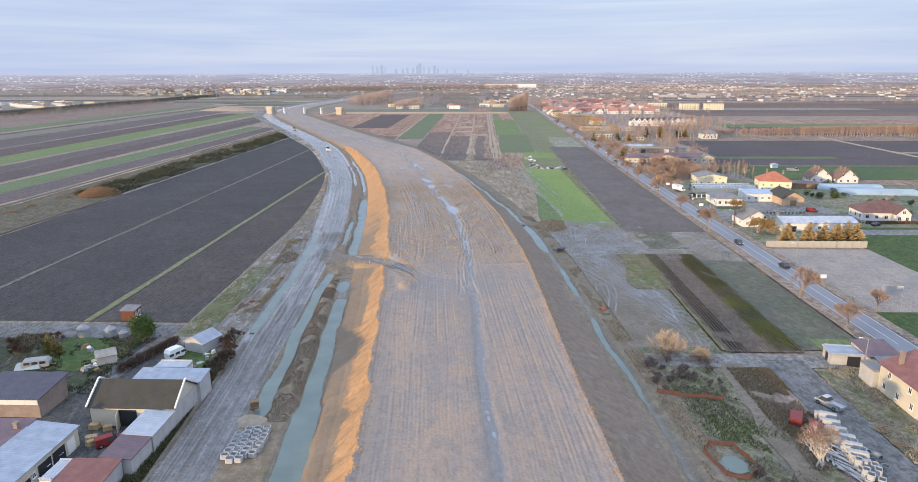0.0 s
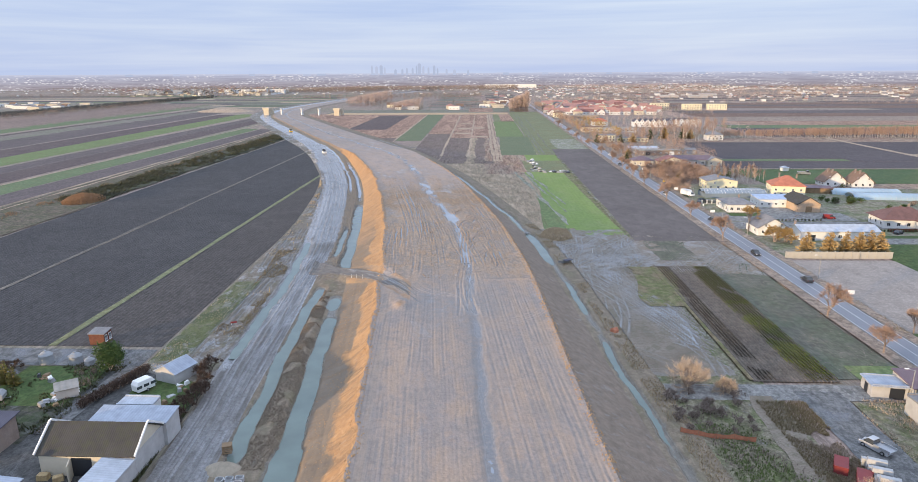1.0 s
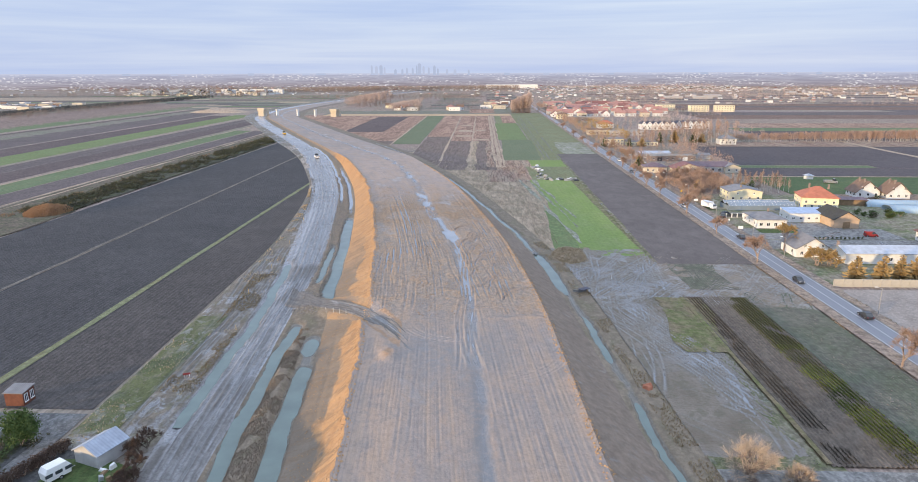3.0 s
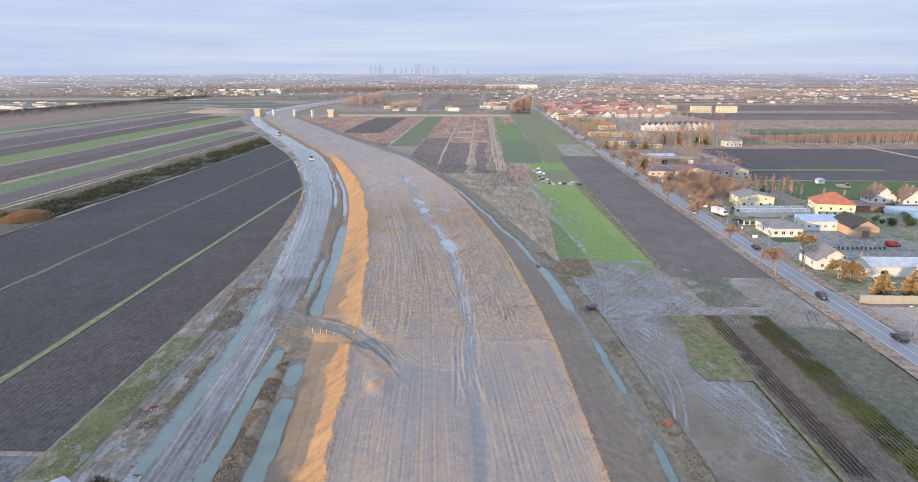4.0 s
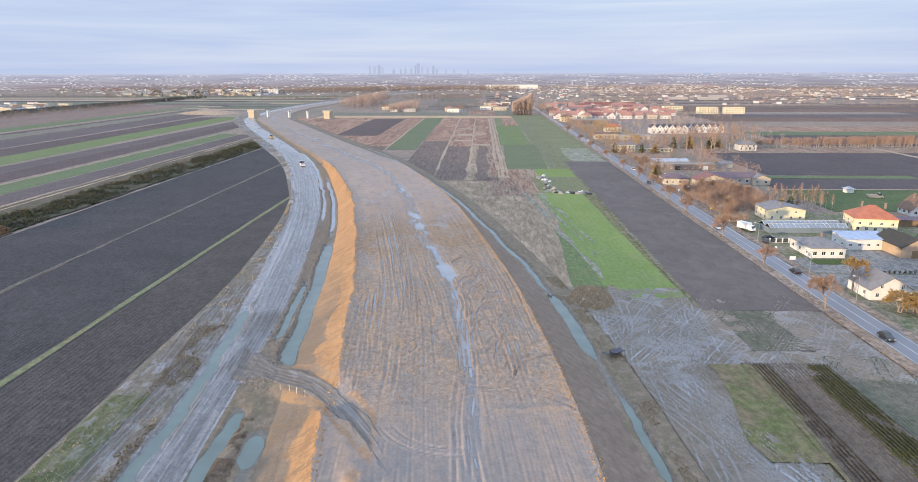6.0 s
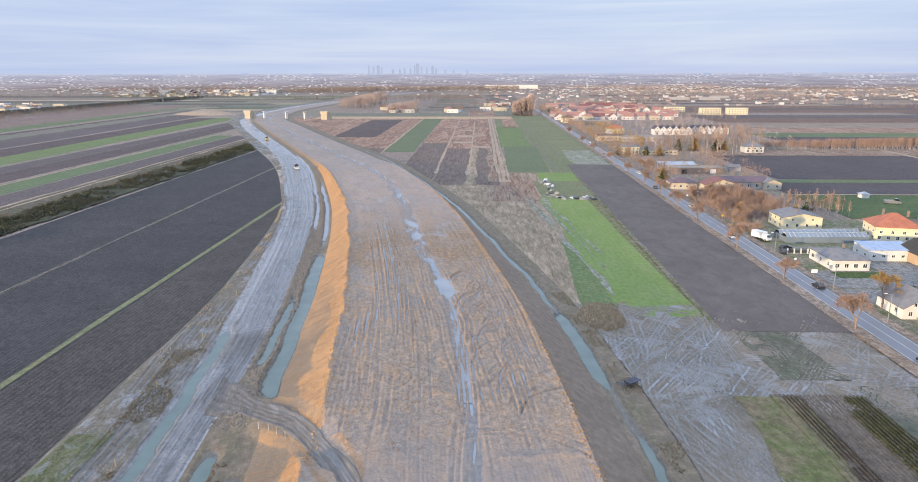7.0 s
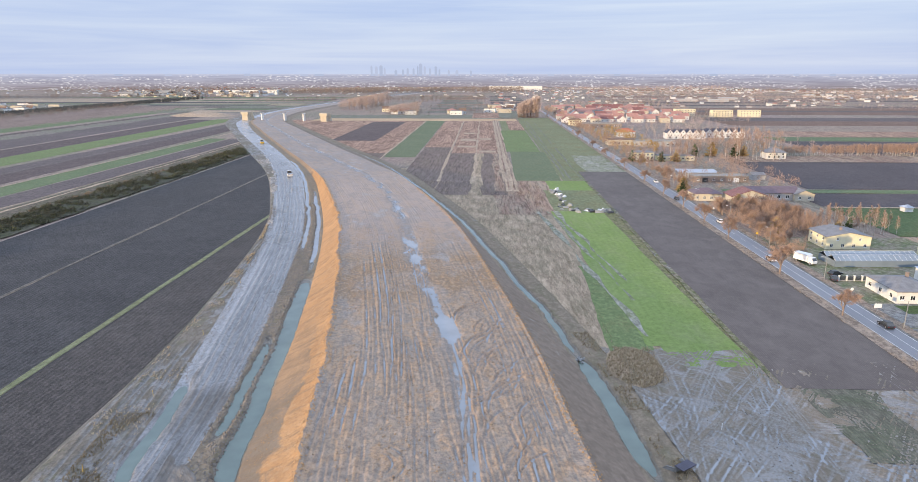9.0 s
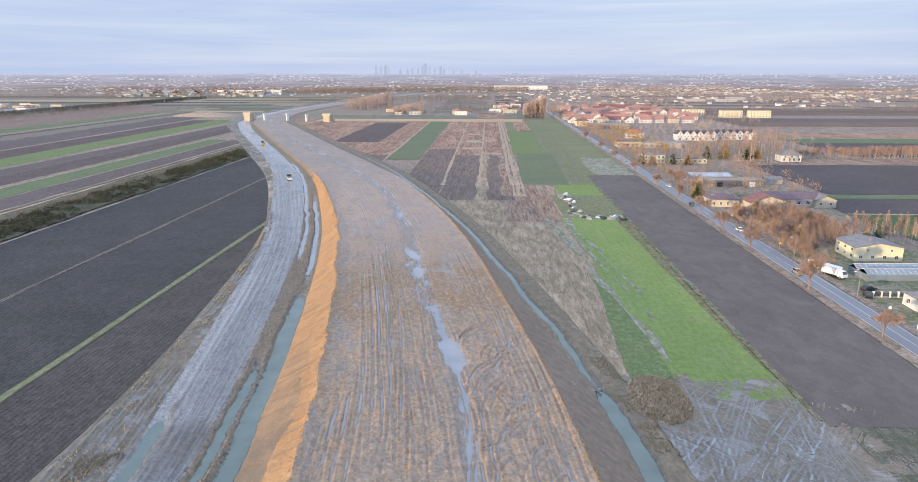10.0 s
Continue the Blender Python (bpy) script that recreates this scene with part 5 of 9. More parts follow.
field("field_edge", 51.7, 52.5, 126, 201, M_PATCH, "olive grass line beside the vegetables", 0.33, 4, 0.8)
field("field", 36, 52.8, 240, 392, M_RYE, "bright green winter rye field", 0.14, wob=1.2, slant=-0.03)
field("field", 33, 38, 250, 392, M_RYE, "bright green winter rye field", 0.145, wob=3, slant=-0.05)
field("field", 24.5, 33.5, 246, 310, M_GREEN, "thin green crop beside the weeds", 0.12, wob=4, slant=0.03)
for fx in (33.6, 35.6, 37.0):
    field("wet_strip", fx, fx + 0.9, 248 + 12 * (fx - 33), 392, M_FROST, "pale wet strip between green plots", 0.155, 5, 5, -0.10, 0.1)
field("field", -60, 46, 236, 520, M_WEED, "withered weeds beside the ditch", 0.06, wob=2)
field("field", 2, 31, 385, 474, M_BRAMBLE, "brown withered brambles", 0.10, wob=6)
field("field", 27, 53, 392, 444, M_GREEN2, "grassy dump corner", 0.15, wob=3)
field("field", 31, 57, 444, 474, M_RYE, "bright green rye headland", 0.16, wob=1)
field("field", 14, 40, 474, 612, M_CROP, "even green winter crop", 0.15, wob=1.5, slant=0.02)
field("field", 14, 40, 612, 803, M_GREEN, "bright green winter field", 0.15, wob=1)
field("field", 16, 42, 803, 950, M_GREEN2, "dull green plot", 0.15, wob=1)
field("field", 24, 40, 805, 948, M_ROSE, "rosy fallow plot", 0.19, wob=2)
field("field", 41, 85, 474, 1000, M_GREEN2, "dull green winter field", 0.13, wob=2)
for fx, sl in ((43, 0.006), (45.6, 0.008), (52, 0.012)):
    field("wheel_line", fx, fx + 0.8, 480, 940, M_GREYF, "pale wheel line through the crop", 0.21, 4, 2.2, sl)
field("field", 59.5, 83, 509, 590, M_FROST, "frosty pale grassland", 0.20, wob=5)
field("field_track", 8, 14.5, 440, 960, M_TAN, "dry grass farm track", 0.16, 6, 3)
for fx in (9.2, 12.4):
    field("wheel_line", fx, fx + 1.0, 445, 955, M_BRAMBLE, "dark wheel rut in the farm track", 0.24, 4, 1.6)
for x0, x1, y0 in ((-9, 8, 600), (-28, -9, 600), (-52, -29, 640), (-101, -77, 600)):
    field("field", x0, x1, y0, 945, M_ROSE, "rosy withered fallow strip", 0.12, wob=2)
    field("field", x0, x1, 430, y0, M_BRAMD, "dark withered brambles on fallow", 0.12, wob=3)
    field("field_track", x1 - 0.9, x1 + 0.6, 470, 945, M_TAN, "pale grass balk", 0.18, 4, 2.5)
for x0, x1, y0, y1 in ((-24, -12, 690, 712), (-26, -10, 640, 652), (-6, 4, 700, 716), (-8, 6, 606, 618), (-24, -12, 760, 775)):
    field("dry_patch", x0, x1, y0, y1, M_TAN, "pale dry grass patch", 0.20, 8, 8)
field("field", -10.5, -4.5, 430, 600, M_WEED, "tan withered grass between the brambles", 0.165, wob=4)
field("field", 2.5, 7, 440, 600, M_BRAMBLE, "brown withered brambles", 0.165, wob=4)
field("field", -76, -53, 575, 945, M_CROP, "green winter crop strip", 0.12, wob=2)
field("field", -142, -101, 690, 920, M_PURPLE, "dark ploughed plot", 0.14, wob=3)
field("field", -250, -101, 620, 955, M_ROSE, "rosy fallow ground", 0.11, wob=3)
field("field_track", -225, 40, 940, 985, M_STRAW, "dry grass strip across the plain", 0.2, wob=6)
field("field", -230, 18, 969, 1060, M_GREYF, "grey-green meadow", 0.12)
MID = ((M_GREYF, "grey stubble strip"), (M_ROSE, "rosy fallow strip"), (M_PLUM, "dark ploughed strip"), (M_TEAL, "grey-brown fallow strip"), (M_RUST, "rust-brown strip"))
yy = 1121.0
while yy < 1900:
    step_ = strips.uniform(18, 55)
    kind_ = (kind_ + strips.randint(1, 4)) % 5
    field("field", -95, strips.uniform(-30, 10), yy, yy + step_, MID[kind_][0], MID[kind_][1] + " behind the hamlet", 0.10, wob=8)
    other = MID[(kind_ + 2) % 5]
    field("field", 10, 84, yy, yy + step_, other[0], other[1] + " behind the hamlet", 0.09, wob=8)
    yy += step_
field("field", 18, 52, 990, 1120, M_GREYF, "grey-green meadow", 0.14)
field("field", -20, 18, 1000, 1120, M_ROSE, "rosy fallow plot", 0.14)
field("verge_east", 83.5, 87.0, 100, 1250, M_WEEDB, "dry grass road verge", 0.24, 6, 0.6, 0, 0.3)
field("verge_east", 94.2, 97.0, 100, 1250, M_WEEDB, "dry grass road verge", 0.18, 6, 0.6, 0, 0.3)
field("farm_lane", 34, 75, 118.5, 126, M_PALE, "muddy grey farm lane", 0.105, 20, 5)
field("mud_track", 45.5, 50.5, 80, 121, M_MUDR, "wet muddy wheel track", 0.09, 10, 8, 0.05, 0.2)
field("farm_lane", 57.5, 66, 60, 122, M_TRACK, "grey gravel lane beside the house", 0.12, 8, 2.5)
field("field", 66, 84, 60, 118, M_OLIVE, "weedy ground behind the house", 0.15, wob=3)
field("yard", 97, 129, 150, 209.5, M_SANDY, "pale sandy gravel yard", 0.12)
field("field", 129, 200, 140, 240, M_LAWN, "green lawn", 0.10)
field("field", 97, 118, 100, 152, M_LAWN, "green lawn", 0.10)
field("garden", 97, 230, 212, 350, M_GARDEN, "rough garden ground between houses", 0.08)
field("field", 150, 420, 352, 405, M_CROPD, "bright green winter crop", 0.12)
field("field", 150, 420, 335, 352, M_BRAMBLE, "brown withered weeds", 0.13, wob=5)
field("field", 150, 420, 406, 441, M_PLUM, "dark ploughed field", 0.10)
field("balk", 150, 420, 404.5, 406.5, M_TAN, "pale grass balk", 0.18)
field("field", 120, 245, 441, 452, M_GREEN3, "pale grassy balk", 0.14, wob=6)
field("field", 245, 420, 441, 453, M_PLUM, "dark ploughed field", 0.10)
field("field", 165, 420, 453, 560, M_PLUM, "dark ploughed field", 0.10)
field("field", 165, 420, 560, 592, M_BRAMBLE, "brown grass below the birches", 0.12, wob=5)
field("field", 420, 900, 352, 592, M_PLUM, "dark ploughed field", 0.09)
field("field_track", 299, 304, 440, 600, M_TAN, "dry grass farm track across the plough", 0.20, 6, 3, 0.03)
field("balk", 300, 420, 470, 476, M_TAN, "dry grass balk across the plough", 0.19, 12, 3)
field("field", 260, 900, 606, 700, M_PLUM, "dark ploughed field", 0.10)
field("field", 260, 1100, 701, 740, M_GREEN3, "pale green field", 0.10)
yy = 740.0
# Pale pinkish strip colours take the place of haze over the plain.
EAST = ((M_ROSE, "rosy fallow plain in haze tones"), (M_RUST, "rust-brown fallow plain in haze tones"), (M_LAND, "pale grassy plain in haze tones"), (M_RUSTD, "dark russet plain"), (M_WEEDB, "brown weedy plain in haze tones"), (M_MAUVE, "mauve stubble plain in haze tones"))
while yy < 1850:
    step_ = strips.uniform(24, 80)
    kind_ = (kind_ + strips.randint(1, 5)) % 6
    cut_ = strips.uniform(500, 900)
    field("field", 285, cut_, yy, yy + step_, EAST[kind_][0], EAST[kind_][1], 0.10, wob=10)
    other = EAST[(kind_ + 3) % 6]
    field("field", cut_, 1600, yy, yy + step_, other[0], other[1], 0.10, wob=10)
    yy += step_

# ---------------------------------------------------------------- buildings
def quad_slab(g, a, b, c, d, t):
    """A sloping slab: four top corners and its thickness."""
    p = [Vector(q) for q in (a, b, c, d)]
    n = (p[1] - p[0]).cross(p[3] - p[0]).normalized() * t
    return g.add([q - n for q in p] + p, [(3, 2, 1, 0), (4, 5, 6, 7), (0, 1, 5, 4), (1, 2, 6, 5), (2, 3, 7, 6), (3, 0, 4, 7)])


WIN = {}


def window_parts(w, h):
    """Frame and pane meshes; the window stands in the xz plane, facing -y."""
    key = (round(w, 2), round(h, 2))
    if key not in WIN:
        f = Geo()
        t = 0.09
        for x0, x1, z0, z1 in ((-w / 2, w / 2, 0, t), (-w / 2, w / 2, h - t, h), (-w / 2, -w / 2 + t, t, h - t), (w / 2 - t, w / 2, t, h - t), (-0.035, 0.035, t, h - t)):
            f.box(x0, x1, -0.07, 0.02, z0, z1)
        f.box(-w / 2 - 0.06, w / 2 + 0.06, -0.16, 0.0, -0.06, 0.0)
        WIN[key] = (f.mesh("window_frame"), Geo().box(-w / 2 + t, w / 2 - t, -0.03, 0.0, t, h - t).mesh("pane"))
        WIN[key][0].materials.append(P_WHITE)
        WIN[key][1].materials.append(GLASS)
    return WIN[key]


DOOR = {}


def house(name, label, cx, cy, w, l, eave, ridge, rz=0.0, kind="gable", wall=W_WHITE, roof=R_BROWN, wins=(), doors=(),
          chimneys=(), over=0.45, category="house", group="", trim=None, z=0.0):
    """w along the ridge, l across it. wins: rows of (side, count, sill, width, height); side s faces -y, n +y, w -x, e +x, all before the turn rz.
    doors: rows of (side, offset, width, height, material). chimneys: rows of (x, y)."""
    h = thing(name, label, category, pose(cx, cy, z, 0, 0, rz), group)
    x, y = w / 2, l / 2
    g = Geo()
    if kind == "gable":
        g.add([(-x, -y, 0), (x, -y, 0), (x, y, 0), (-x, y, 0), (-x, -y, eave), (x, -y, eave), (x, y, eave), (-x, y, eave), (-x, 0, ridge - 0.1), (x, 0, ridge - 0.1)],
              [(0, 3, 2, 1), (0, 1, 5, 4), (2, 3, 7, 6), (1, 2, 6, 9, 5), (3, 0, 4, 8, 7), (4, 5, 9, 8), (6, 7, 8, 9)])
    elif kind == "shed":
        g.add([(-x, -y, 0), (x, -y, 0), (x, y, 0), (-x, y, 0), (-x, -y, eave), (x, -y, eave), (x, y, ridge), (-x, y, ridge)],
              [(0, 3, 2, 1), (0, 1, 5, 4), (2, 3, 7, 6), (1, 2, 6, 5), (3, 0, 4, 7), (4, 5, 6, 7)])
    else:
        g.box(-x, x, -y, y, 0, eave)
    part("wall", g, wall, h)
    g, o = Geo(), over
    if kind == "gable":
        k = (ridge - eave) / y
        lo = eave - o * k
        quad_slab(g, (-x - o, -y - o, lo + 0.16), (x + o, -y - o, lo + 0.16), (x + o, 0.02, ridge + 0.16), (-x - o, 0.02, ridge + 0.16), 0.16)
        quad_slab(g, (x + o, y + o, lo + 0.16), (-x - o, y + o, lo + 0.16), (-x - o, -0.02, ridge + 0.16), (x + o, -0.02, ridge + 0.16), 0.16)
    elif kind == "shed":
        k = (ridge - eave) / l
        quad_slab(g, (-x - o, -y - o, eave - o * k + 0.18), (x + o, -y - o, eave - o * k + 0.18), (x + o, y + o, ridge + o * k + 0.18), (-x - o, y + o, ridge + o * k + 0.18), 0.16)
    elif kind == "hip":
        r = max(x - y, 0.15)
        b = [(-x - o, -y - o), (x + o, -y - o), (x + o, y + o), (-x - o, y + o)]
        g.add([(p, q, eave) for p, q in b] + [(p, q, eave + 0.14) for p, q in b] + [(-r, 0, ridge), (r, 0, ridge)],
              [(3, 2, 1, 0), (0, 1, 5, 4), (1, 2, 6, 5), (2, 3, 7, 6), (3, 0, 4, 7), (4, 5, 9, 8), (5, 6, 9), (6, 7, 8, 9), (7, 4, 8)])
    else:
        g.box(-x - o * 0.3, x + o * 0.3, -y - o * 0.3, y + o * 0.3, eave, eave + 0.25)
        for p in ((-x, x, -y - 0.1, -y + 0.15), (-x, x, y - 0.15, y + 0.1)):
            g.box(*p, eave + 0.25, eave + 0.45)
    top = part("roof", g, roof, h)
    if trim and kind == "gable":
        for sx in (-1, 1):
            g = Geo()
            e = sx * (x + o + 0.05)
            for sy in (-1, 1):
                quad_slab(g, *[(e - 0.12, sy * (y + o), lo + 0.24), (e + 0.12, sy * (y + o), lo + 0.24), (e + 0.12, 0, ridge + 0.24), (e - 0.12, 0, ridge + 0.24)][::sy], 0.3)
            part("verge_board", g, trim, h)
    for px, py in chimneys:
        zc = eave if kind == "flat" else ridge - (ridge - eave) * min(1, abs(py) / y)
        g = Geo().box(px - 0.32, px + 0.32, py - 0.32, py + 0.32, zc - 0.4, ridge + 0.9).box(px - 0.38, px + 0.38, py - 0.38, py + 0.38, ridge + 0.9, ridge + 1.0)
        part("chimney", g, W_BRICK if wall is not W_BRICK else W_GREY, top)
    place = {"s": (0, 0, -y, x), "n": (180, 0, y, x), "w": (-90, -x, 0, y), "e": (90, x, 0, y)}
    for side, count, sill, ww, hh in wins:
        rot, ox, oy, half = place[side]
        fm, pm = window_parts(ww, hh)
        for i in range(count):
            u = (2 * half) * ((i + 0.5) / count - 0.5)
            m = pose(ox, oy, sill, 0, 0, rot) @ pose(u, 0, 0)
            f = part("window_frame", fm, None, h, m=m)
            part("pane", pm, None, f)
    for side, u, ww, hh, mat in doors:
        rot, ox, oy, half = place[side]
        key = (ww, hh, mat.name)
        if key not in DOOR:
            g = Geo().hexa([(-ww / 2 - 0.1, -0.09), (ww / 2 + 0.1, -0.09), (ww / 2 + 0.1, 0.01), (-ww / 2 - 0.1, 0.01)], 0.0, hh)
            DOOR[key] = g.mesh("door")
            DOOR[key].materials.append(mat)
        part("door", DOOR[key], None, h, m=pose(ox, oy, 0, 0, 0, rot) @ pose(u, 0, 0))
    return h


# ---------------------------------------------------------------- vehicles
def wheel(parent, x, y, r, wide=0.22):
    t = part("wheel", Geo().tube((0, -wide / 2, 0), (0, wide / 2, 0), r, r, 14), RUBBER, parent, m=pose(x, y, r))
    part("rim", Geo().tube((0, -wide / 2 - 0.02, 0), (0, wide / 2 + 0.02, 0), r * 0.58, r * 0.58, 10), STEEL, t)


def vehicle(name, label, m, paint, length=4.3, width=1.75, height=1.45, style="car", group=""):
    """Front towards local +x."""
    v = thing(name, label, "car" if style == "car" else "van" if style == "van" else "truck", m, group)
    L, W = length / 2, width / 2
    r = 0.32 if style == "car" else 0.36
    belt = height * (0.60 if style == "car" else 0.55)
    g = Geo()
    side = [(-L, 0.35), (-L + 0.06, belt - 0.12), (-L + 0.2, belt), (L - 1.15 if style == "car" else L - 0.6, belt), (L - 0.15, belt - 0.22), (L, 0.42), (L - 0.05, 0.25), (-L + 0.05, 0.25)]
    n = len(side)
    vs = [(x, s * W * (0.97 if z < 0.4 else 1), z) for s in (-1, 1) for x, z in side]
    g.add(vs, [tuple(range(n)), tuple(range(2 * n - 1, n - 1, -1))] + [(i, n + i, n + (i + 1) % n, (i + 1) % n) for i in range(n)])
    part("body", g, paint, v)
    if style == "car":
        a, b, c, d = -L + 0.35, -L + 0.95, L - 1.95, L - 1.2
    elif style == "van":
        a, b, c, d = -L + 0.1, -L + 0.2, L - 1.3, L - 0.65
    else:
        a, b, c, d = L - 2.3, L - 2.2, L - 1.3, L - 0.65
    w2 = W * 0.82
    g = Geo().add([(a, -W * 0.96, belt), (d, -W * 0.96, belt), (d, W * 0.96, belt), (a, W * 0.96, belt), (b, -w2, height - 0.05), (c, -w2, height - 0.05), (c, w2, height - 0.05), (b, w2, height - 0.05)],
                  [(0, 1, 5, 4), (1, 2, 6, 5), (2, 3, 7, 6), (3, 0, 4, 7), (3, 2, 1, 0), (4, 5, 6, 7)])
    cab = part("cabin_glass", g, GLASS, v, "dark glazing")
    part("roof_panel", Geo().hexa([(b - 0.06, -w2 - 0.04), (c + 0.08, -w2 - 0.04), (c + 0.08, w2 + 0.04), (b - 0.06, w2 + 0.04)], height - 0.06, height,
                                  [(b, -w2 + 0.05), (c, -w2 + 0.05), (c, w2 - 0.05), (b, w2 - 0.05)]), paint, v)
    if style == "van":
        part("side_panel", Geo().box(a + 0.02, c - 0.9, -W * 0.97, W * 0.97, belt, height - 0.07), paint, v)
    if style == "flatbed":
        part("load_bed", Geo().box(-L - 0.3, a - 0.1, -W - 0.1, W + 0.1, belt - 0.1, belt + 0.02).box(-L - 0.3, a - 0.1, -W - 0.1, -W - 0.04, belt, belt + 0.3).box(-L - 0.3, a - 0.1, W + 0.04, W + 0.1, belt, belt + 0.3), STEEL, v, "pale metal load bed")
    for sx in (-1, 1):
        for sy in (-1, 1):
            wheel(v, sx * (L - 0.8), sy * (W - 0.08), r)
    for sy in (-1, 1):
        part("headlight", Geo().box(L - 0.14, L - 0.02, sy * (W - 0.28) - 0.18, sy * (W - 0.28) + 0.18, belt - 0.36, belt - 0.22), P_WHITE, v)
        part("tail_light", Geo().box(-L - 0.02, -L + 0.06, sy * (W - 0.2) - 0.13, sy * (W - 0.2) + 0.13, belt - 0.34, belt - 0.14), P_RED, v)
    return v

# ---------------------------------------------------------------- plants
def limb(g, rnd, p, way, length, r, depth, tips, bend=0.35, split=(2, 4)):
    q = p + way * length
    g.tube(p, q, r, r * 0.62, 5 if depth > 1 else 4, False)
    if depth == 0:
        tips.append((q, way))
        return
    for _ in range(rnd.randint(*split)):
        turn = Vector((rnd.gauss(0, 1), rnd.gauss(0, 1), rnd.gauss(0.45, 0.7)))
        w = (way + turn * bend).normalized()
        limb(g, rnd, p + way * length * rnd.uniform(0.55, 1.0), w, length * rnd.uniform(0.6, 0.85), r * 0.6, depth - 1, tips, bend, split)


def spray(g, rnd, p, way, n, size, thin=0.02, spread=0.8):
    """A bunch of fine twigs as slim blades."""
    for _ in range(n):
        w = (way + Vector((rnd.gauss(0, 1), rnd.gauss(0, 1), rnd.gauss(0.1, 0.8))) * spread).normalized()
        side = w.cross(Vector((rnd.gauss(0, 1), rnd.gauss(0, 1), rnd.gauss(0, 1)))).normalized() * thin * rnd.uniform(0.7, 1.5)
        a, l = p + way * rnd.uniform(-0.4, 0.2) * size, size * rnd.uniform(0.5, 1.2)
        g.add([a - side, a + side, a + w * l * 0.55 + side * 1.6, a + w * l], [(0, 1, 2), (0, 2, 3)])


def bare_tree(name, label, m, height=8.0, seed=1, bark=BARK, twig=TWIG, depth=4, lean=0.4, stem=0.28, n=14, thin=0.028, group="", bend=0.4, trunks=1, size=1.0):
    rnd = random.Random(seed)
    t = thing(name, label, "tree", m, group)
    g, tips = Geo(), []
    for k in range(trunks):
        way = Vector((rnd.gauss(0, 0.08) * lean * (1 + 2 * (trunks > 1)), rnd.gauss(0, 0.08) * lean * (1 + 2 * (trunks > 1)), 1)).normalized()
        limb(g, rnd, Vector((rnd.gauss(0, 0.3) * (trunks > 1), rnd.gauss(0, 0.3) * (trunks > 1), -0.15)), way, height * stem, height * 0.022, depth, tips, bend)
    part("trunk", g, bark, t)
    s = Geo()
    for p, w in tips:
        spray(s, rnd, p, w, n, height * 0.09 * size, thin)
    part("crown", s, twig, t)
    return t


def slim_tree(name, label, m, height=11.0, seed=1, bark=BIRCH, twig=TWIG, group="", wide=0.2, n=9):
    """A slender upright tree: one pale stem, steep thin branches, fine twigs."""
    rnd = random.Random(seed)
    t = thing(name, label, "tree", m, group)
    g, s = Geo(), Geo()
    lean = Vector((rnd.gauss(0, 0.04), rnd.gauss(0, 0.04), 1))
    g.tube((0, 0, -0.15), lean * height * 0.5, height * 0.013, height * 0.008, 6, False).tube(lean * height * 0.5, lean * height * 0.97, height * 0.008, 0.01, 5, False)
    for _ in range(34):
        q, a = rnd.uniform(0.22, 0.95), rnd.uniform(0, 6.283)
        p = lean * height * q
        w = Vector((math.cos(a) * 0.55, math.sin(a) * 0.55, rnd.uniform(0.5, 1.0))).normalized()
        l = height * wide * rnd.uniform(0.6, 1.2) * (1.25 - q)
        g.tube(p, p + w * l, 0.03, 0.01, 3, False)
        for j in range(4):
            spray(s, rnd, p + w * l * (0.35 + 0.2 * j), w, n // 2, height * 0.075, 0.018, 0.45)
    part("trunk", g, bark, t)
    part("crown", s, twig, t)
    return t


def dome_bush(name, label, m, radius, height, seed):
    """Many stems from one root, fanning into a round head of fine twigs."""
    rnd = random.Random(seed)
    t = thing(name, label, "bush", m)
    g, s = Geo(), Geo()
    for _ in range(60):
        a, e = rnd.uniform(0, 6.283), math.asin(rnd.uniform(0.12, 1.0))
        way = Vector((math.cos(a) * math.cos(e), math.sin(a) * math.cos(e), math.sin(e)))
        reach = Vector((way.x * radius, way.y * radius, way.z * height)) * rnd.uniform(0.5, 0.7)
        g.tube((0, 0, -0.1), reach, 0.06, 0.025, 4, False)
        for _ in range(5):
            w = (reach.normalized() + Vector((rnd.gauss(0, 0.35), rnd.gauss(0, 0.35), rnd.gauss(0.1, 0.3)))).normalized()
            tip = reach * rnd.uniform(0.7, 1.0) + w * radius * rnd.uniform(0.2, 0.42)
            g.tube(reach * 0.8, tip, 0.022, 0.01, 3, False)
            spray(s, rnd, tip, w, 9, radius * 0.24, 0.014, 0.7)
    part("stem", g, BARK, t)
    part("crown", s, TWIGT, t)
    return t


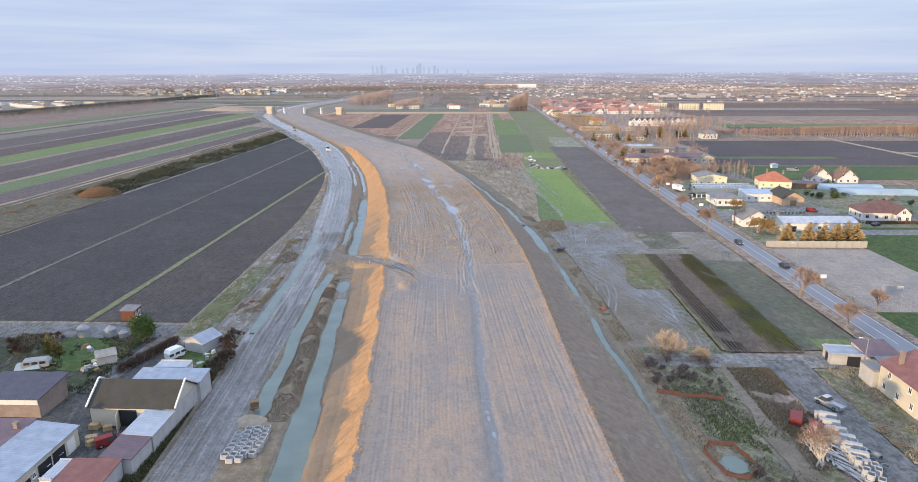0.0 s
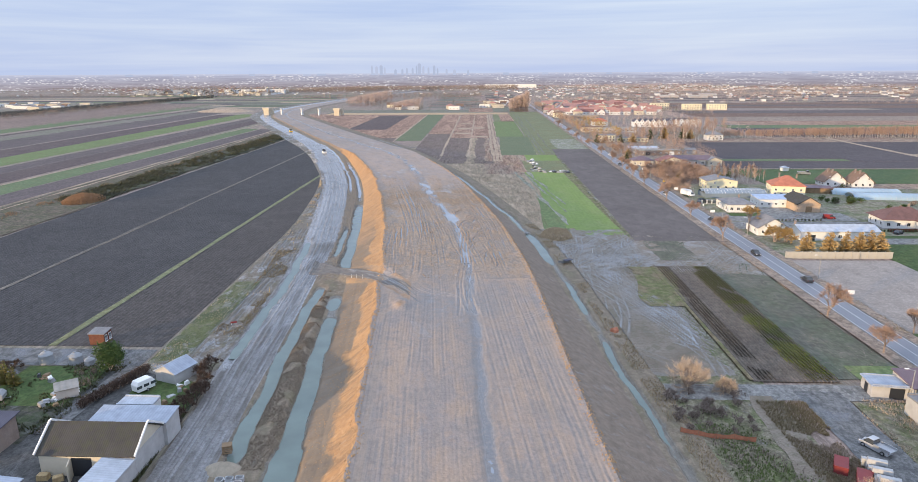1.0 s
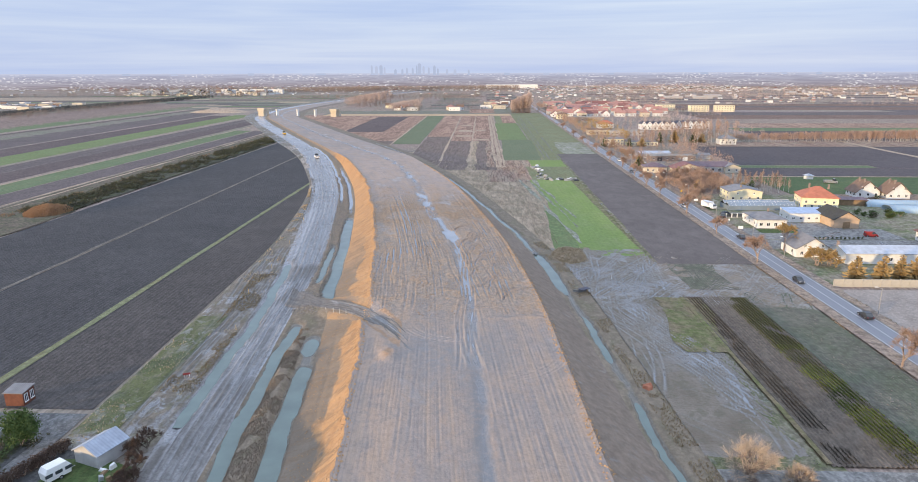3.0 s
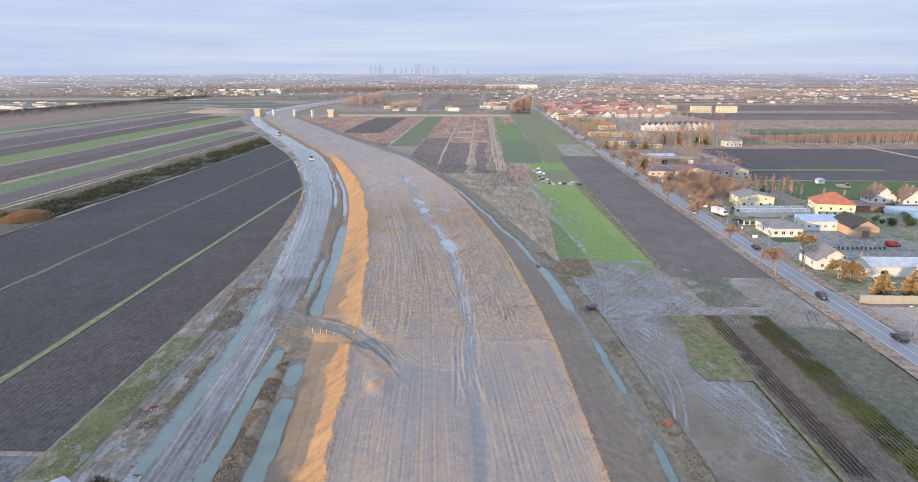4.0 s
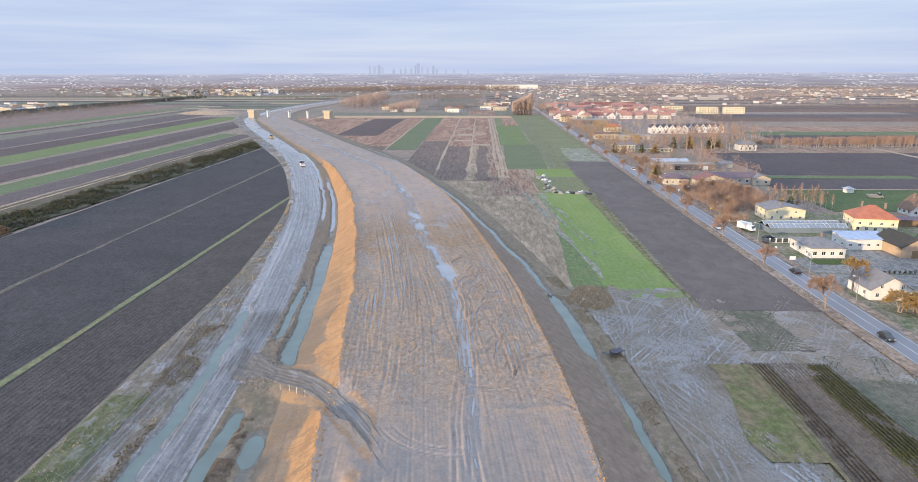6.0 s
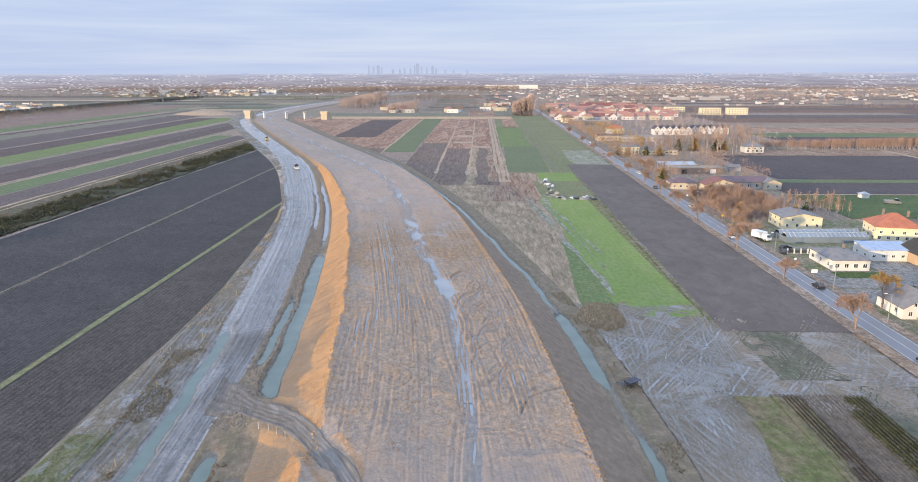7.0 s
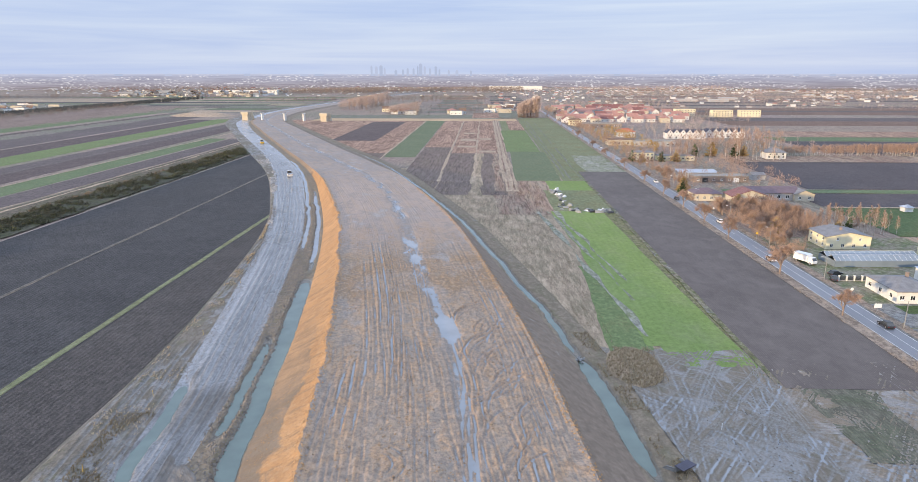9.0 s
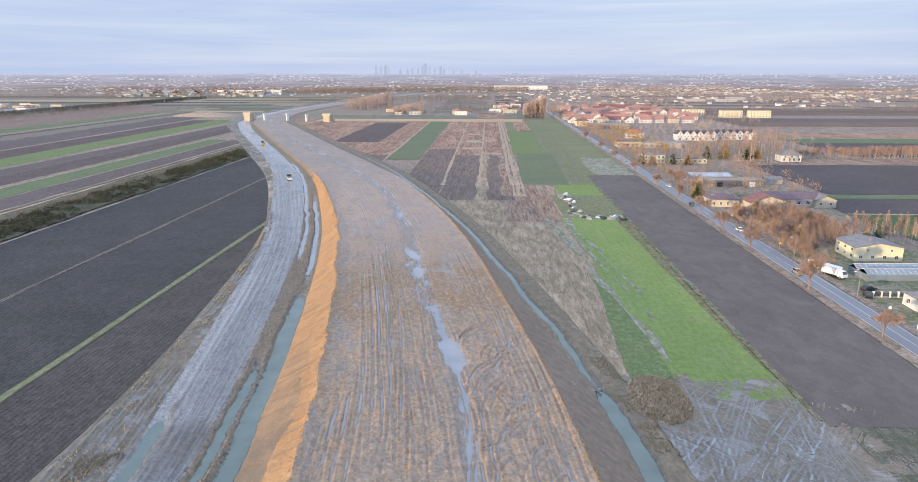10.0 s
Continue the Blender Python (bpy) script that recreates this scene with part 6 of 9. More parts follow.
def leaf_mass(g, rnd, cx, cy, cz, rx, ry, rz, n, size):
    for _ in range(n):
        d = Vector((rnd.gauss(0, 1), rnd.gauss(0, 1), rnd.gauss(0, 1))).normalized()
        k = rnd.uniform(0.55, 1.05) * (0.85 + 0.3 * math.sin(d.x * 5 + cx) * math.sin(d.y * 4 + cy))
        p = Vector((cx + d.x * rx * k, cy + d.y * ry * k, cz + d.z * rz * k))
        u = d.cross(Vector((rnd.gauss(0, 1), rnd.gauss(0, 1), rnd.gauss(0, 1)))).normalized() * size * rnd.uniform(0.6, 1.3)
        v = (d + Vector((rnd.gauss(0, 0.6), rnd.gauss(0, 0.6), rnd.gauss(0, 0.6)))).normalized() * size * rnd.uniform(0.8, 1.6)
        g.add([p - u * 0.5, p + u * 0.5, p + v], [(0, 1, 2)])


def conifer(name, label, m, height=8.0, radius=2.4, seed=1, leaf=GOLD, tiers=17, group=""):
    rnd = random.Random(seed)
    t = thing(name, label, "tree", m, group)
    part("trunk", Geo().tube((0, 0, -0.1), (0, 0, height * 0.96), height * 0.02, 0.02, 6), BARK, t)
    g = Geo()
    for k in range(tiers):
        z = height * (0.06 + 0.9 * k / tiers)
        r = radius * (1 - k / tiers) ** 0.75 + 0.15
        for i in range(max(5, int(15 * r / radius))):
            a = rnd.uniform(0, 6.283)
            l = r * rnd.uniform(0.7, 1.15)
            w = Vector((math.cos(a), math.sin(a), rnd.uniform(-0.25, 0.35)))
            for j in range(6):
                p = Vector((0, 0, z)) + w * l * (0.25 + 0.75 * j / 5)
                side = Vector((-w.y, w.x, 0)) * (0.16 + 0.26 * (1 - j / 6)) * radius * 0.42
                drop = Vector((0, 0, -0.18 * radius * rnd.uniform(0.3, 1.2)))
                g.add([p - w * 0.1 * l, p + side + drop, p + w * 0.3 * l, p - side + drop], [(0, 1, 2), (0, 2, 3)])
    part("crown", g, leaf, t)
    return t


def shrub(name, label, m, r=1.5, h=2.2, seed=1, leaf=SHRUB, n=900, size=0.16, category="bush", group=""):
    rnd = random.Random(seed)
    t = thing(name, label, category, m, group)
    g, s = Geo(), Geo()
    for _ in range(6):
        a = rnd.uniform(0, 6.28)
        s.tube((0, 0, -0.1), (math.cos(a) * r * 0.6, math.sin(a) * r * 0.6, h * 0.7), 0.05, 0.015, 4, False)
    part("trunk", s, BARK, t)
    for _ in range(9):
        a, q = rnd.uniform(0, 6.28), rnd.uniform(0, 0.6) * r
        leaf_mass(g, rnd, math.cos(a) * q, math.sin(a) * q, h * rnd.uniform(0.35, 0.68), r * 0.55, r * 0.55, h * 0.33, n // 9, size)
    part("crown", g, leaf, t)
    return t


def stuff(name, v, f, material, label, category):
    me = bpy.data.meshes.new(name)
    me.from_pydata(v, [], f)
    me.materials.append(material)
    return tagged(new(name, me), label, category, kind="stuff")


def tufts(name, xs, ys, zs, h, material, label, category="grass", blades=6, seed=0, lean=0.5, wide=0.05):
    """Bunches of blades at the points; h: height or heights."""
    rnd = np.random.default_rng(seed)
    n = len(xs)
    P = np.repeat(np.stack([xs, ys, zs], -1), blades, 0)
    H = np.repeat(np.broadcast_to(h, n), blades) * rnd.uniform(0.5, 1.25, n * blades)
    a = rnd.uniform(0, 6.283, n * blades)
    P[:, 0] += np.cos(a * 3) * H * 0.18
    P[:, 1] += np.sin(a * 3) * H * 0.18
    k = rnd.uniform(0.1, 1, n * blades) * lean
    tip = P + np.stack([np.cos(a) * k * H, np.sin(a) * k * H, H], -1)
    w = (wide * (0.5 + H))[:, None]
    side = np.stack([-np.sin(a), np.cos(a), 0 * a], -1) * w
    V = np.stack([P - side, P + side, tip], 1).reshape(-1, 3)
    F = np.arange(len(V)).reshape(-1, 3)
    return stuff(name, V.tolist(), F.tolist(), material, label, category)


def clods(name, xs, ys, zs, r, material, label, category="soil", seed=0):
    """Irregular eight-faced lumps."""
    rnd = np.random.default_rng(seed)
    n = len(xs)
    base = np.array([(1, 0, 0), (0, 1, 0), (-1, 0, 0), (0, -1, 0), (0, 0, 0.8), (0, 0, -0.5)], float)
    R = np.broadcast_to(r, n)[:, None, None] * rnd.uniform(0.5, 1.4, (n, 6, 1))
    a = rnd.uniform(0, 6.283, n)
    rot = np.stack([np.stack([np.cos(a), -np.sin(a), 0 * a], -1), np.stack([np.sin(a), np.cos(a), 0 * a], -1), np.stack([0 * a, 0 * a, 0 * a + 1], -1)], 1)
    V = np.einsum("nij,nkj->nki", rot, base[None] * R) + np.stack([xs, ys, zs], -1)[:, None]
    f = np.array([(0, 1, 4), (1, 2, 4), (2, 3, 4), (3, 0, 4), (1, 0, 5), (2, 1, 5), (3, 2, 5), (0, 3, 5)])
    F = (np.arange(n)[:, None, None] * 6 + f[None]).reshape(-1, 3)
    return stuff(name, V.reshape(-1, 3).tolist(), F.tolist(), material, label, category)


def wood(name, xs, ys, h, crown, material, bark, label, seed=0, blades=26, slim=0.22, low=0.25, z0=0.0, category="trees", wide=0.014):
    """Many distant trees: slim trunks and brushes of upright twigs or leaf clumps."""
    rnd = np.random.default_rng(seed)
    n = len(xs)
    H = np.broadcast_to(h, n) * rnd.uniform(0.7, 1.2, n)
    Z = np.full(n, z0)
    base = np.stack([xs, ys, Z], -1)
    a = np.arange(3) * 2.094
    ring = np.stack([np.cos(a), np.sin(a), 0 * a], -1)
    r = (H * 0.012)[:, None, None]
    V = np.concatenate([base[:, None] + ring[None] * r, (base + np.stack([0 * H, 0 * H, H * 0.85], -1))[:, None]], 1)
    F = np.arange(n)[:, None, None] * 4 + np.array([(0, 1, 3), (1, 2, 3), (2, 0, 3)])[None]
    stuff(name, V.reshape(-1, 3).tolist(), F.reshape(-1, 3).tolist(), bark, label + ", bare trunks", category)
    m = n * blades
    B, HH = np.repeat(base, blades, 0), np.repeat(H, blades)
    t = rnd.uniform(low, 0.95, m)
    rad = crown * HH * np.sqrt(np.clip(1 - ((t - 0.6) / 0.5) ** 2, 0.03, 1)) * rnd.uniform(0.2, 1.0, m)
    an = rnd.uniform(0, 6.283, m)
    p = B + np.stack([np.cos(an) * rad, np.sin(an) * rad, t * HH], -1)
    way = np.stack([np.cos(an) * 0.35, np.sin(an) * 0.35, rnd.uniform(0.4, 1.0, m)], -1) * (HH * slim * rnd.uniform(0.5, 1.2, m))[:, None]
    th = rnd.uniform(0, 3.14, m)
    side = np.stack([np.cos(th), np.sin(th), rnd.normal(0, 0.2, m)], -1) * (HH * wide)[:, None]
    V = np.stack([p - side, p + side, p + way], 1).reshape(-1, 3)
    return stuff(name, V.tolist(), np.arange(len(V)).reshape(-1, 3).tolist(), material, label, category)

# ---------------------------------------------------------------- farm west of the haul road
barn = house("barn", "cream barn with a mossy dark corrugated roof", -57.9, 97.4, 14.4, 8.4, 3.6, 6.5, 0, "gable", W_CREAM, R_OLD,
             wins=(), doors=(), over=0.3, category="barn", trim=P_WHITE)
# Dark slab on the wall stands in for the barn's unlit inside.
part("doorway", Geo().box(-1.5, 1.5, -0.05, 0.02, 0.02, 3.1), P_DARK, barn, "dark panel for the shade in the open doorway", pose(-0.8, -4.2, 0))
part("door", Geo().box(0, 2.3, -0.06, 0.06, 0.1, 3.1).box(0.2, 2.1, -0.09, -0.06, 0.4, 0.6).box(0.2, 2.1, -0.09, -0.06, 2.5, 2.7), W_CREAM, barn, "open cream door leaf", pose(-2.4, -4.3, 0, 0, 0, -70))
part("side_cladding", Geo().box(7.2, 7.32, -4.2, 4.2, 0, 3.7), W_GREY, barn, "grey rendered side wall")
house("barn_annex", "grey rendered annex with a pale flat roof", -56.3, 103.9, 12.5, 4.4, 3.9, 4.3, 0, "shed", W_GREY, R_PALE, over=0.15, category="annex")
house("store_shed", "small white flat-roofed store", -58.0, 108.4, 6.0, 3.0, 3.9, 3.9, 0, "flat", W_WHITE, R_WHITE, over=0.3, category="shed")
house("lean_to", "low annex with a white sheet roof", -52.9, 89.4, 7.6, 4.6, 3.0, 3.3, 90, "shed", W_GREY, R_WHITE, over=0.15, category="shed", doors=(("n", 0, 2.0, 2.2, P_DARK),))
house("lean_to", "low annex with a plum sheet roof", -53.0, 82.4, 5.8, 4.6, 2.9, 3.2, 90, "shed", W_GREY, R_PURPLE, over=0.15, category="shed")
house("lean_to", "low annex with a faded red roof", -55.4, 76.6, 7.0, 5.0, 2.8, 3.1, 0, "shed", W_GREY, R_MAROON, over=0.15, category="shed")
house("white_store", "white rendered box store", -59.9, 76.6, 1.8, 4.6, 2.9, 2.9, 0, "flat", W_WHITE, R_WHITE, over=0.1, category="shed")
house("brick_shed", "brick shed with a white band and plum roof", -81.2, 99.2, 11.4, 7.6, 3.7, 4.5, 0, "shed", W_BRICK, R_DUSK, over=0.5, category="shed",
      doors=(("s", -3.2, 2.2, 0.9, P_WHITE),))
for i in range(5):
    tagged(part("fascia_panel", Geo().box(-86.9 + i * 2.28, -84.66 + i * 2.28, 95.2, 95.36, 2.6, 3.72), W_WHITE), "white fascia panel under the shed roof", "panel", "panels on the brick shed")
house("barn", "low barn with a plum sheet roof", -75.4, 83.5, 9.6, 8.6, 3.4, 4.2, 0, "shed", W_GREY, R_PURPLE, over=0.2, category="barn", chimneys=((3.5, 2),))
house("barn", "long barn with a pale sheet roof and dark doors", -67.0, 80.0, 15.0, 6.6, 3.3, 4.0, 90, "shed", W_CREAM, R_PALE, over=0.3, category="barn",
      doors=(("s", 5.5, 1.6, 2.4, P_WHITE), ("s", 2.6, 2.6, 2.5, P_DARK), ("s", -0.6, 2.6, 2.5, P_DARK), ("s", -4.4, 1.0, 2.0, P_DARK)), wins=(("s", 5, 1.4, 0.8, 0.8),))
vehicle("van", "dark red van parked in the farmyard", pose(-59.2, 87.8, 0.1, 0, 0, 40), P_MAROON, 3.9, 1.6, 1.6, "van")
for x, y, s, r in ((-62.4, 88.6, 1.0, 20), (-61.9, 87.6, 0.8, 60), (-65.0, 81.6, 1.0, 10), (-64.2, 92.3, 0.9, 5), (-61.8, 92.0, 0.8, 30)):
    b = Geo().hexa([(-0.9, -0.6), (0.9, -0.6), (0.95, 0.6), (-0.95, 0.6)], 0, 0.95, [(-0.82, -0.55), (0.85, -0.55), (0.8, 0.5), (-0.85, 0.52)])
    b.box(-0.3, -0.24, -0.63, 0.63, -0.0, 0.97).box(0.24, 0.3, -0.63, 0.63, 0.0, 0.97)
    tagged(part("straw_bale", b, STRAW, m=pose(x, y, 0.1, 0, 0, r) @ Matrix.Scale(s, 4)), "pressed straw bale in the yard", "bale", "straw bales")

shed = house("garden_shed", "red-brown wooden shed with white window frames", -84.4, 141.3, 3.4, 3.0, 2.5, 2.8, 0, "shed", WOODR, R_SLATE, over=0.2, category="shed", wins=(("e", 2, 0.7, 0.9, 1.5),))
for x, y, r, h in ((-89.6, 130.6, 1.35, 2.6), (-83.4, 130.6, 1.3, 2.4), (-80.0, 129.8, 0.95, 1.7)):
    t = thing("water_tank", "dull white plastic water tank with a cone top", "tank", pose(x, y, 0.1), "water tanks")
    part("tank_body", Geo().lathe([(r, 0), (r * 1.02, h * 0.2), (r * 0.98, h * 0.45), (r * 1.0, h * 0.7)], 18), P_GREY, t)
    part("tank_top", Geo().lathe([(r * 1.03, h * 0.7), (r * 0.6, h * 0.9), (0.25, h), (0.25, h + 0.12)], 18), P_GREY, t)
shrub("bush", "rounded dark green evergreen tree", pose(-74.4, 127.4, 0), 3.9, 6.6, 4, SHRUB, 5600, 0.26, "tree")
for x, y, h, lf in ((-91.2, 121.2, 5.4, THUJAG), (-89.2, 120.6, 4.4, THUJAG), (-92.4, 122.5, 4.0, THUJA)):
    conifer("thuja", "narrow evergreen thuja in the garden", pose(x, y, 0), h, 1.0, int(-x * 7), lf, 14, "thujas")
field("lawn", -92, -75.5, 113, 129, M_LAWN, "green garden lawn", 0.16, wob=2)
field("lawn", -65, -52, 112, 124, M_LAWN, "green garden lawn", 0.16, wob=2)
field("farm_lane", -74, -70.5, 104, 131, M_TRACK, "narrow farm lane", 0.18, 5, 0.5, 0.06)


def caravan(x, y, rz, label, length=5.0, width=2.1, height=2.3, paint=P_WHITE):
    c = thing("caravan", label, "caravan", pose(x, y, 0.12, 0, 0, rz))
    L, W = length / 2, width / 2
    part("body", Geo().hexa([(-L, -W), (L, -W), (L, W), (-L, W)], 0.45, height * 0.7, [(-L - 0.1, -W), (L + 0.15, -W), (L + 0.15, W), (-L - 0.1, W)])
         .hexa([(-L - 0.1, -W), (L + 0.15, -W), (L + 0.15, W), (-L - 0.1, W)], height * 0.7, height, [(-L + 0.3, -W + 0.1), (L - 0.4, -W + 0.1), (L - 0.4, W - 0.1), (-L + 0.3, W - 0.1)]), paint, c)
    for u in (-1.4, 0, 1.4):
        part("side_window", Geo().box(u - 0.5, u + 0.5, -W - 0.08, -W - 0.01, 1.15, 1.65), GLASS, c)
    part("tow_bar", Geo().tube((L, 0, 0.5), (L + 1.1, 0, 0.45), 0.05, 0.05), STEEL, c)
    for sy in (-1, 1):
        wheel(c, 0.2, sy * (W - 0.1), 0.32)
    return c


# Caravan shape stands in for boat-like junk on a trailer.
caravan(-89.3, 114.4, 18, "low grey caravan shape standing for boat-like junk in the garden", 4.8, 2.2, 1.9, P_GREY)
tagged(part("tarpaulin", Geo().hexa([(-92.6, 112.2), (-88, 113.4), (-88.3, 115), (-92.9, 113.8)], 0.3, 1.5, [(-92.2, 112.6), (-88.4, 113.6), (-88.6, 114.6), (-92.4, 113.5)]), P_BLUE), "grey-blue tarpaulin over garden goods", "tarpaulin")
caravan(-63.3, 119.4, 62, "white trailer with a pitched top in the garden", 3.4, 2.0, 2.4)
house("garden_shed", "pale shed with a white gabled roof", -59.6, 125.0, 5.4, 5.0, 2.3, 3.6, 70, "gable", W_GREY, R_PALE, over=0.25, category="shed", doors=(("e", 0, 1.2, 2.0, P_DARK),))
house("garden_shed", "small grey shed with a felt roof", -76.4, 117.0, 3.6, 2.6, 1.9, 2.4, 35, "shed", W_GREY, R_FELT, over=0.2, category="shed", wins=(("e", 2, 0.8, 0.6, 0.8),))
rnd = random.Random(11)
for i in range(26):
    x, y = (rnd.uniform(-79, -76), rnd.uniform(113, 117)) if i < 10 else (rnd.uniform(-58, -53.5), rnd.uniform(114, 122)) if i < 20 else (rnd.uniform(-87, -83), rnd.uniform(122, 126))
    a, b, c = rnd.uniform(0.3, 0.9), rnd.uniform(0.2, 0.6), rnd.uniform(0.2, 0.8)
    tagged(part("scrap_piece", Geo().hexa([(-a, -b), (a, -b * 0.8), (a * 0.9, b), (-a, b * 1.1)], 0, c, [(-a * 0.7, -b * 0.6), (a * 0.9, -b * 0.7), (a * 0.6, b * 0.8), (-a * 0.8, b)]),
                rnd.choice((WOOD, STEEL, W_CONC, P_DARK, P_WHITE)), m=pose(x, y, 0.12, 0, rnd.uniform(-8, 8), rnd.uniform(0, 180))), "piece of garden scrap lying on the grass", "scrap", "garden scrap")
for i in range(16):
    t = i / 15
    shrub("hedge_bush", "bare reddish-brown hedge bush", pose(-71.0 + 4.6 * t, 112.5 + 14 * t, 0), 1.2, 2.4, 40 + i, TWIGB, 420, 0.2, group="garden hedge")
for i, (x, y) in enumerate(((-52.5, 112), (-51.5, 115), (-51.5, 118.5), (-52.5, 121.5), (-53.5, 125), (-51.2, 108.5), (-54, 127.5), (-96, 118), (-98, 113), (-94, 126), (-100, 122))):
    bare_tree("bare_shrub", "tangled bare shrub beside the garden", pose(x, y, 0), 4.4, 60 + i, BARKD, TWIGB, 3, 1.5, 0.3, 16, 0.03, "bare shrubs", 0.7, 3, 1.4)

# culvert frames, sand heap and crate beside the haul road
frame_g = Geo()
ring = [(0.62, -0.3), (0.62, 0.3), (0.44, 0.5), (-0.44, 0.5), (-0.62, 0.3), (-0.62, -0.3), (-0.44, -0.5), (0.44, -0.5)]
for q, z in ((1.0, 0.0), (1.0, 0.8), (0.82, 0.8), (0.82, 0.06)):
    frame_g.v += [(x * q, y * q, z) for x, y in ring]
frame_g.f += [(k * 8 + i, k * 8 + (i + 1) % 8, k * 8 + 8 + (i + 1) % 8, k * 8 + 8 + i) for k in range(3) for i in range(8)]
frame_me = frame_g.mesh("culvert_frame")
frame_me.materials.append(plain("fresh_concrete", (0.44, 0.45, 0.46), 0.85, vary=0.2))
for i in range(8):
    for j in range(4):
        if (i, j) in ((7, 0), (7, 3), (0, 0)):
            continue
        m = pose(-39.1 + j * 1.36 + 0.2 * i - 0.03 * i * i + rnd.uniform(-0.08, 0.08), 91.6 - i * 1.2 + j * 0.25, 0.16, rnd.uniform(-4, 4), 0, rnd.uniform(-8, 8))
        tagged(part("culvert_frame", frame_me, None, m=m), "open grey concrete culvert frame in a stack", "culvert", "stacked culvert frames")
heap = Geo()
for j in range(7):
    for i in range(18):
        a, q = i / 18 * 6.283, j / 6
        heap.v.append((math.cos(a) * (2.6 * (1 - q) + 0.05) * (1 + 0.12 * math.sin(3 * a)), math.sin(a) * (1.9 * (1 - q) + 0.05), 1.35 * q ** 0.8 + 0.05 * math.sin(5 * a + j)))
heap.f += [(j * 18 + i, j * 18 + (i + 1) % 18, (j + 1) * 18 + (i + 1) % 18, (j + 1) * 18 + i) for j in range(6) for i in range(18)]
tagged(part("sand_heap", heap, GRAVEL, m=pose(-38.7, 95.2, 0.1), smooth=True), "heap of brown sand beside the haul road", "heap")
crate = thing("crate", "wooden crate beside the haul road", "crate", pose(-39.6, 99.6, 0.2, 0, 0, 15))
for z in (0.05, 0.4, 0.75, 1.1):
    part("slat", Geo().box(-0.7, 0.7, -0.6, -0.54, z, z + 0.25).box(-0.7, 0.7, 0.54, 0.6, z, z + 0.25).box(-0.7, -0.64, -0.54, 0.54, z, z + 0.25).box(0.64, 0.7, -0.54, 0.54, z, z + 0.25), WOOD, crate)
part("lid", Geo().box(-0.74, 0.74, -0.64, 0.64, 1.36, 1.42), WOOD, crate)

# ---------------------------------------------------------------- house and store yard east of the works
villa = house("house", "two-storey cream house with a maroon roof", 80.4, 104.4, 11.4, 12.0, 5.4, 7.8, 90, "gable", W_CREAM, R_MAROON, over=0.5,
              wins=(("n", 3, 1.0, 0.9, 1.3), ("n", 2, 3.6, 0.9, 1.2), ("w", 3, 1.0, 1.0, 1.3), ("w", 3, 3.7, 1.0, 1.3)), doors=(("w", 3.2, 1.1, 2.1, R_BROWN),), chimneys=((3.4, 4.0),))
part("pipe", Geo().tube((-6.15, 6.1, 0), (-6.15, 6.1, 5.5), 0.06, 0.06, 6), STEEL, villa, "rain pipe")
part("porch_roof", Geo().box(-8.0, -6.1, -3.0, 0.5, 2.6, 2.8).box(-7.9, -7.7, -2.9, -2.7, 0, 2.6).box(-7.9, -7.7, 0.2, 0.4, 0, 2.6), R_MAROON, villa)
house("house_annex", "grey annex with a grey flat roof", 74.8, 112.4, 2.6, 4.4, 3.4, 3.4, 0, "flat", W_GREY, R_SLATE, over=0.2, category="annex")
# Walls are greyed down to suggest the dark inside of an open carport.
house("garage", "carport with a white flat roof, walls greyed for its dark inside", 74.4, 122.0, 6.0, 4.4, 2.3, 2.3, -8, "flat", W_GREY, R_PALE, over=1.0, category="garage", doors=(("s", 1.2, 2.2, 2.1, P_DARK), ("w", 0, 1.0, 1.9, P_DARK)))
house("garage", "low shed with a plum-grey roof", 80.6, 121.6, 6.4, 6.5, 2.7, 3.4, 0, "shed", W_GREY, R_PURPLE, over=0.3, category="shed")
house("garage", "low shed with a grey sheet roof", 80.2, 114.6, 4.6, 5.0, 2.5, 3.1, 0, "shed", W_GREY, R_SLATE, over=0.3, category="shed")
vehicle("pickup", "grey flatbed pickup parked on the lane", pose(62.0, 103.2, 0.14, 0, 0, 118), P_SILVER, 4.6, 1.8, 1.8, "flatbed")


def site_box(x, y, rz, L, W, H, mat, label):
    c = thing("container", label, "container", pose(x, y, 0.2, 0, 0, rz), "site containers")
    g = Geo().box(-L / 2, L / 2, -W / 2, W / 2, 0.1, H)
    part("body", g, mat, c)
    for i in range(int(L / 0.4)):
        part("rib", Geo().box(-L / 2 + 0.2 + i * 0.4, -L / 2 + 0.32 + i * 0.4, -W / 2 - 0.04, W / 2 + 0.04, 0.2, H - 0.15), mat, c)
    part("roof", Geo().box(-L / 2 - 0.05, L / 2 + 0.05, -W / 2 - 0.05, W / 2 + 0.05, H, H + 0.1), mat, c)
    part("door", Geo().box(L / 2, L / 2 + 0.06, -W / 2 + 0.15, W / 2 - 0.15, 0.2, H - 0.15), mat, c)


site_box(53.6, 97.6, 62, 3.2, 1.8, 1.3, P_RED, "red site container in the yard")
site_box(55.2, 94.2, 62, 4.2, 2.0, 1.1, P_RED, "red steel skip container")
site_box(56.6, 93.0, 62, 3.2, 1.8, 1.1, W_CONC, "grey steel skip in the yard")
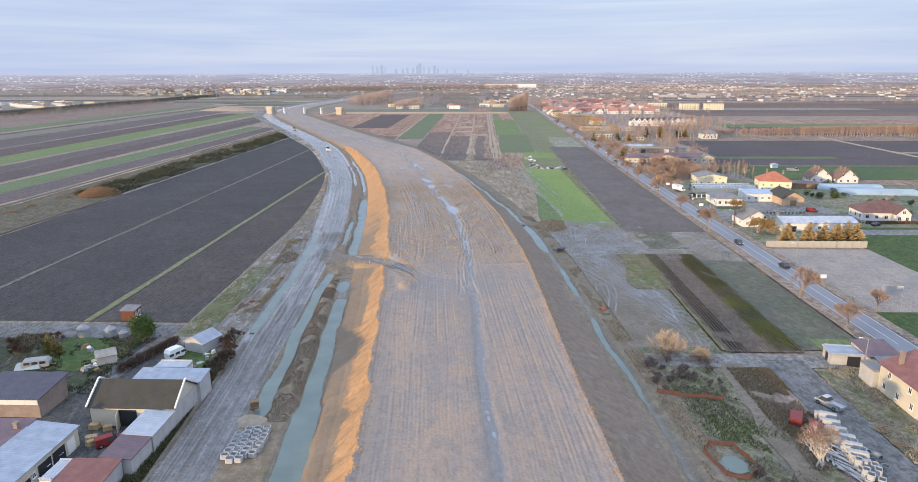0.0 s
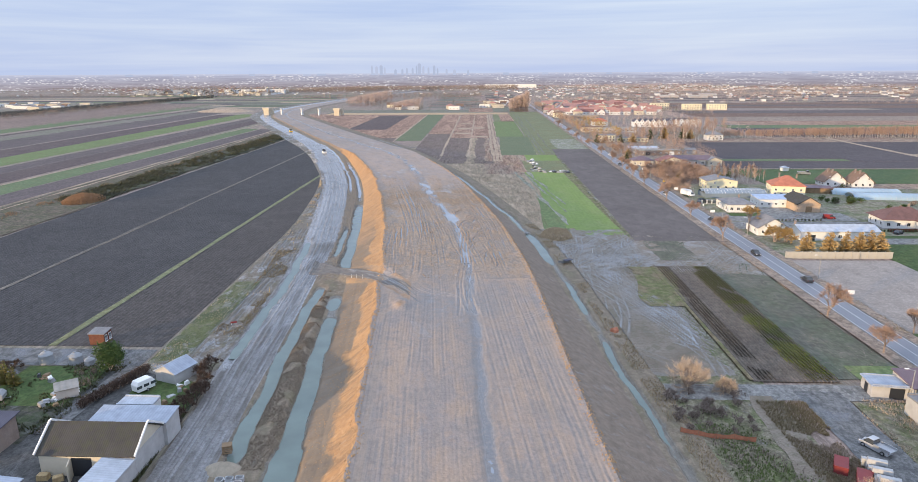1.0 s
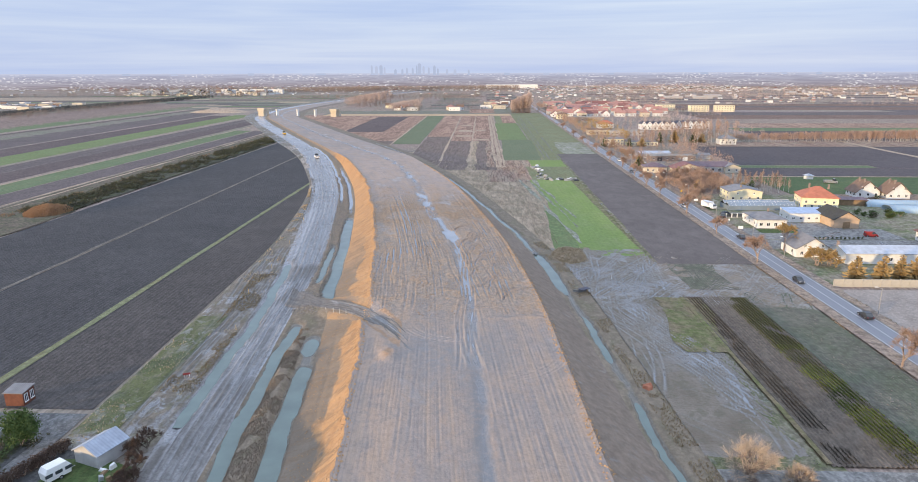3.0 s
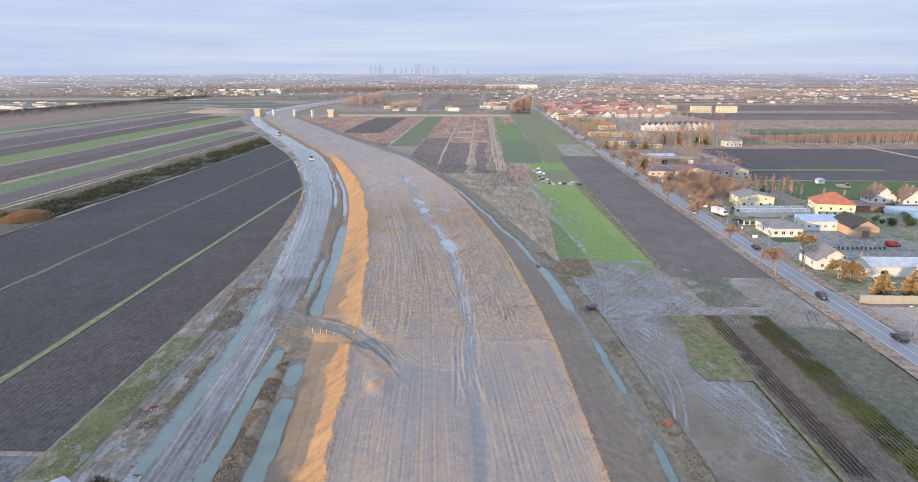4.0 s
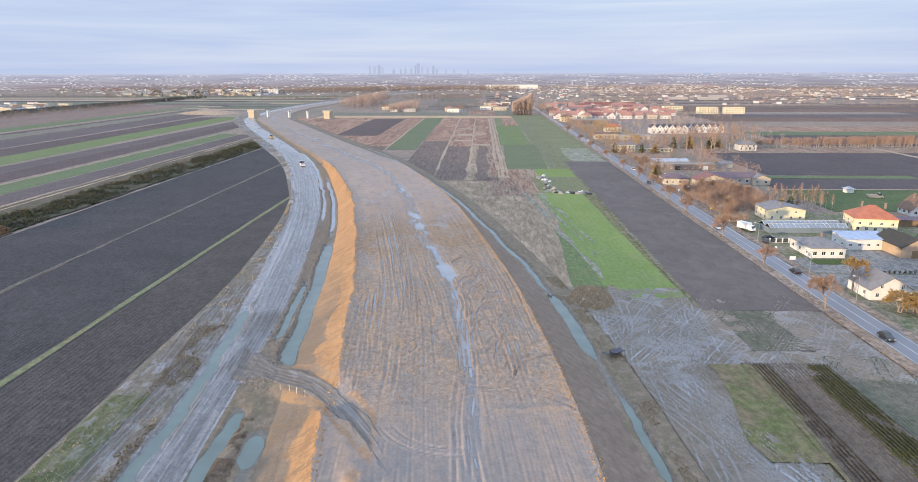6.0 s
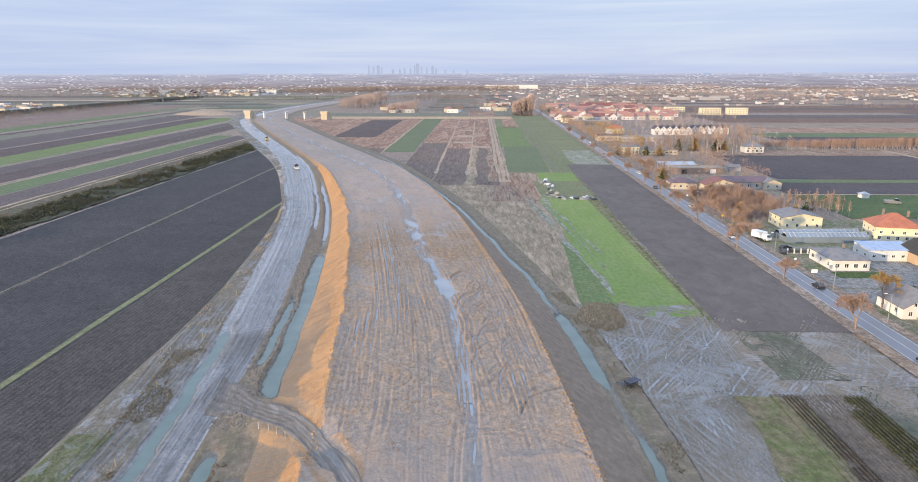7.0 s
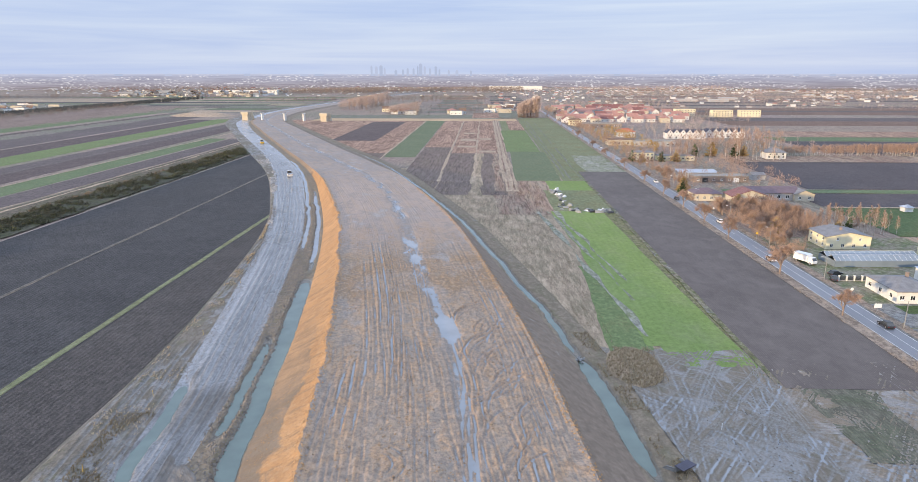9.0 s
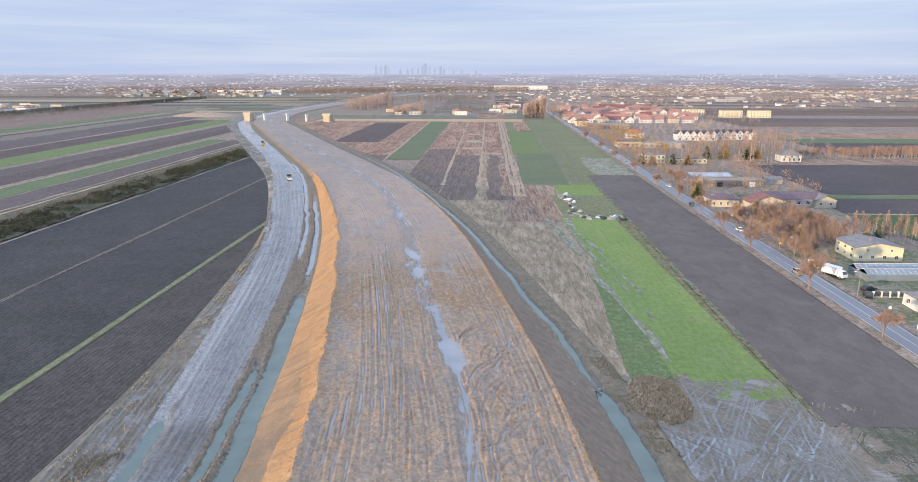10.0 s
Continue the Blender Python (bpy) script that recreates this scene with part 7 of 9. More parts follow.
block_me = Geo().hexa([(-1.3, -0.42), (1.3, -0.42), (1.3, 0.42), (-1.3, 0.42)], 0, 0.62, [(-1.26, -0.38), (1.26, -0.38), (1.26, 0.38), (-1.26, 0.38)]).mesh("concrete_beam")
block_me.materials.append(W_PALECONC)
for i in range(13):
    for j in range(3 if i % 2 else 2):
        tagged(part("concrete_beam", block_me, None, m=pose(58.6 - 0.10 * i + rnd.uniform(-0.2, 0.2), 98.6 - i * 1.12, 0.2 + j * 0.63, 0, 0, 158 + rnd.uniform(-4, 4))),
               "grey concrete beam in a stack", "beam", "stacked concrete beams")
for i in range(7):
    pipe = Geo().tube((0, -0.55, 0.62), (0, 0.55, 0.62), 0.62, 0.62, 16, False).tube((0, 0.55, 0.62), (0, -0.55, 0.62), 0.5, 0.5, 16, False)
    for sy in (-0.55, 0.55):
        n0 = len(pipe.v)
        for r in (0.62, 0.5):
            pipe.v += [(r * math.cos(a * 0.3927), sy, 0.62 + r * math.sin(a * 0.3927)) for a in range(16)]
        pipe.f += [(n0 + a, n0 + (a + 1) % 16, n0 + 16 + (a + 1) % 16, n0 + 16 + a) for a in range(16)]
    tagged(part("concrete_ring", pipe, W_CONC, m=pose(59.6 + (i % 2) * 1.35 - i * 0.1, 88.2 - (i // 2) * 1.5, 0.2, 90 if i % 3 else 0, 0, 20)), "grey concrete well ring", "ring", "concrete rings")
for i in range(9):
    for j in range(2):
        for k in range(2 if (i + j) % 3 else 1):
            m = pose(57.2 + j * 1.7 + rnd.uniform(-0.15, 0.15) - 0.12 * i, 91.0 - i * 1.25, 0.2 + 0.82 * k, 0, 0, 62 + rnd.uniform(-6, 6))
            tagged(part("culvert_frame", frame_me, None, m=m), "square concrete culvert frame beside the lane", "culvert", "culvert frames by the lane")
plank_me = Geo().box(-2.4, 2.4, -0.14, 0.14, 0, 0.1).mesh("plank")
plank_me.materials.append(W_PALECONC)
for i in range(26):
    tagged(part("plank", plank_me, None, m=pose(55.4 + rnd.uniform(-1.2, 1.5), 86.5 + rnd.uniform(-5, 4), 0.2 + 0.11 * (i % 4), 0, 0, 118 + rnd.uniform(-14, 14))), "long pale plank lying in the store yard", "plank", "loose planks")
for i in range(6):
    tagged(part("plank", plank_me, None, m=pose(53 + 0.3 * i, 91 - i * 0.9, 0.25, 0, 0, 60 + 3 * i)), "long pale plank lying in the store yard", "plank", "loose planks")
for x, y, r in ((66.6, 95.2, 20), (66.9, 91.0, 14), (68.2, 88.6, -20), (70.2, 85.5, 30), (69.0, 83, 10)):
    p = thing("pallet", "yellowed wooden pallet on the grass", "pallet", pose(x, y, 0.22, 0, 0, r), "loose pallets")
    for k in range(5):
        part("slat", Geo().box(-1.1, 1.1, -0.8 + k * 0.38, -0.62 + k * 0.38, 0.1, 0.13), WOOD, p)
    for k in (-1, 0, 1):
        part("bearer", Geo().box(k - 0.06, k + 0.06, -0.8, 0.9, 0, 0.1), WOOD, p)
bare_tree("birch", "bare white birch lit by the sun", pose(51.6, 84.8, 0), 8.2, 21, BIRCH, TWIG, 4, 0.9, 0.30, 6, 0.016, "", 0.32, 5)
dome_bush("bare_bush", "wide round bare bush glowing in the sun", pose(38.8, 123.4, 0), 4.7, 6.4, 22)
dome_bush("bare_bush", "small grey bare bush beside the lane", pose(45.4, 121.6, 0), 2.6, 3.4, 23)
for i in range(26):
    x, y = rnd.uniform(33, 46), rnd.uniform(107, 121)
    bare_tree("bare_shrub", "tangled dark shrub on waste ground", pose(x, y, 0), rnd.uniform(1.6, 2.9), 100 + i % 6, BARKD, TWIGD, 3, 1.5, 0.3, 5, 0.03, "dark shrubs", 0.75, 3, 1.4)
for i in range(9):
    bare_tree("bare_shrub", "tangled dark shrub on waste ground", pose(rnd.uniform(40, 51), rnd.uniform(76, 84), 0), rnd.uniform(1.6, 2.6), 100 + i % 6, BARKD, TWIGD, 3, 1.5, 0.3, 5, 0.03, "dark shrubs", 0.75, 3, 1.4)


def mesh_fence(name, pts, h=1.0):
    f = thing(name, "sagging faded orange safety fence on stakes", "fence")
    for i, ((x0, y0), (x1, y1)) in enumerate(zip(pts, pts[1:])):
        g = Geo()
        n = 6
        for j in range(n):
            a, b = j / n, (j + 1) / n
            s0, s1 = 0.22 * math.sin(3.14 * a), 0.22 * math.sin(3.14 * b)
            p = [(x0 + (x1 - x0) * t, y0 + (y1 - y0) * t) for t in (a, b)]
            for q in (-0.02, 0.02):
                g.add([(p[0][0], p[0][1] + q, 0.1), (p[1][0], p[1][1] + q, 0.1), (p[1][0], p[1][1] + q, h - s1), (p[0][0], p[0][1] + q, h - s0)], [(0, 1, 2, 3)])
        part("netting", g, P_ORANGE, f)
        part("stake", Geo().tube((x0, y0, 0), (x0 + 0.05, y0, h + 0.5), 0.05, 0.04, 5), WOOD, f)
    part("stake", Geo().tube((*pts[-1], 0), (*pts[-1], h + 0.5), 0.05, 0.04, 5), WOOD, f)


mesh_fence("safety_fence", [(33.0, 107.6), (35.6, 106.6), (38.2, 105.6), (41.0, 105.6), (44.2, 104.8)], 1.05)
mesh_fence("safety_fence", [(35.2, 88.2), (36.6, 90.5), (40.3, 90.3), (41.4, 86.5), (41.8, 83.8), (39.5, 81.5), (36.6, 82.2), (35.2, 88.2)], 0.95)
pond = Geo()
pond.add([(38.6 + 2.0 * math.cos(a * 0.42) * (1 + 0.12 * math.sin(3 * a)), 84.9 + 2.3 * math.sin(a * 0.42), 0.26) for a in range(15)], [tuple(range(15))])
tagged(part("pond", pond, M_WATER), "small blue pool inside the orange fence", "water", kind="structure")

NV, NU = np.meshgrid(np.linspace(-1.1, 1.1, 22), np.linspace(-0.9, 0.9, 20), indexing="ij")
slump = np.clip(1 - (NU / 0.9) ** 2 - (NV / 1.1) ** 2, 0, 1)
tagged(sheet("safety_netting", 30.7 + NU + 0.2 * np.sin(NV * 5), 150.0 + NV + 0.15 * np.sin(NU * 6), 0.14 + 0.75 * slump ** 0.6 * (0.5 + vn(NU * 3, NV * 3, 12)) - 0.2 * (slump < 0.02), P_ORANGE), "crumpled orange safety netting beside the drainage ditch", "netting")

# ---------------------------------------------------------------- roadside settlement
seg_me = Geo().box(-1.24, 1.24, -0.06, 0.06, 0, 2.15).box(-1.24, 1.24, -0.09, 0.09, 2.15, 2.25).mesh("wall_panel")
seg_me.materials.append(W_PANEL)
post_me = Geo().box(-0.12, 0.12, -0.14, 0.14, 0, 2.35).mesh("post")
post_me.materials.append(W_PANEL)
pw = thing("panel_wall", "cream concrete panel wall along the yard", "wall", pose(96.8, 210.6, 0.05))
for i in range(13):
    part("wall_panel", seg_me, None, pw, m=pose(1.3 + i * 2.56, 0, 0))
    part("post", post_me, None, pw, m=pose(i * 2.56, 0, 0))
for i, (x, y, h, r) in enumerate(((106.8, 218, 7.6, 2.5), (113.8, 217, 8.0, 2.7), (119.6, 218.4, 7.8, 2.4), (124.2, 218.6, 7.4, 2.6), (127.6, 218.6, 8.2, 2.5), (131, 219, 7.4, 2.5))):
    conifer("larch", "golden larch standing behind the panel wall", pose(x, y, 0), h, r, 200 + i, GOLD, 16, "golden larches")
bare_tree("broad_tree", "broad tree with golden-brown leaves", pose(102.4, 231, 0), 9.0, 31, BARK, GOLD, 4, 1.2, 0.26, 18, 0.05, "golden trees", 0.7, 3, 0.9)
bare_tree("broad_tree", "broad tree with golden-brown leaves", pose(99.8, 247.5, 0), 12.0, 32, BARK, GOLD, 4, 0.6, 0.3, 18, 0.045, "golden trees", 0.42, 1, 0.9)
bare_tree("broad_tree", "broad tree with golden-brown leaves", pose(106.5, 231, 0), 8.0, 33, BARK, GOLD, 4, 1.2, 0.26, 16, 0.05, "golden trees", 0.7, 3, 0.9)

house("long_building", "long white single-storey building with a pale sheet roof", 125.6, 237.6, 27.0, 9.2, 3.4, 4.8, 0, "gable", W_WHITE, R_WHITE, wins=(("s", 3, 1.0, 1.4, 1.2),),
      doors=(("s", 10.5, 2.4, 2.6, W_GREY), ("s", -9.5, 1.6, 2.1, P_DARK)), chimneys=((-12.8, 2),))
house("house", "white gabled house with a grey roof", 105.6, 245.2, 10.4, 10.8, 3.0, 6.3, 90, "gable", W_WHITE, R_SLATE, wins=(("w", 2, 3.3, 0.8, 1.1), ("n", 2, 1.0, 1.0, 1.2), ("w", 3, 0.9, 1.0, 1.2)))
house("bungalow", "white bungalow with a low grey roof", 109.8, 286.6, 11.0, 14.0, 3.3, 5.3, 0, "hip", W_WHITE, R_SLATE, wins=(("s", 4, 1.0, 1.3, 1.3), ("w", 3, 1.0, 1.2, 1.3)), chimneys=((1.5, 1),))
house("workshop", "white flat-roofed workshop with a blue-grey roof", 128.6, 294.5, 15.0, 9.0, 3.6, 4.3, 0, "shed", W_WHITE, R_BLUE, wins=(("s", 5, 1.3, 1.1, 0.9), ("w", 2, 1.3, 1.0, 0.9)), over=0.2, category="workshop")
house("barn", "tan barn with a dark brown roof", 137.8, 287.6, 15.0, 9.4, 3.6, 6.4, 90, "gable", W_TAN, R_OLD, category="barn", doors=(("n", -4, 3, 2.6, P_WHITE), ("w", 0, 2.4, 2.6, WOOD)))
house("house", "two-storey pale yellow house with a shallow grey roof", 121.0, 339.4, 12.0, 15.0, 4.5, 6.0, 90, "gable", W_YELLOW, R_SLATE, wins=(("w", 2, 3.2, 0.8, 0.9), ("w", 4, 0.9, 1.1, 1.1), ("n", 3, 3.0, 1.2, 1.0), ("n", 3, 0.9, 1.2, 1.1)), chimneys=((-2, 1),))
house("house", "two-storey cream house with an orange-red hipped roof", 145.8, 319.6, 14.5, 12.5, 5.4, 9.6, -12, "hip", W_YELLOW, R_RED, wins=(("s", 5, 1.0, 1.1, 1.3), ("s", 4, 3.1, 1.0, 1.1), ("w", 3, 1.0, 1.2, 1.3), ("w", 3, 3.1, 1.2, 1.1)), chimneys=((-3, 1.5), (4, -1)))
house("house", "white gabled house with a steep brown roof", 181.6, 347, 8.8, 11, 3.0, 7.8, 90, "gable", W_WHITE, R_BROWN, wins=(("w", 2, 4.2, 1.0, 1.4), ("w", 3, 1.0, 1.2, 1.3), ("n", 3, 1.0, 1.2, 1.3)), chimneys=((2, 1), (-2, 1)), over=0.7)
house("house", "white gabled house with a steep brown roof", 193.6, 343.5, 8.8, 10.6, 3.0, 7.8, 90, "gable", W_WHITE, R_BROWN, wins=(("w", 2, 4.2, 1.0, 1.4), ("w", 3, 1.0, 1.2, 1.3), ("n", 3, 1.0, 1.2, 1.3)), chimneys=((2, 1), (-2, 1)), over=0.7)
house("house", "white villa with a maroon hipped roof", 161.0, 256.8, 17.5, 12.0, 3.4, 7.4, -6, "hip", W_WHITE, R_VILLA, wins=(("s", 5, 1.0, 1.3, 1.4), ("w", 3, 1.0, 1.3, 1.4)), chimneys=((2.5, 1),), over=0.8)
house("house_annex", "white dormer wing with a maroon gable", 165.4, 250.4, 5.0, 5.5, 3.6, 6.2, 84, "gable", W_WHITE, R_VILLA, wins=(("w", 1, 3.6, 1.2, 1.2), ("w", 2, 0.9, 1.2, 1.5)), category="annex")
house("carport", "long low carport with a plum roof", 163.0, 326.5, 15, 5.0, 2.6, 3.0, -8, "shed", WOOD, R_PURPLE, over=0.3, category="carport")
for cx, cy, L in ((191, 311.5, 36), (185, 324.5, 31)):
    t = thing("polytunnel", "long pale blue polytunnel", "greenhouse", pose(cx, cy, 0.1, 0, 0, -6), "polytunnels")
    ring = [(5.0 * math.cos(a * 0.3142), 2.3 * max(0.0, math.sin(a * 0.3142)) ** 0.8) for a in range(11)]
    g = Geo()
    nx = 16
    g.v += [(-L / 2 + L * i / nx, p, q) for i in range(nx + 1) for p, q in ring]
    g.f += [(i * 11 + j, i * 11 + j + 1, (i + 1) * 11 + j + 1, (i + 1) * 11 + j) for i in range(nx) for j in range(10)]
    g.f += [tuple(range(11)), tuple(range(nx * 11 + 10, nx * 11 - 1, -1))]
    part("film", g, FILM, t, smooth=True)
    for i in range(nx + 1):
        h, x = Geo(), -L / 2 + L * i / nx
        h.v += [(x + u, p * w, q * w) for p, q in ring for u, w in ((-0.05, 1.0), (0.05, 1.0), (0.05, 1.02), (-0.05, 1.02))]
        h.f += [(j * 4 + k, j * 4 + (k + 1) % 4, j * 4 + 4 + (k + 1) % 4, j * 4 + 4 + k) for j in range(10) for k in range(4)]
        part("hoop", h, STEEL, t)


def glasshouse(cx, cy, L, W, bays, rz, label):
    t = thing("greenhouse", label, "greenhouse", pose(cx, cy, 0.1, 0, 0, rz))
    b = W / bays
    for k in range(bays):
        y0 = -W / 2 + k * b
        g = Geo()
        quad_slab(g, (-L / 2, y0, 2.0), (L / 2, y0, 2.0), (L / 2, y0 + b / 2, 3.2), (-L / 2, y0 + b / 2, 3.2), 0.03)
        quad_slab(g, (L / 2, y0 + b, 2.0), (-L / 2, y0 + b, 2.0), (-L / 2, y0 + b / 2, 3.2), (L / 2, y0 + b / 2, 3.2), 0.03)
        part("glass_roof", g, PANE, t)
        bar = Geo().tube((0, y0, 2.04), (0, y0 + b / 2, 3.25), 0.035, 0.035, 4, False).tube((0, y0 + b, 2.04), (0, y0 + b / 2, 3.25), 0.035, 0.035, 4, False).mesh("glazing_bar")
        bar.materials.append(P_WHITE)
        for i in range(int(L / 1.6) + 1):
            part("glazing_bar", bar, None, t, m=pose(-L / 2 + i * 1.6, 0, 0))
        part("ridge_bar", Geo().tube((-L / 2, y0 + b / 2, 3.26), (L / 2, y0 + b / 2, 3.26), 0.05, 0.05, 4, False), P_WHITE, t)
    g = Geo()
    for x0, x1, y0, y1 in ((-L / 2, L / 2, -W / 2, -W / 2 + 0.05), (-L / 2, L / 2, W / 2 - 0.05, W / 2), (-L / 2, -L / 2 + 0.05, -W / 2, W / 2), (L / 2 - 0.05, L / 2, -W / 2, W / 2)):
        g.box(x0, x1, y0, y1, 0, 1.98)
    part("glass_wall", g, PANE, t)


glasshouse(120.0, 317.5, 29, 9.5, 2, 2, "old glasshouse with missing panes")
field("garden", 103, 118, 272, 279, M_LAWN, "green front lawn", 0.16)
field("yard", 97, 150, 263, 279, M_PALE, "grey concrete yard", 0.13)
field("yard", 129.5, 175, 228, 236, M_PALE, "garden path", 0.14)
field("yard", 118, 136, 279, 289, M_PALE, "concrete yard with pale stains", 0.17)
field("farm_lane", 94, 175, 250, 262, M_PALE, "grey gravel lane between gardens", 0.16, wob=1)
vehicle("van", "red van parked on the lane", pose(139.8, 267.5, 0.14, 0, 0, -8), P_MAROON, 4.4, 1.8, 1.9, "van")
for x, y, rz, c, lb in ((101.5, 304, 20, P_DARK, "dark car parked by the fence"), (98.5, 299, 70, P_DARK, "dark car parked by the fence"), (112, 228.5, 85, P_SILVER, "silver car parked by the long building"), (142, 246, 10, P_SILVER, "silver car parked by the garden"),
                        (152, 243, 30, P_DARK, "dark car parked by the garden")):
    vehicle("car", lb, pose(x, y, 0.14, 0, 0, rz), c, group="parked cars")
def box_truck(x, y, rz, label):
    """Front towards local +x."""
    v = thing("truck", label, "truck", pose(x, y, 0.14, 0, 0, rz))
    part("chassis", Geo().box(-3.2, 3.3, -0.5, 0.5, 0.55, 0.8), P_DARK, v)
    part("load_box", Geo().hexa([(-3.4, -1.2), (1.5, -1.2), (1.5, 1.2), (-3.4, 1.2)], 0.85, 3.1, [(-3.38, -1.16), (1.48, -1.16), (1.48, 1.16), (-3.38, 1.16)]), P_WHITE, v)
    part("cab", Geo().add([(1.65, -1.1, 0.5), (3.4, -1.1, 0.5), (3.4, 1.1, 0.5), (1.65, 1.1, 0.5), (1.65, -1.1, 2.3), (2.75, -1.05, 2.3), (2.75, 1.05, 2.3), (1.65, 1.1, 2.3), (3.4, -1.1, 1.3), (3.4, 1.1, 1.3)],
                          [(3, 2, 1, 0), (0, 1, 8, 5, 4), (3, 7, 6, 9, 2), (0, 4, 7, 3), (4, 5, 6, 7), (1, 2, 9, 8), (8, 9, 6, 5)]), P_WHITE, v)
    part("windscreen", Geo().add([(3.36, -0.95, 1.42), (3.36, 0.95, 1.42), (2.86, 0.9, 2.22), (2.86, -0.9, 2.22)], [(0, 1, 2, 3)]), GLASS, v)
    for u in (-2.3, 2.5):
        for sy in (-1, 1):
            wheel(v, u, sy * 0.98, 0.45, 0.28)


box_truck(98.6, 316.5, -62, "white box truck parked beside the road")
gw = thing("garden_wall", "low garden wall with white posts and dark slats", "wall", pose(99.5, 298.3, 0.1))
for i in range(7):
    part("post", Geo().box(i * 2.2 - 0.2, i * 2.2 + 0.2, -0.2, 0.2, 0, 1.6).box(i * 2.2 - 0.26, i * 2.2 + 0.26, -0.26, 0.26, 1.6, 1.7), W_WHITE, gw)
for i in range(6):
    for k in range(4):
        part("slat", Geo().box(i * 2.2 + 0.2, i * 2.2 + 2.0, -0.03, 0.03, 0.35 + 0.28 * k, 0.55 + 0.28 * k), P_DARK, gw)
part("base", Geo().box(-0.2, 13.4, -0.15, 0.15, 0, 0.3), W_CONC, gw)
# hedges and small garden trees
for i in range(30):
    shrub("hedge_bush", "clipped dark green hedge plant", pose(134 + i * 1.35, 246.5 - 0.05 * i, 0), 0.5, 1.2, 300 + i % 5, THUJA, 120, 0.16, group="garden hedge")
for i in range(16):
    shrub("hedge_bush", "clipped dark green hedge plant", pose(112 + i * 1.5, 263.3, 0), 0.55, 1.3, 300 + i % 5, THUJA, 120, 0.16, group="garden hedge")
for i in range(22):
    x, y = rnd.choice(((rnd.uniform(150, 172), rnd.uniform(298, 306)), (rnd.uniform(146, 205), rnd.uniform(327, 336)), (rnd.uniform(168, 205), rnd.uniform(238, 300))))
    shrub("garden_bush", "dark green garden bush", pose(x, y, 0), rnd.uniform(1.2, 2.2), rnd.uniform(1.8, 3.6), 320 + i % 6, (SHRUB, THUJA, TWIGD)[i % 3], 420, 0.28, group="garden bushes")
for i in range(5):
    f = thing("garden_fence", "low dark wooden garden fence", "fence", pose(150 + i * 8, 246.2, 0), "garden fences")
    for k in range(9):
        part("slat", Geo().box(k * 0.9, k * 0.9 + 0.78, -0.03, 0.03, 0.1, 1.3), WOODR, f)

# ---------------------------------------------------------------- trees along the road and groves
master = {}


def copies(key, build, rows, group):
    """One tree built, the rest copied: rows of (x, y, scale)."""
    for i, (x, y, s) in enumerate(rows):
        m = pose(x, y, 0, 0, 0, (i * 137) % 360)
        if key not in master:
            master[key] = build(m)
            master[key].scale = (s, s, s)
            continue
        c = copy_thing(master[key], m)
        c.scale = (s, s, s)


roadside = [(85.2, 233, 1.0), (85.6, 270, 0.85), (85.2, 304, 1.1), (85.0, 345, 1.0), (85.3, 372, 1.0), (85.3, 400, 1.0), (85.2, 432, 0.9), (85, 470, 0.9),
            (84.8, 520, 0.9), (84.5, 580, 0.8), (84.3, 640, 0.8), (84, 720, 0.9), (83.8, 160, 0.95), (84.5, 139, 0.8), (97.8, 150, 0.7)]
for k in range(3):
    copies("road%d" % k, lambda m, k=k: bare_tree("roadside_tree", "leafless roadside tree with brown twigs", m, 11.0, 400 + k, BARK, TWIG, 5, 0.6, 0.24, 8, 0.022, "roadside trees", 0.42, 1, 0.9), [(x, y, q * 1.15) for x, y, q in roadside[k::3]], "")
rnd = random.Random(17)
grove = [(rnd.uniform(97, 122), rnd.uniform(352, 398), rnd.uniform(0.6, 0.9)) for _ in range(46)]
grove += [(rnd.uniform(97, 104), rnd.uniform(324, 352), rnd.uniform(0.45, 0.7)) for _ in range(12)]
grove += [(rnd.uniform(96, 106), rnd.uniform(432, 560), rnd.uniform(0.5, 0.8)) for _ in range(26)]
for k in range(5):
    copies("grove%d" % k, (lambda m, k=k: bare_tree("bare_tree", "leafless brown tree in a roadside grove", m, 12.0, 420 + k, BARK, TWIG, 5, 0.8, 0.24, 7, 0.022, "grove trees", 0.42, 1, 0.9)) if k < 2 else
           (lambda m, k=k: slim_tree("bare_tree", "slender leafless brown tree in a roadside grove", m, 11.0, 430 + k, BARK, TWIG, "grove trees", 0.3, 12)), grove[k::5], "")
birches = [(124 + rnd.uniform(0, 28), 353 + rnd.uniform(0, 14), rnd.uniform(0.6, 0.9)) for _ in range(34)]
birches += [(rnd.uniform(130, 200), rnd.uniform(566, 600), rnd.uniform(0.9, 1.3)) for _ in range(16)]
for k in range(4):
    copies("birch%d" % k, lambda m, k=k: slim_tree("birch", "slender bare birch with a white trunk", m, 11.5, 440 + k, BIRCH, TWIG, "birches", 0.22, 12), birches[k::4], "")
conif = [(107, 357, 1.0), (131, 352, 1.1), (126, 350, 1.0), (96.5, 440, 1.0), (99, 446, 1.2), (101, 452, 0.9), (112, 408, 0.9), (118, 560, 1.1), (128, 560, 1.2), (150, 590, 1.4), (163, 592, 1.6), (178, 588, 1.5), (186, 592, 1.3), (98, 560, 1.2), (104, 556, 1.0)]
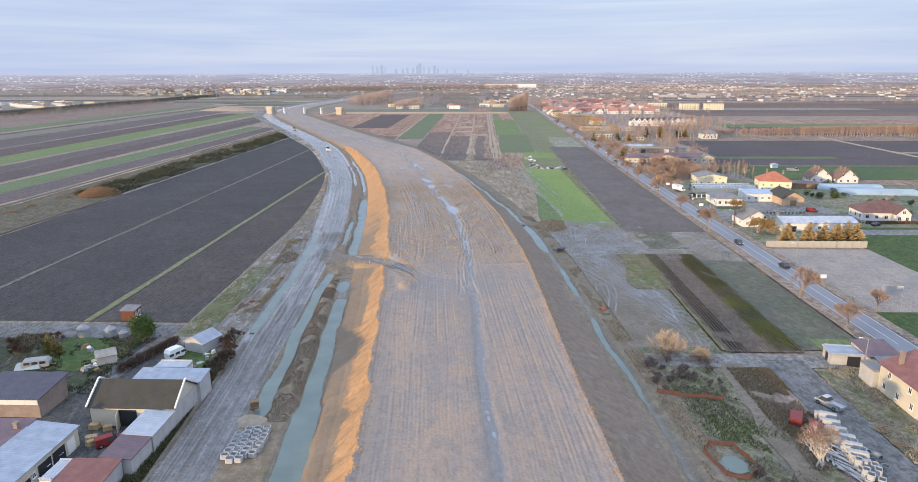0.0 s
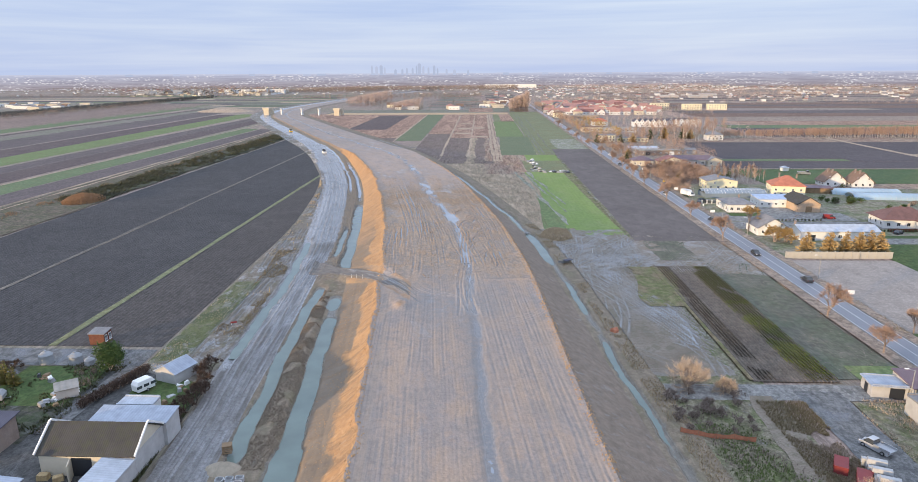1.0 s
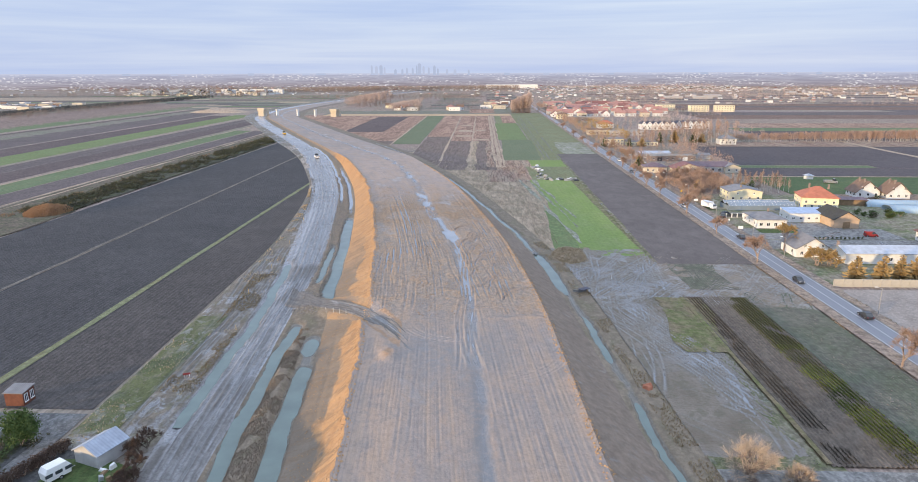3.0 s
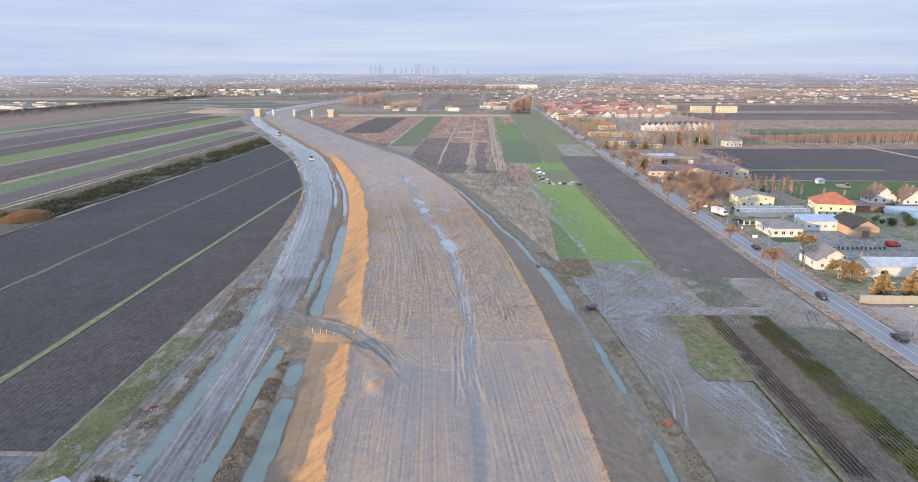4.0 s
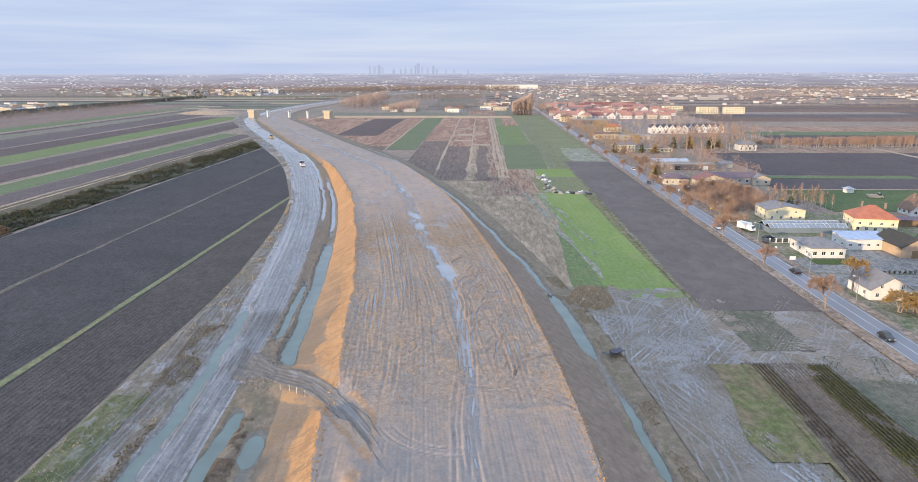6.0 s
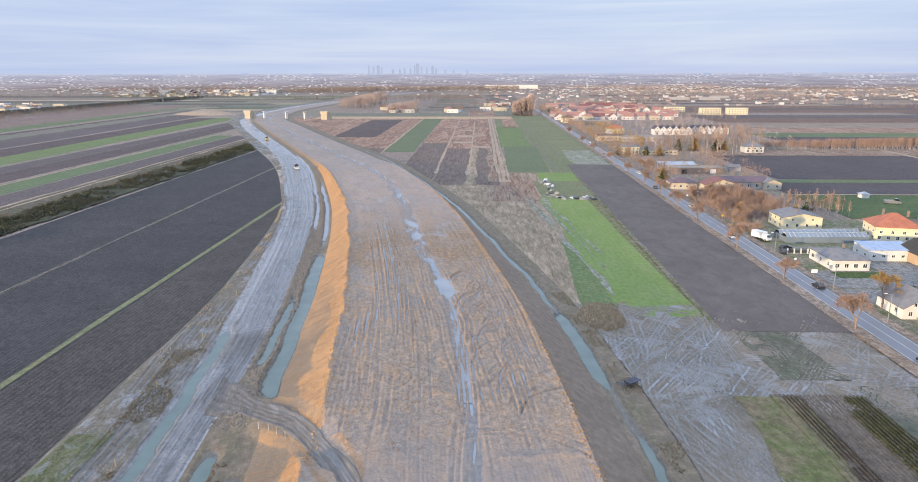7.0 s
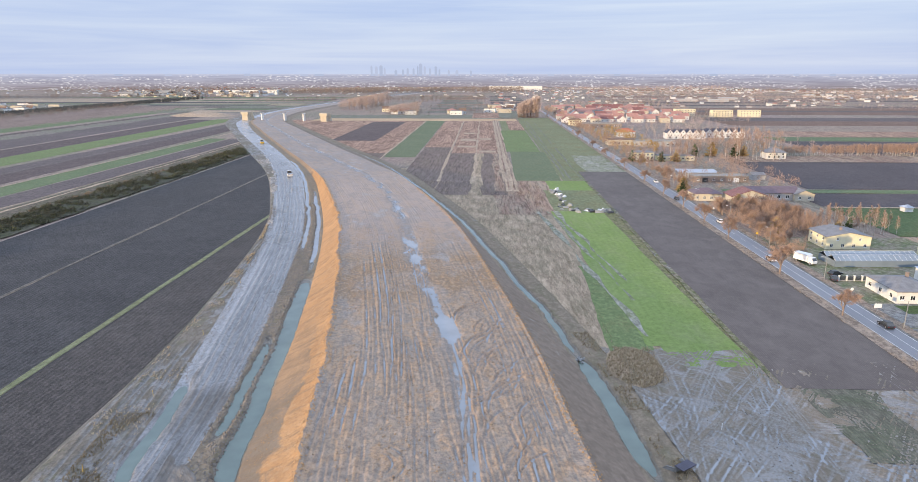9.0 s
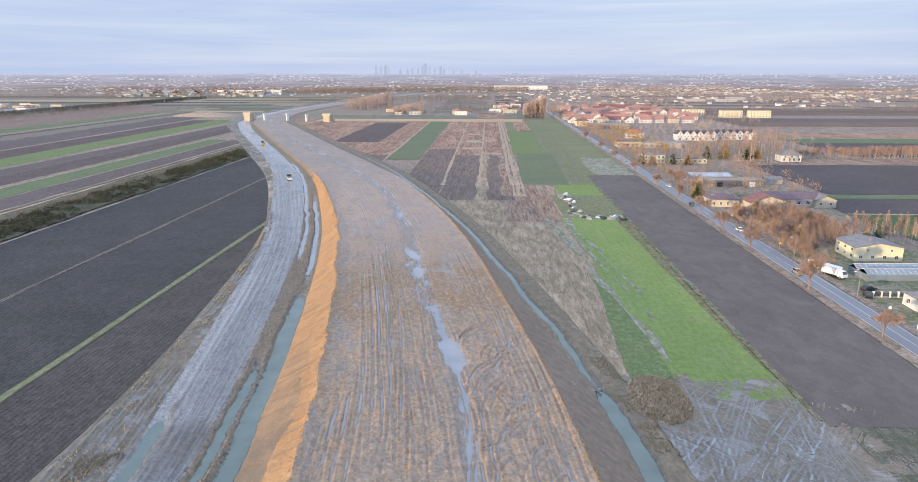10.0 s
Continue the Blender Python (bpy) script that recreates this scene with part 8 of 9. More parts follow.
copies("gold", lambda m: conifer("larch", "golden-brown larch among bare trees", m, 7.0, 2.6, 460, GOLD, 13, "larches"), conif[::2], "")
copies("dark", lambda m: conifer("spruce", "dark green spruce among bare trees", m, 7.0, 2.0, 461, THUJA, 13, "spruces"), conif[1::2], "")

# ---------------------------------------------------------------- middle distance east of the road
house("house", "cream house with a plum roof beside the road", 102.5, 424, 13, 10, 3.4, 5.6, 0, "hip", W_CREAM, R_PURPLE, wins=(("s", 4, 1.0, 1.2, 1.3), ("w", 3, 1.0, 1.2, 1.3)))
house("workshop", "cream gabled hall with a plum roof", 118.5, 415, 11, 17, 4.0, 6.8, 90, "gable", W_CREAM, R_MAROON, category="hall", wins=(("w", 3, 1.2, 1.4, 1.2),))
house("workshop", "long hall with a dark blue-grey roof", 134.5, 428, 24, 13, 3.6, 5.6, 0, "gable", W_GREY, R_PURPLE, category="hall", wins=(("s", 6, 1.0, 1.6, 1.6),))
house("workshop", "small gabled hall with a blue-grey roof", 147.5, 424, 9, 9, 3.4, 5.2, 90, "gable", W_CREAM, R_SLATE, category="hall", wins=(("w", 2, 1.0, 1.2, 1.3),))
house("barn", "long low brick barn with a felt roof", 128, 478, 30, 9, 3.2, 3.2, 2, "flat", W_BRICK, R_FELT, category="barn", doors=(("s", 8, 3.2, 2.6, P_WHITE), ("s", -9, 3, 2.4, P_DARK)), wins=(("s", 7, 1.0, 1.3, 1.0),))
house("barn", "low barn with a pale sheet roof", 120, 492, 22, 8, 3.2, 4.0, 0, "shed", W_GREY, R_WHITE, category="barn")
house("shed", "small grey shed with a pale roof", 152, 486, 8, 6, 2.6, 3.8, 10, "gable", W_GREY, R_SLATE, category="shed")
house("shed", "small white garden house", 181, 398, 3.6, 3.4, 2.0, 3.2, 0, "hip", P_WHITE, R_WHITE, category="shed")
vehicle("truck", "old grey-green lorry parked in the field", pose(186, 384, 0.1, 0, 0, -12), STEEL, 6.5, 2.3, 2.4, "flatbed")
house("house", "yellow two-storey house by the road", 107.5, 570, 14, 9, 5.4, 6.4, 0, "hip", W_YELLOW, R_SLATE, wins=(("s", 5, 1.0, 1.2, 1.4), ("s", 5, 3.4, 1.2, 1.3)))
house("workshop", "long low cream building with a dark flat roof", 129.5, 568, 25, 8, 3.2, 3.2, 0, "flat", W_YELLOW, R_SLATE, category="hall", wins=(("s", 8, 1.1, 1.4, 1.2),))
house("villa", "white villa with a grey hipped roof in the field", 202, 580, 13, 11, 4.6, 7.8, 0, "hip", W_WHITE, R_SLATE, wins=(("s", 4, 0.9, 1.4, 1.8), ("s", 3, 3.0, 1.4, 1.3)), over=0.9)
part("porch", Geo().box(199, 204, 572.4, 574.5, 3.0, 3.3).box(199.1, 199.5, 572.6, 573, 0, 3).box(203.5, 203.9, 572.6, 573, 0, 3), W_WHITE, None)["label"] = "white columned porch of the villa"
# a terrace of narrow gabled houses
first = house("terrace_house", "narrow white gabled terrace house with a dark roof", 168, 724, 12, 5.9, 5.4, 8.6, 90, "gable", W_WHITE, R_DUSK, over=0.15,
              wins=(("w", 1, 5.6, 1.0, 1.4), ("w", 2, 2.9, 0.9, 1.3), ("w", 1, 0.6, 1.8, 1.9)), chimneys=((2, 1.2),), group="terrace houses")
for i in range(1, 12):
    copy_thing(first, pose(168 + i * 5.95 + (3 if i > 5 else 0), 724 + (9 if i > 5 else 0), 0, 0, 0, 90))
house("villa", "white house with a red hipped roof", 132, 742, 16, 11, 4.6, 8.2, 8, "hip", W_WHITE, R_RED, wins=(("s", 4, 1.0, 1.3, 1.4), ("s", 3, 3.2, 1.2, 1.2)))
house("workshop", "grey flat-roofed workshop among trees", 138, 660, 34, 12, 4.2, 4.2, 0, "flat", W_GREY, R_FELT, category="hall", wins=(("s", 8, 1.2, 1.6, 1.4),))
house("workshop", "grey flat-roofed workshop among trees", 112, 668, 22, 12, 4.6, 5.4, 0, "gable", W_CREAM, R_BROWN, category="hall", wins=(("s", 6, 1.2, 1.6, 1.4),))
house("workshop", "long brick hall with a felt roof", 128, 850, 44, 14, 4.4, 4.4, 0, "flat", W_BRICK, R_FELT, category="hall", wins=(("s", 9, 1.2, 1.8, 1.6),))
house("villa", "yellow two-storey house by the road", 103, 880, 15, 11, 6.0, 8.5, 0, "hip", W_YELLOW, R_BROWN, wins=(("s", 4, 1.0, 1.4, 1.4), ("s", 4, 3.8, 1.4, 1.4)))
block = house("apartment_block", "yellow three-storey apartment block with a flat roof", 327, 1036, 28, 12, 9.5, 9.5, 0, "flat", W_YELLOW, R_FELT, wins=(("s", 7, 1.0, 1.6, 1.5), ("s", 7, 4.0, 1.6, 1.5), ("s", 7, 7.0, 1.6, 1.5)), category="apartments", group="apartment blocks")
copy_thing(block, pose(365, 1036, 0))
copy_thing(block, pose(284, 1062, 0))

# ---------------------------------------------------------------- the town and hamlets far ahead
rnd = random.Random(29)
models = []
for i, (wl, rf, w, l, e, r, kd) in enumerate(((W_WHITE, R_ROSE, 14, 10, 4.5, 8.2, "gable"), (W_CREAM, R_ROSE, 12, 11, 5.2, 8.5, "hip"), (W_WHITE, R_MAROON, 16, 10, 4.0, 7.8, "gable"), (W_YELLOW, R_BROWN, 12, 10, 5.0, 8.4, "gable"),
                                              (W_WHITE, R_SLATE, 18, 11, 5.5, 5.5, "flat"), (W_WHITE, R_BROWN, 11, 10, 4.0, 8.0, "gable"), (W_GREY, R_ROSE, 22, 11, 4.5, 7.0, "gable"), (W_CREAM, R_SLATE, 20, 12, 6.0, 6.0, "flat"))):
    models.append((wl, rf, w, l, e, r, kd))
built = {}


def far_house(i, x, y, rz, s=1.0):
    wl, rf, w, l, e, r, kd = models[i]
    m = pose(x, y, 0, 0, 0, rz)
    if i not in built:
        tone = {id(W_WHITE): "white", id(W_CREAM): "cream", id(W_YELLOW): "yellow", id(W_GREY): "grey"}[id(wl)]
        top = {id(R_ROSE): "haze-paled red tile", id(R_MAROON): "maroon", id(R_BROWN): "brown", id(R_SLATE): "grey"}[id(rf)]
        built[i] = house("town_house", "%s town house with a %s %s roof" % (tone, top, {"hip": "hipped", "gable": "gabled", "flat": "flat"}[kd]), x, y, w, l, e, r, rz, kd, wl, rf,
                         wins=(("s", 3, 1.0, 1.4, 1.5), ("w", 2, 1.0, 1.4, 1.5)), group="town houses")
        return
    c = copy_thing(built[i], m)
    c.scale = (s, s, s)


# red-roofed rows beside the road
for row in range(7):
    y = 930 + row * 52
    for k in range(9 + row):
        x = 98 + row * 4 + k * 17.5 + rnd.uniform(-2, 2)
        if rnd.random() < 0.88 and x < 268:
            far_house(rnd.choice((0, 0, 1, 2, 2, 6)), x, y + rnd.uniform(-8, 8), rnd.choice((0, 0, 90)))
for x, y, i in ((-136, 1085, 5), (-124, 1100, 0), (-112, 1078, 4), (-44, 1074, 4), (-36, 1100, 5), (-52, 1096, 1), (6, 1140, 4), (20, 1180, 1), (28, 1120, 7), (40, 1200, 5), (14, 1260, 7), (44, 1300, 4), (-160, 1150, 3)):
    far_house(i, x, y, rnd.uniform(-15, 15))
for _ in range(80):
    far_house(rnd.choice((4, 4, 4, 7, 5)), rnd.uniform(-1010, -745), rnd.uniform(960, 1290), rnd.choice((0, 90)))


def clustered(n, x0, x1, y0, y1, lo, hi, seed):
    """Scattered places gathered into hamlets: rows of (x, y, scale)."""
    r = np.random.default_rng(seed)
    x, y = r.uniform(x0, x1, n * 4), r.uniform(y0, y1, n * 4)
    keep = np.nonzero(fbm(x * 0.005, y * 0.006, seed, 3) > 0.54)[0][:n]
    return [(float(x[i]), float(y[i]), float(r.uniform(lo, hi))) for i in keep]


def far_town(name, rows, walls, roofs, label, seed):
    """Distant houses joined: rows of (x, y, scale)."""
    r = random.Random(seed)
    for half in range(2):
        gw, gr = Geo(), Geo()
        for i, (x, y, k) in enumerate(rows):
            if i % 2 != half:
                continue
            w, l, e = r.uniform(5, 9) * k, r.uniform(4.5, 6) * k, r.uniform(3.2, 6.5) * k
            top, a = e + r.choice((0.3, 3.2, 3.8)) * k, r.choice((0, 0, 1.57)) + r.uniform(-0.3, 0.3)
            c, q = math.cos(a), math.sin(a)
            at = lambda u, v: (x + u * c - v * q, y + u * q + v * c)
            gw.hexa([at(-w, -l), at(w, -l), at(w, l), at(-w, l)], 0, e)
            for v in (-l, l):
                gw.add([(*at(-w, v * 0.99), e), (*at(w, v * 0.99), e), (*at(w, 0), top - 0.2), (*at(-w, 0), top - 0.2)], [(0, 1, 2, 3)])
            o = 0.5
            p = [(*at(-w - o, -l - o), e - 0.2), (*at(w + o, -l - o), e - 0.2), (*at(w + o, 0), top), (*at(-w - o, 0), top), (*at(w + o, l + o), e - 0.2), (*at(-w - o, l + o), e - 0.2)]
            gr.add(p, [(0, 1, 2, 3), (3, 2, 4, 5)])
        tagged(part(name, gw, walls[half]), label + ", walls", "houses", kind="stuff")
        tagged(part(name, gr, roofs[half]), label + ", roofs", "houses", kind="stuff")


rows = []
for _ in range(260):
    y = 1290 + 1500 * rnd.random() ** 1.2
    x = rnd.gauss(190, 190 + (y - 1300) * 0.26)
    if abs(x - 89) > 14 and (x > 20 or y > 1800 and x > -180):
        rows.append((x, y, rnd.uniform(0.42, 0.72)))
far_town("far_houses", rows, (W_GREY, W_WHITE), (R_ROSE, R_SLATE), "distant houses along the road", 5)
far_town("far_houses", [(rnd.uniform(-990, -600), rnd.uniform(1790, 2080), 1.3) for _ in range(70)], (W_WHITE, W_CREAM), (R_FELT, R_BROWN), "distant estate of pale houses", 6)
far_town("far_houses", clustered(420, -1900, 1700, 2150, 2900, 0.45, 0.8, 7), (W_WHITE, W_GREY), (R_SLATE, R_MAROON), "scattered houses on the far plain", 7)
far_town("far_houses", clustered(110, 420, 1600, 1450, 2700, 0.6, 1.0, 8), (W_GREY, W_WHITE), (R_BROWN, R_SLATE), "scattered houses on the far plain", 8)
far_town("far_houses", clustered(260, 100, 1100, 1350, 2850, 0.3, 0.5, 15), (W_WHITE, W_WHITE), (R_WHITE, R_ROSE), "tiny white distant houses", 15)
far_town("far_houses", clustered(260, -1900, -300, 1800, 2900, 0.3, 0.5, 16), (W_WHITE, W_WHITE), (R_WHITE, R_SLATE), "tiny white distant houses", 16)
house("warehouse", "huge white warehouse on the plain", 115, 2620, 200, 60, 14, 14, 0, "flat", W_WHITE, R_WHITE, category="warehouse")
for x, y in ((440, 1560), (500, 1540), (560, 1650), (880, 1900)):
    house("warehouse", "long grey hall on the open plain", x, y, 40, 16, 5, 5, 0, "flat", W_GREY, R_WHITE, category="warehouse")

white_block = house("apartment_block", "white five-storey apartment block on the plain", -765, 1962, 22, 13, 13, 13, 0, "flat", W_WHITE, R_SLATE, wins=(("s", 5, 1.5, 2.0, 1.6), ("s", 5, 5.5, 2.0, 1.6), ("s", 5, 9.5, 2.0, 1.6)), category="apartments", group="white apartment blocks")
for i in range(1, 7):
    copy_thing(white_block, pose(-765 + i * 27, 1962 + (i % 2) * 18, 0))
far_town("far_houses", [(-955 + i * 11.5, 1772 + (i % 3) * 14, 0.85) for i in range(19)], (W_CREAM, W_YELLOW), (R_FELT, R_BROWN), "distant rows of cream houses", 9)

# unfinished bridge over the works
for x, y in ((-312, 948), (-204, 926)):
    a = thing("bridge_abutment", "new pale concrete bridge abutment", "abutment", pose(x, y, 0, 0, 0, -10), "bridge abutments")
    part("wall_block", Geo().box(-4, 4, -4, 4, 0, 7.5), W_NEWCONC, a)
    part("bearing_shelf", Geo().box(-5, 5, -4.6, 4.4, 7.5, 10.5), W_NEWCONC, a)
    part("wing_wall", Geo().hexa([(-5, 4), (-4.2, 4), (-4.2, 12), (-5, 12)], 0, 10, [(-5, 4), (-4.2, 4), (-4.2, 8), (-5, 8)]), W_NEWCONC, a)
    part("wing_wall", Geo().hexa([(4.2, 4), (5, 4), (5, 12), (4.2, 12)], 0, 10, [(4.2, 4), (5, 4), (5, 8), (4.2, 8)]), W_NEWCONC, a)
for x, y in ((-289, 943), (-258, 937), (-232, 932)):
    p = thing("bridge_pier", "new pale concrete bridge pier", "pier", pose(x, y, 0, 0, 0, -10), "bridge piers")
    part("column", Geo().hexa([(-0.8, -2.4), (0.8, -2.4), (0.8, 2.4), (-0.8, 2.4)], 0, 8.5), W_WHITE, p)
    part("pier_cap", Geo().hexa([(-0.9, -3), (0.9, -3), (0.9, 3), (-0.9, 3)], 8.5, 9.6, [(-1.2, -4), (1.2, -4), (1.2, 4), (-1.2, 4)]), W_WHITE, p)
vehicle("lorry", "white and yellow site lorry on the haul road", pose(*plan(508.0, -35.5), 0.3, 0, 0, 112), P_WHITE, 7.0, 2.5, 3.0, "flatbed")
vehicle("lorry", "yellow site lorry on the haul road", pose(*plan(705.0, -31.5), 0.3, 0, 0, 115), P_YELLOW, 7.0, 2.5, 3.0, "flatbed")

# ---------------------------------------------------------------- woods and belts
R = np.random.default_rng(8)


def scatter(n, x0, x1, y0, y1, seed=0):
    r = np.random.default_rng(seed)
    return r.uniform(x0, x1, n), r.uniform(y0, y1, n)


wood("thicket", *scatter(330, 97, 123, 350, 400, 51), 6.0, 0.34, TWIG, BARK, "dense bare russet thicket beside the road", 51, 60, 0.2)
wood("thicket", *scatter(80, 97, 103, 322, 350, 52), 3.5, 0.4, TWIG, BARK, "bare russet bushes beside the road", 52, 60, 0.2)
wood("birch_belt", *scatter(620, 212, 440, 592, 606, 1), 9, 0.09, TWIG, BIRCH, "long belt of bare reddish birches across the fields", 1, 40, 0.3)
wood("birch_belt", *scatter(300, 440, 800, 600, 630, 2), 8.5, 0.09, TWIG, BIRCH, "long belt of bare reddish birches across the fields", 2, 30, 0.3)
wood("birch_belt", *scatter(70, 165, 240, 640, 700, 33), 12, 0.10, TWIG, BIRCH, "bare birches before the terrace houses", 33, 40, 0.25)
wood("thicket", *scatter(150, 110, 205, 580, 640, 3), 9, 0.16, TWIG, BARK, "bare brown thicket", 3, 34, 0.2)
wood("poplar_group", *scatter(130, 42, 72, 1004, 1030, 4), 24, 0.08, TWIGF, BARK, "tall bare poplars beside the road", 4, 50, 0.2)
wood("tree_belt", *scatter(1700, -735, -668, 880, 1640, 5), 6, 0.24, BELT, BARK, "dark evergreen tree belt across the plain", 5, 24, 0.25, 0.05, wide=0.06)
wood("tree_belt", *scatter(500, -664, -610, 560, 960, 6), 8, 0.16, TWIGD, BARK, "bare brown scrub belt", 6, 24, 0.25)
wood("tree_belt", *scatter(420, -668, -620, 960, 1300, 9), 7, 0.16, TWIGD, BARK, "bare brown scrub belt", 7, 20, 0.25)
wood("copse", *scatter(200, -250, -190, 1170, 1420, 7), 20, 0.12, TWIGF, BARK, "bare brown copse", 7, 40, 0.2)
wood("copse", *scatter(130, -150, -100, 1060, 1140, 8), 15, 0.12, TWIGF, BARK, "bare brown copse beside the hamlet", 8, 36, 0.2)
wood("copse", *scatter(240, -180, 70, 1040, 1330, 18), 8, 0.16, TWIGD, THUJA, "garden trees of the hamlet", 18, 30, 0.2)
wood("far_wood", *scatter(1300, -620, 120, 2100, 2420, 10), 15, 0.2, TWIGD, BARK, "wide bare winter wood", 10, 22, 0.25)
wood("far_wood", *scatter(1700, -1900, -300, 2150, 2950, 11), 9, 0.3, TWIGD, BARK, "bare winter woods on the plain", 11, 18, 0.25)
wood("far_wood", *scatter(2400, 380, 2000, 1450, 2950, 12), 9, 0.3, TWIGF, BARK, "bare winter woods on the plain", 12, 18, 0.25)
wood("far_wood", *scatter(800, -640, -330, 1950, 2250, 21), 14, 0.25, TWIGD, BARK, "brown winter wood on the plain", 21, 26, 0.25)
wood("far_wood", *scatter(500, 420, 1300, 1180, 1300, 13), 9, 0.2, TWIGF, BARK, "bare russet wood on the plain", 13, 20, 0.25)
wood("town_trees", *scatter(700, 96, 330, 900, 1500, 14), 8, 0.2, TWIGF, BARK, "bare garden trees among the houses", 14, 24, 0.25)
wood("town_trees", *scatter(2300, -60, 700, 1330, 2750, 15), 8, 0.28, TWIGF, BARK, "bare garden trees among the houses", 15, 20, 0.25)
wood("roadside_trees", *scatter(230, 95.5, 104, 430, 1200, 26), 8, 0.26, TWIG, BARK, "bare russet trees lining the road", 26, 60, 0.2)
wood("roadside_trees", *scatter(120, 104, 160, 440, 560, 27), 7, 0.26, TWIG, BARK, "bare russet trees among the yards", 27, 50, 0.2)
wood("roadside_trees", *scatter(60, 84.0, 85.4, 480, 1200, 28), 6, 0.26, TWIG, BARK, "bare russet trees lining the road", 28, 40, 0.2)
wood("town_trees", *scatter(260, 96, 250, 600, 900, 16), 8, 0.2, TWIGF, BARK, "bare garden trees among the houses", 16, 28, 0.25)
wood("golden_trees", *scatter(60, 97, 128, 590, 780, 41), 8, 0.2, GOLD, BARK, "golden-brown trees beside the road", 41, 50, 0.2, wide=0.03)
wood("far_wood", *scatter(700, -300, 900, 1300, 2800, 42), 7, 0.26, BELT, BARK, "dark evergreens among the distant houses", 42, 18, 0.25, wide=0.03)
for k_, (x0_, x1_, y0_, y1_) in enumerate(((-1400, -700, 2080, 2160), (-700, 100, 2440, 2500), (-1700, -900, 2500, 2560), (300, 1100, 1900, 1960), (500, 1500, 2250, 2330), (100, 900, 2600, 2680), (-500, 0, 1500, 1540), (600, 1400, 1620, 1660), (-1250, -560, 1650, 1690))):
    wood("far_wood", *scatter(420, x0_, x1_, y0_, y1_, 60 + k_), 13, 0.28, (TWIGD, TWIGF)[k_ % 2], BARK, "long bare tree belt on the plain", 60 + k_, 22, 0.25)
wood("town_trees", *scatter(140, 96, 330, 900, 1500, 17), 7, 0.16, THUJA, BARK, "evergreen garden trees among the houses", 17, 30, 0.25)

# ---------------------------------------------------------------- ground cover and clods
R = np.random.default_rng(14)


def on_works(n, s0, s1, a, b, seed, power=1.0):
    r = np.random.default_rng(seed)
    s = s0 + (s1 - s0) * r.random(n) ** power
    u = r.random(n)
    d = a(s) * (1 - u) + b(s) * u
    x, y = plan(s, d)
    return x, y, level(s, d), s, d


x, y, z, s, d = on_works(16000, 98, 180, off(HAUL_R, 4.2), off(TOE_L, -3.4), 1, 1.0)
keep = (z > -0.15) & (fbm(x * 0.35, y * 0.25, 61) > 0.33)
tufts("dead_weeds", x[keep], y[keep], z[keep], R.uniform(0.07, 0.22, keep.sum()), WEEDM, "withered weeds on the bank between the ditches", blades=6, seed=1, lean=0.8)
x, y, z, s, d = on_works(6500, 60, 252, off(TOE_R, 4.2), off(TOE_R, 8), 2)
keep = (z > -0.2) & (fbm(x * 0.2, y * 0.2, 62) > 0.49)
tufts("dead_weeds", x[keep], y[keep], z[keep], R.uniform(0.15, 0.45, keep.sum()), DRY, "withered weeds beside the drainage ditch", blades=6, seed=2, lean=0.8)
x, y, z, s, d = on_works(9000, 134, 420, OUT_L, off(HAUL_L, -3.2), 3)
keep = fbm(x * 0.12, y * 0.12, 63) > 0.53
tufts("dead_weeds", x[keep], y[keep], z[keep], R.uniform(0.12, 0.4, keep.sum()), DRY, "dry grass tufts on the verge", blades=5, seed=3, lean=0.9)

x, y, z, s, d = on_works(7000, 150, 225, off(HAUL_L, -9.5), off(HAUL_L, -2.8), 4)
keep = fbm(x * 0.15, y * 0.10, 64) > 0.46
tufts("dead_weeds", x[keep], y[keep], z[keep], R.uniform(0.12, 0.35, keep.sum()), WEEDB, "brown withered weeds along the roadside ditch", blades=6, seed=4, lean=0.8)


def on_land(n, x0, x1, y0, y1, seed, cut=0.5, scale=0.15, z=0.1):
    r = np.random.default_rng(seed)
    x, y = r.uniform(x0, x1, n), r.uniform(y0, y1, n)
    keep = (fbm((x * 0.8 + y * 0.6) * scale * 1.3, (y * 0.8 - x * 0.6) * scale * 0.6, seed) > cut) & ((x > east_edge(y) + 0.3) if (x0 + x1) / 2 > east_edge((y0 + y1) / 2) - 60 and y1 > 240 or x0 > 0 else (x < west_edge(y)))
    return x[keep], y[keep], np.full(keep.sum(), z)


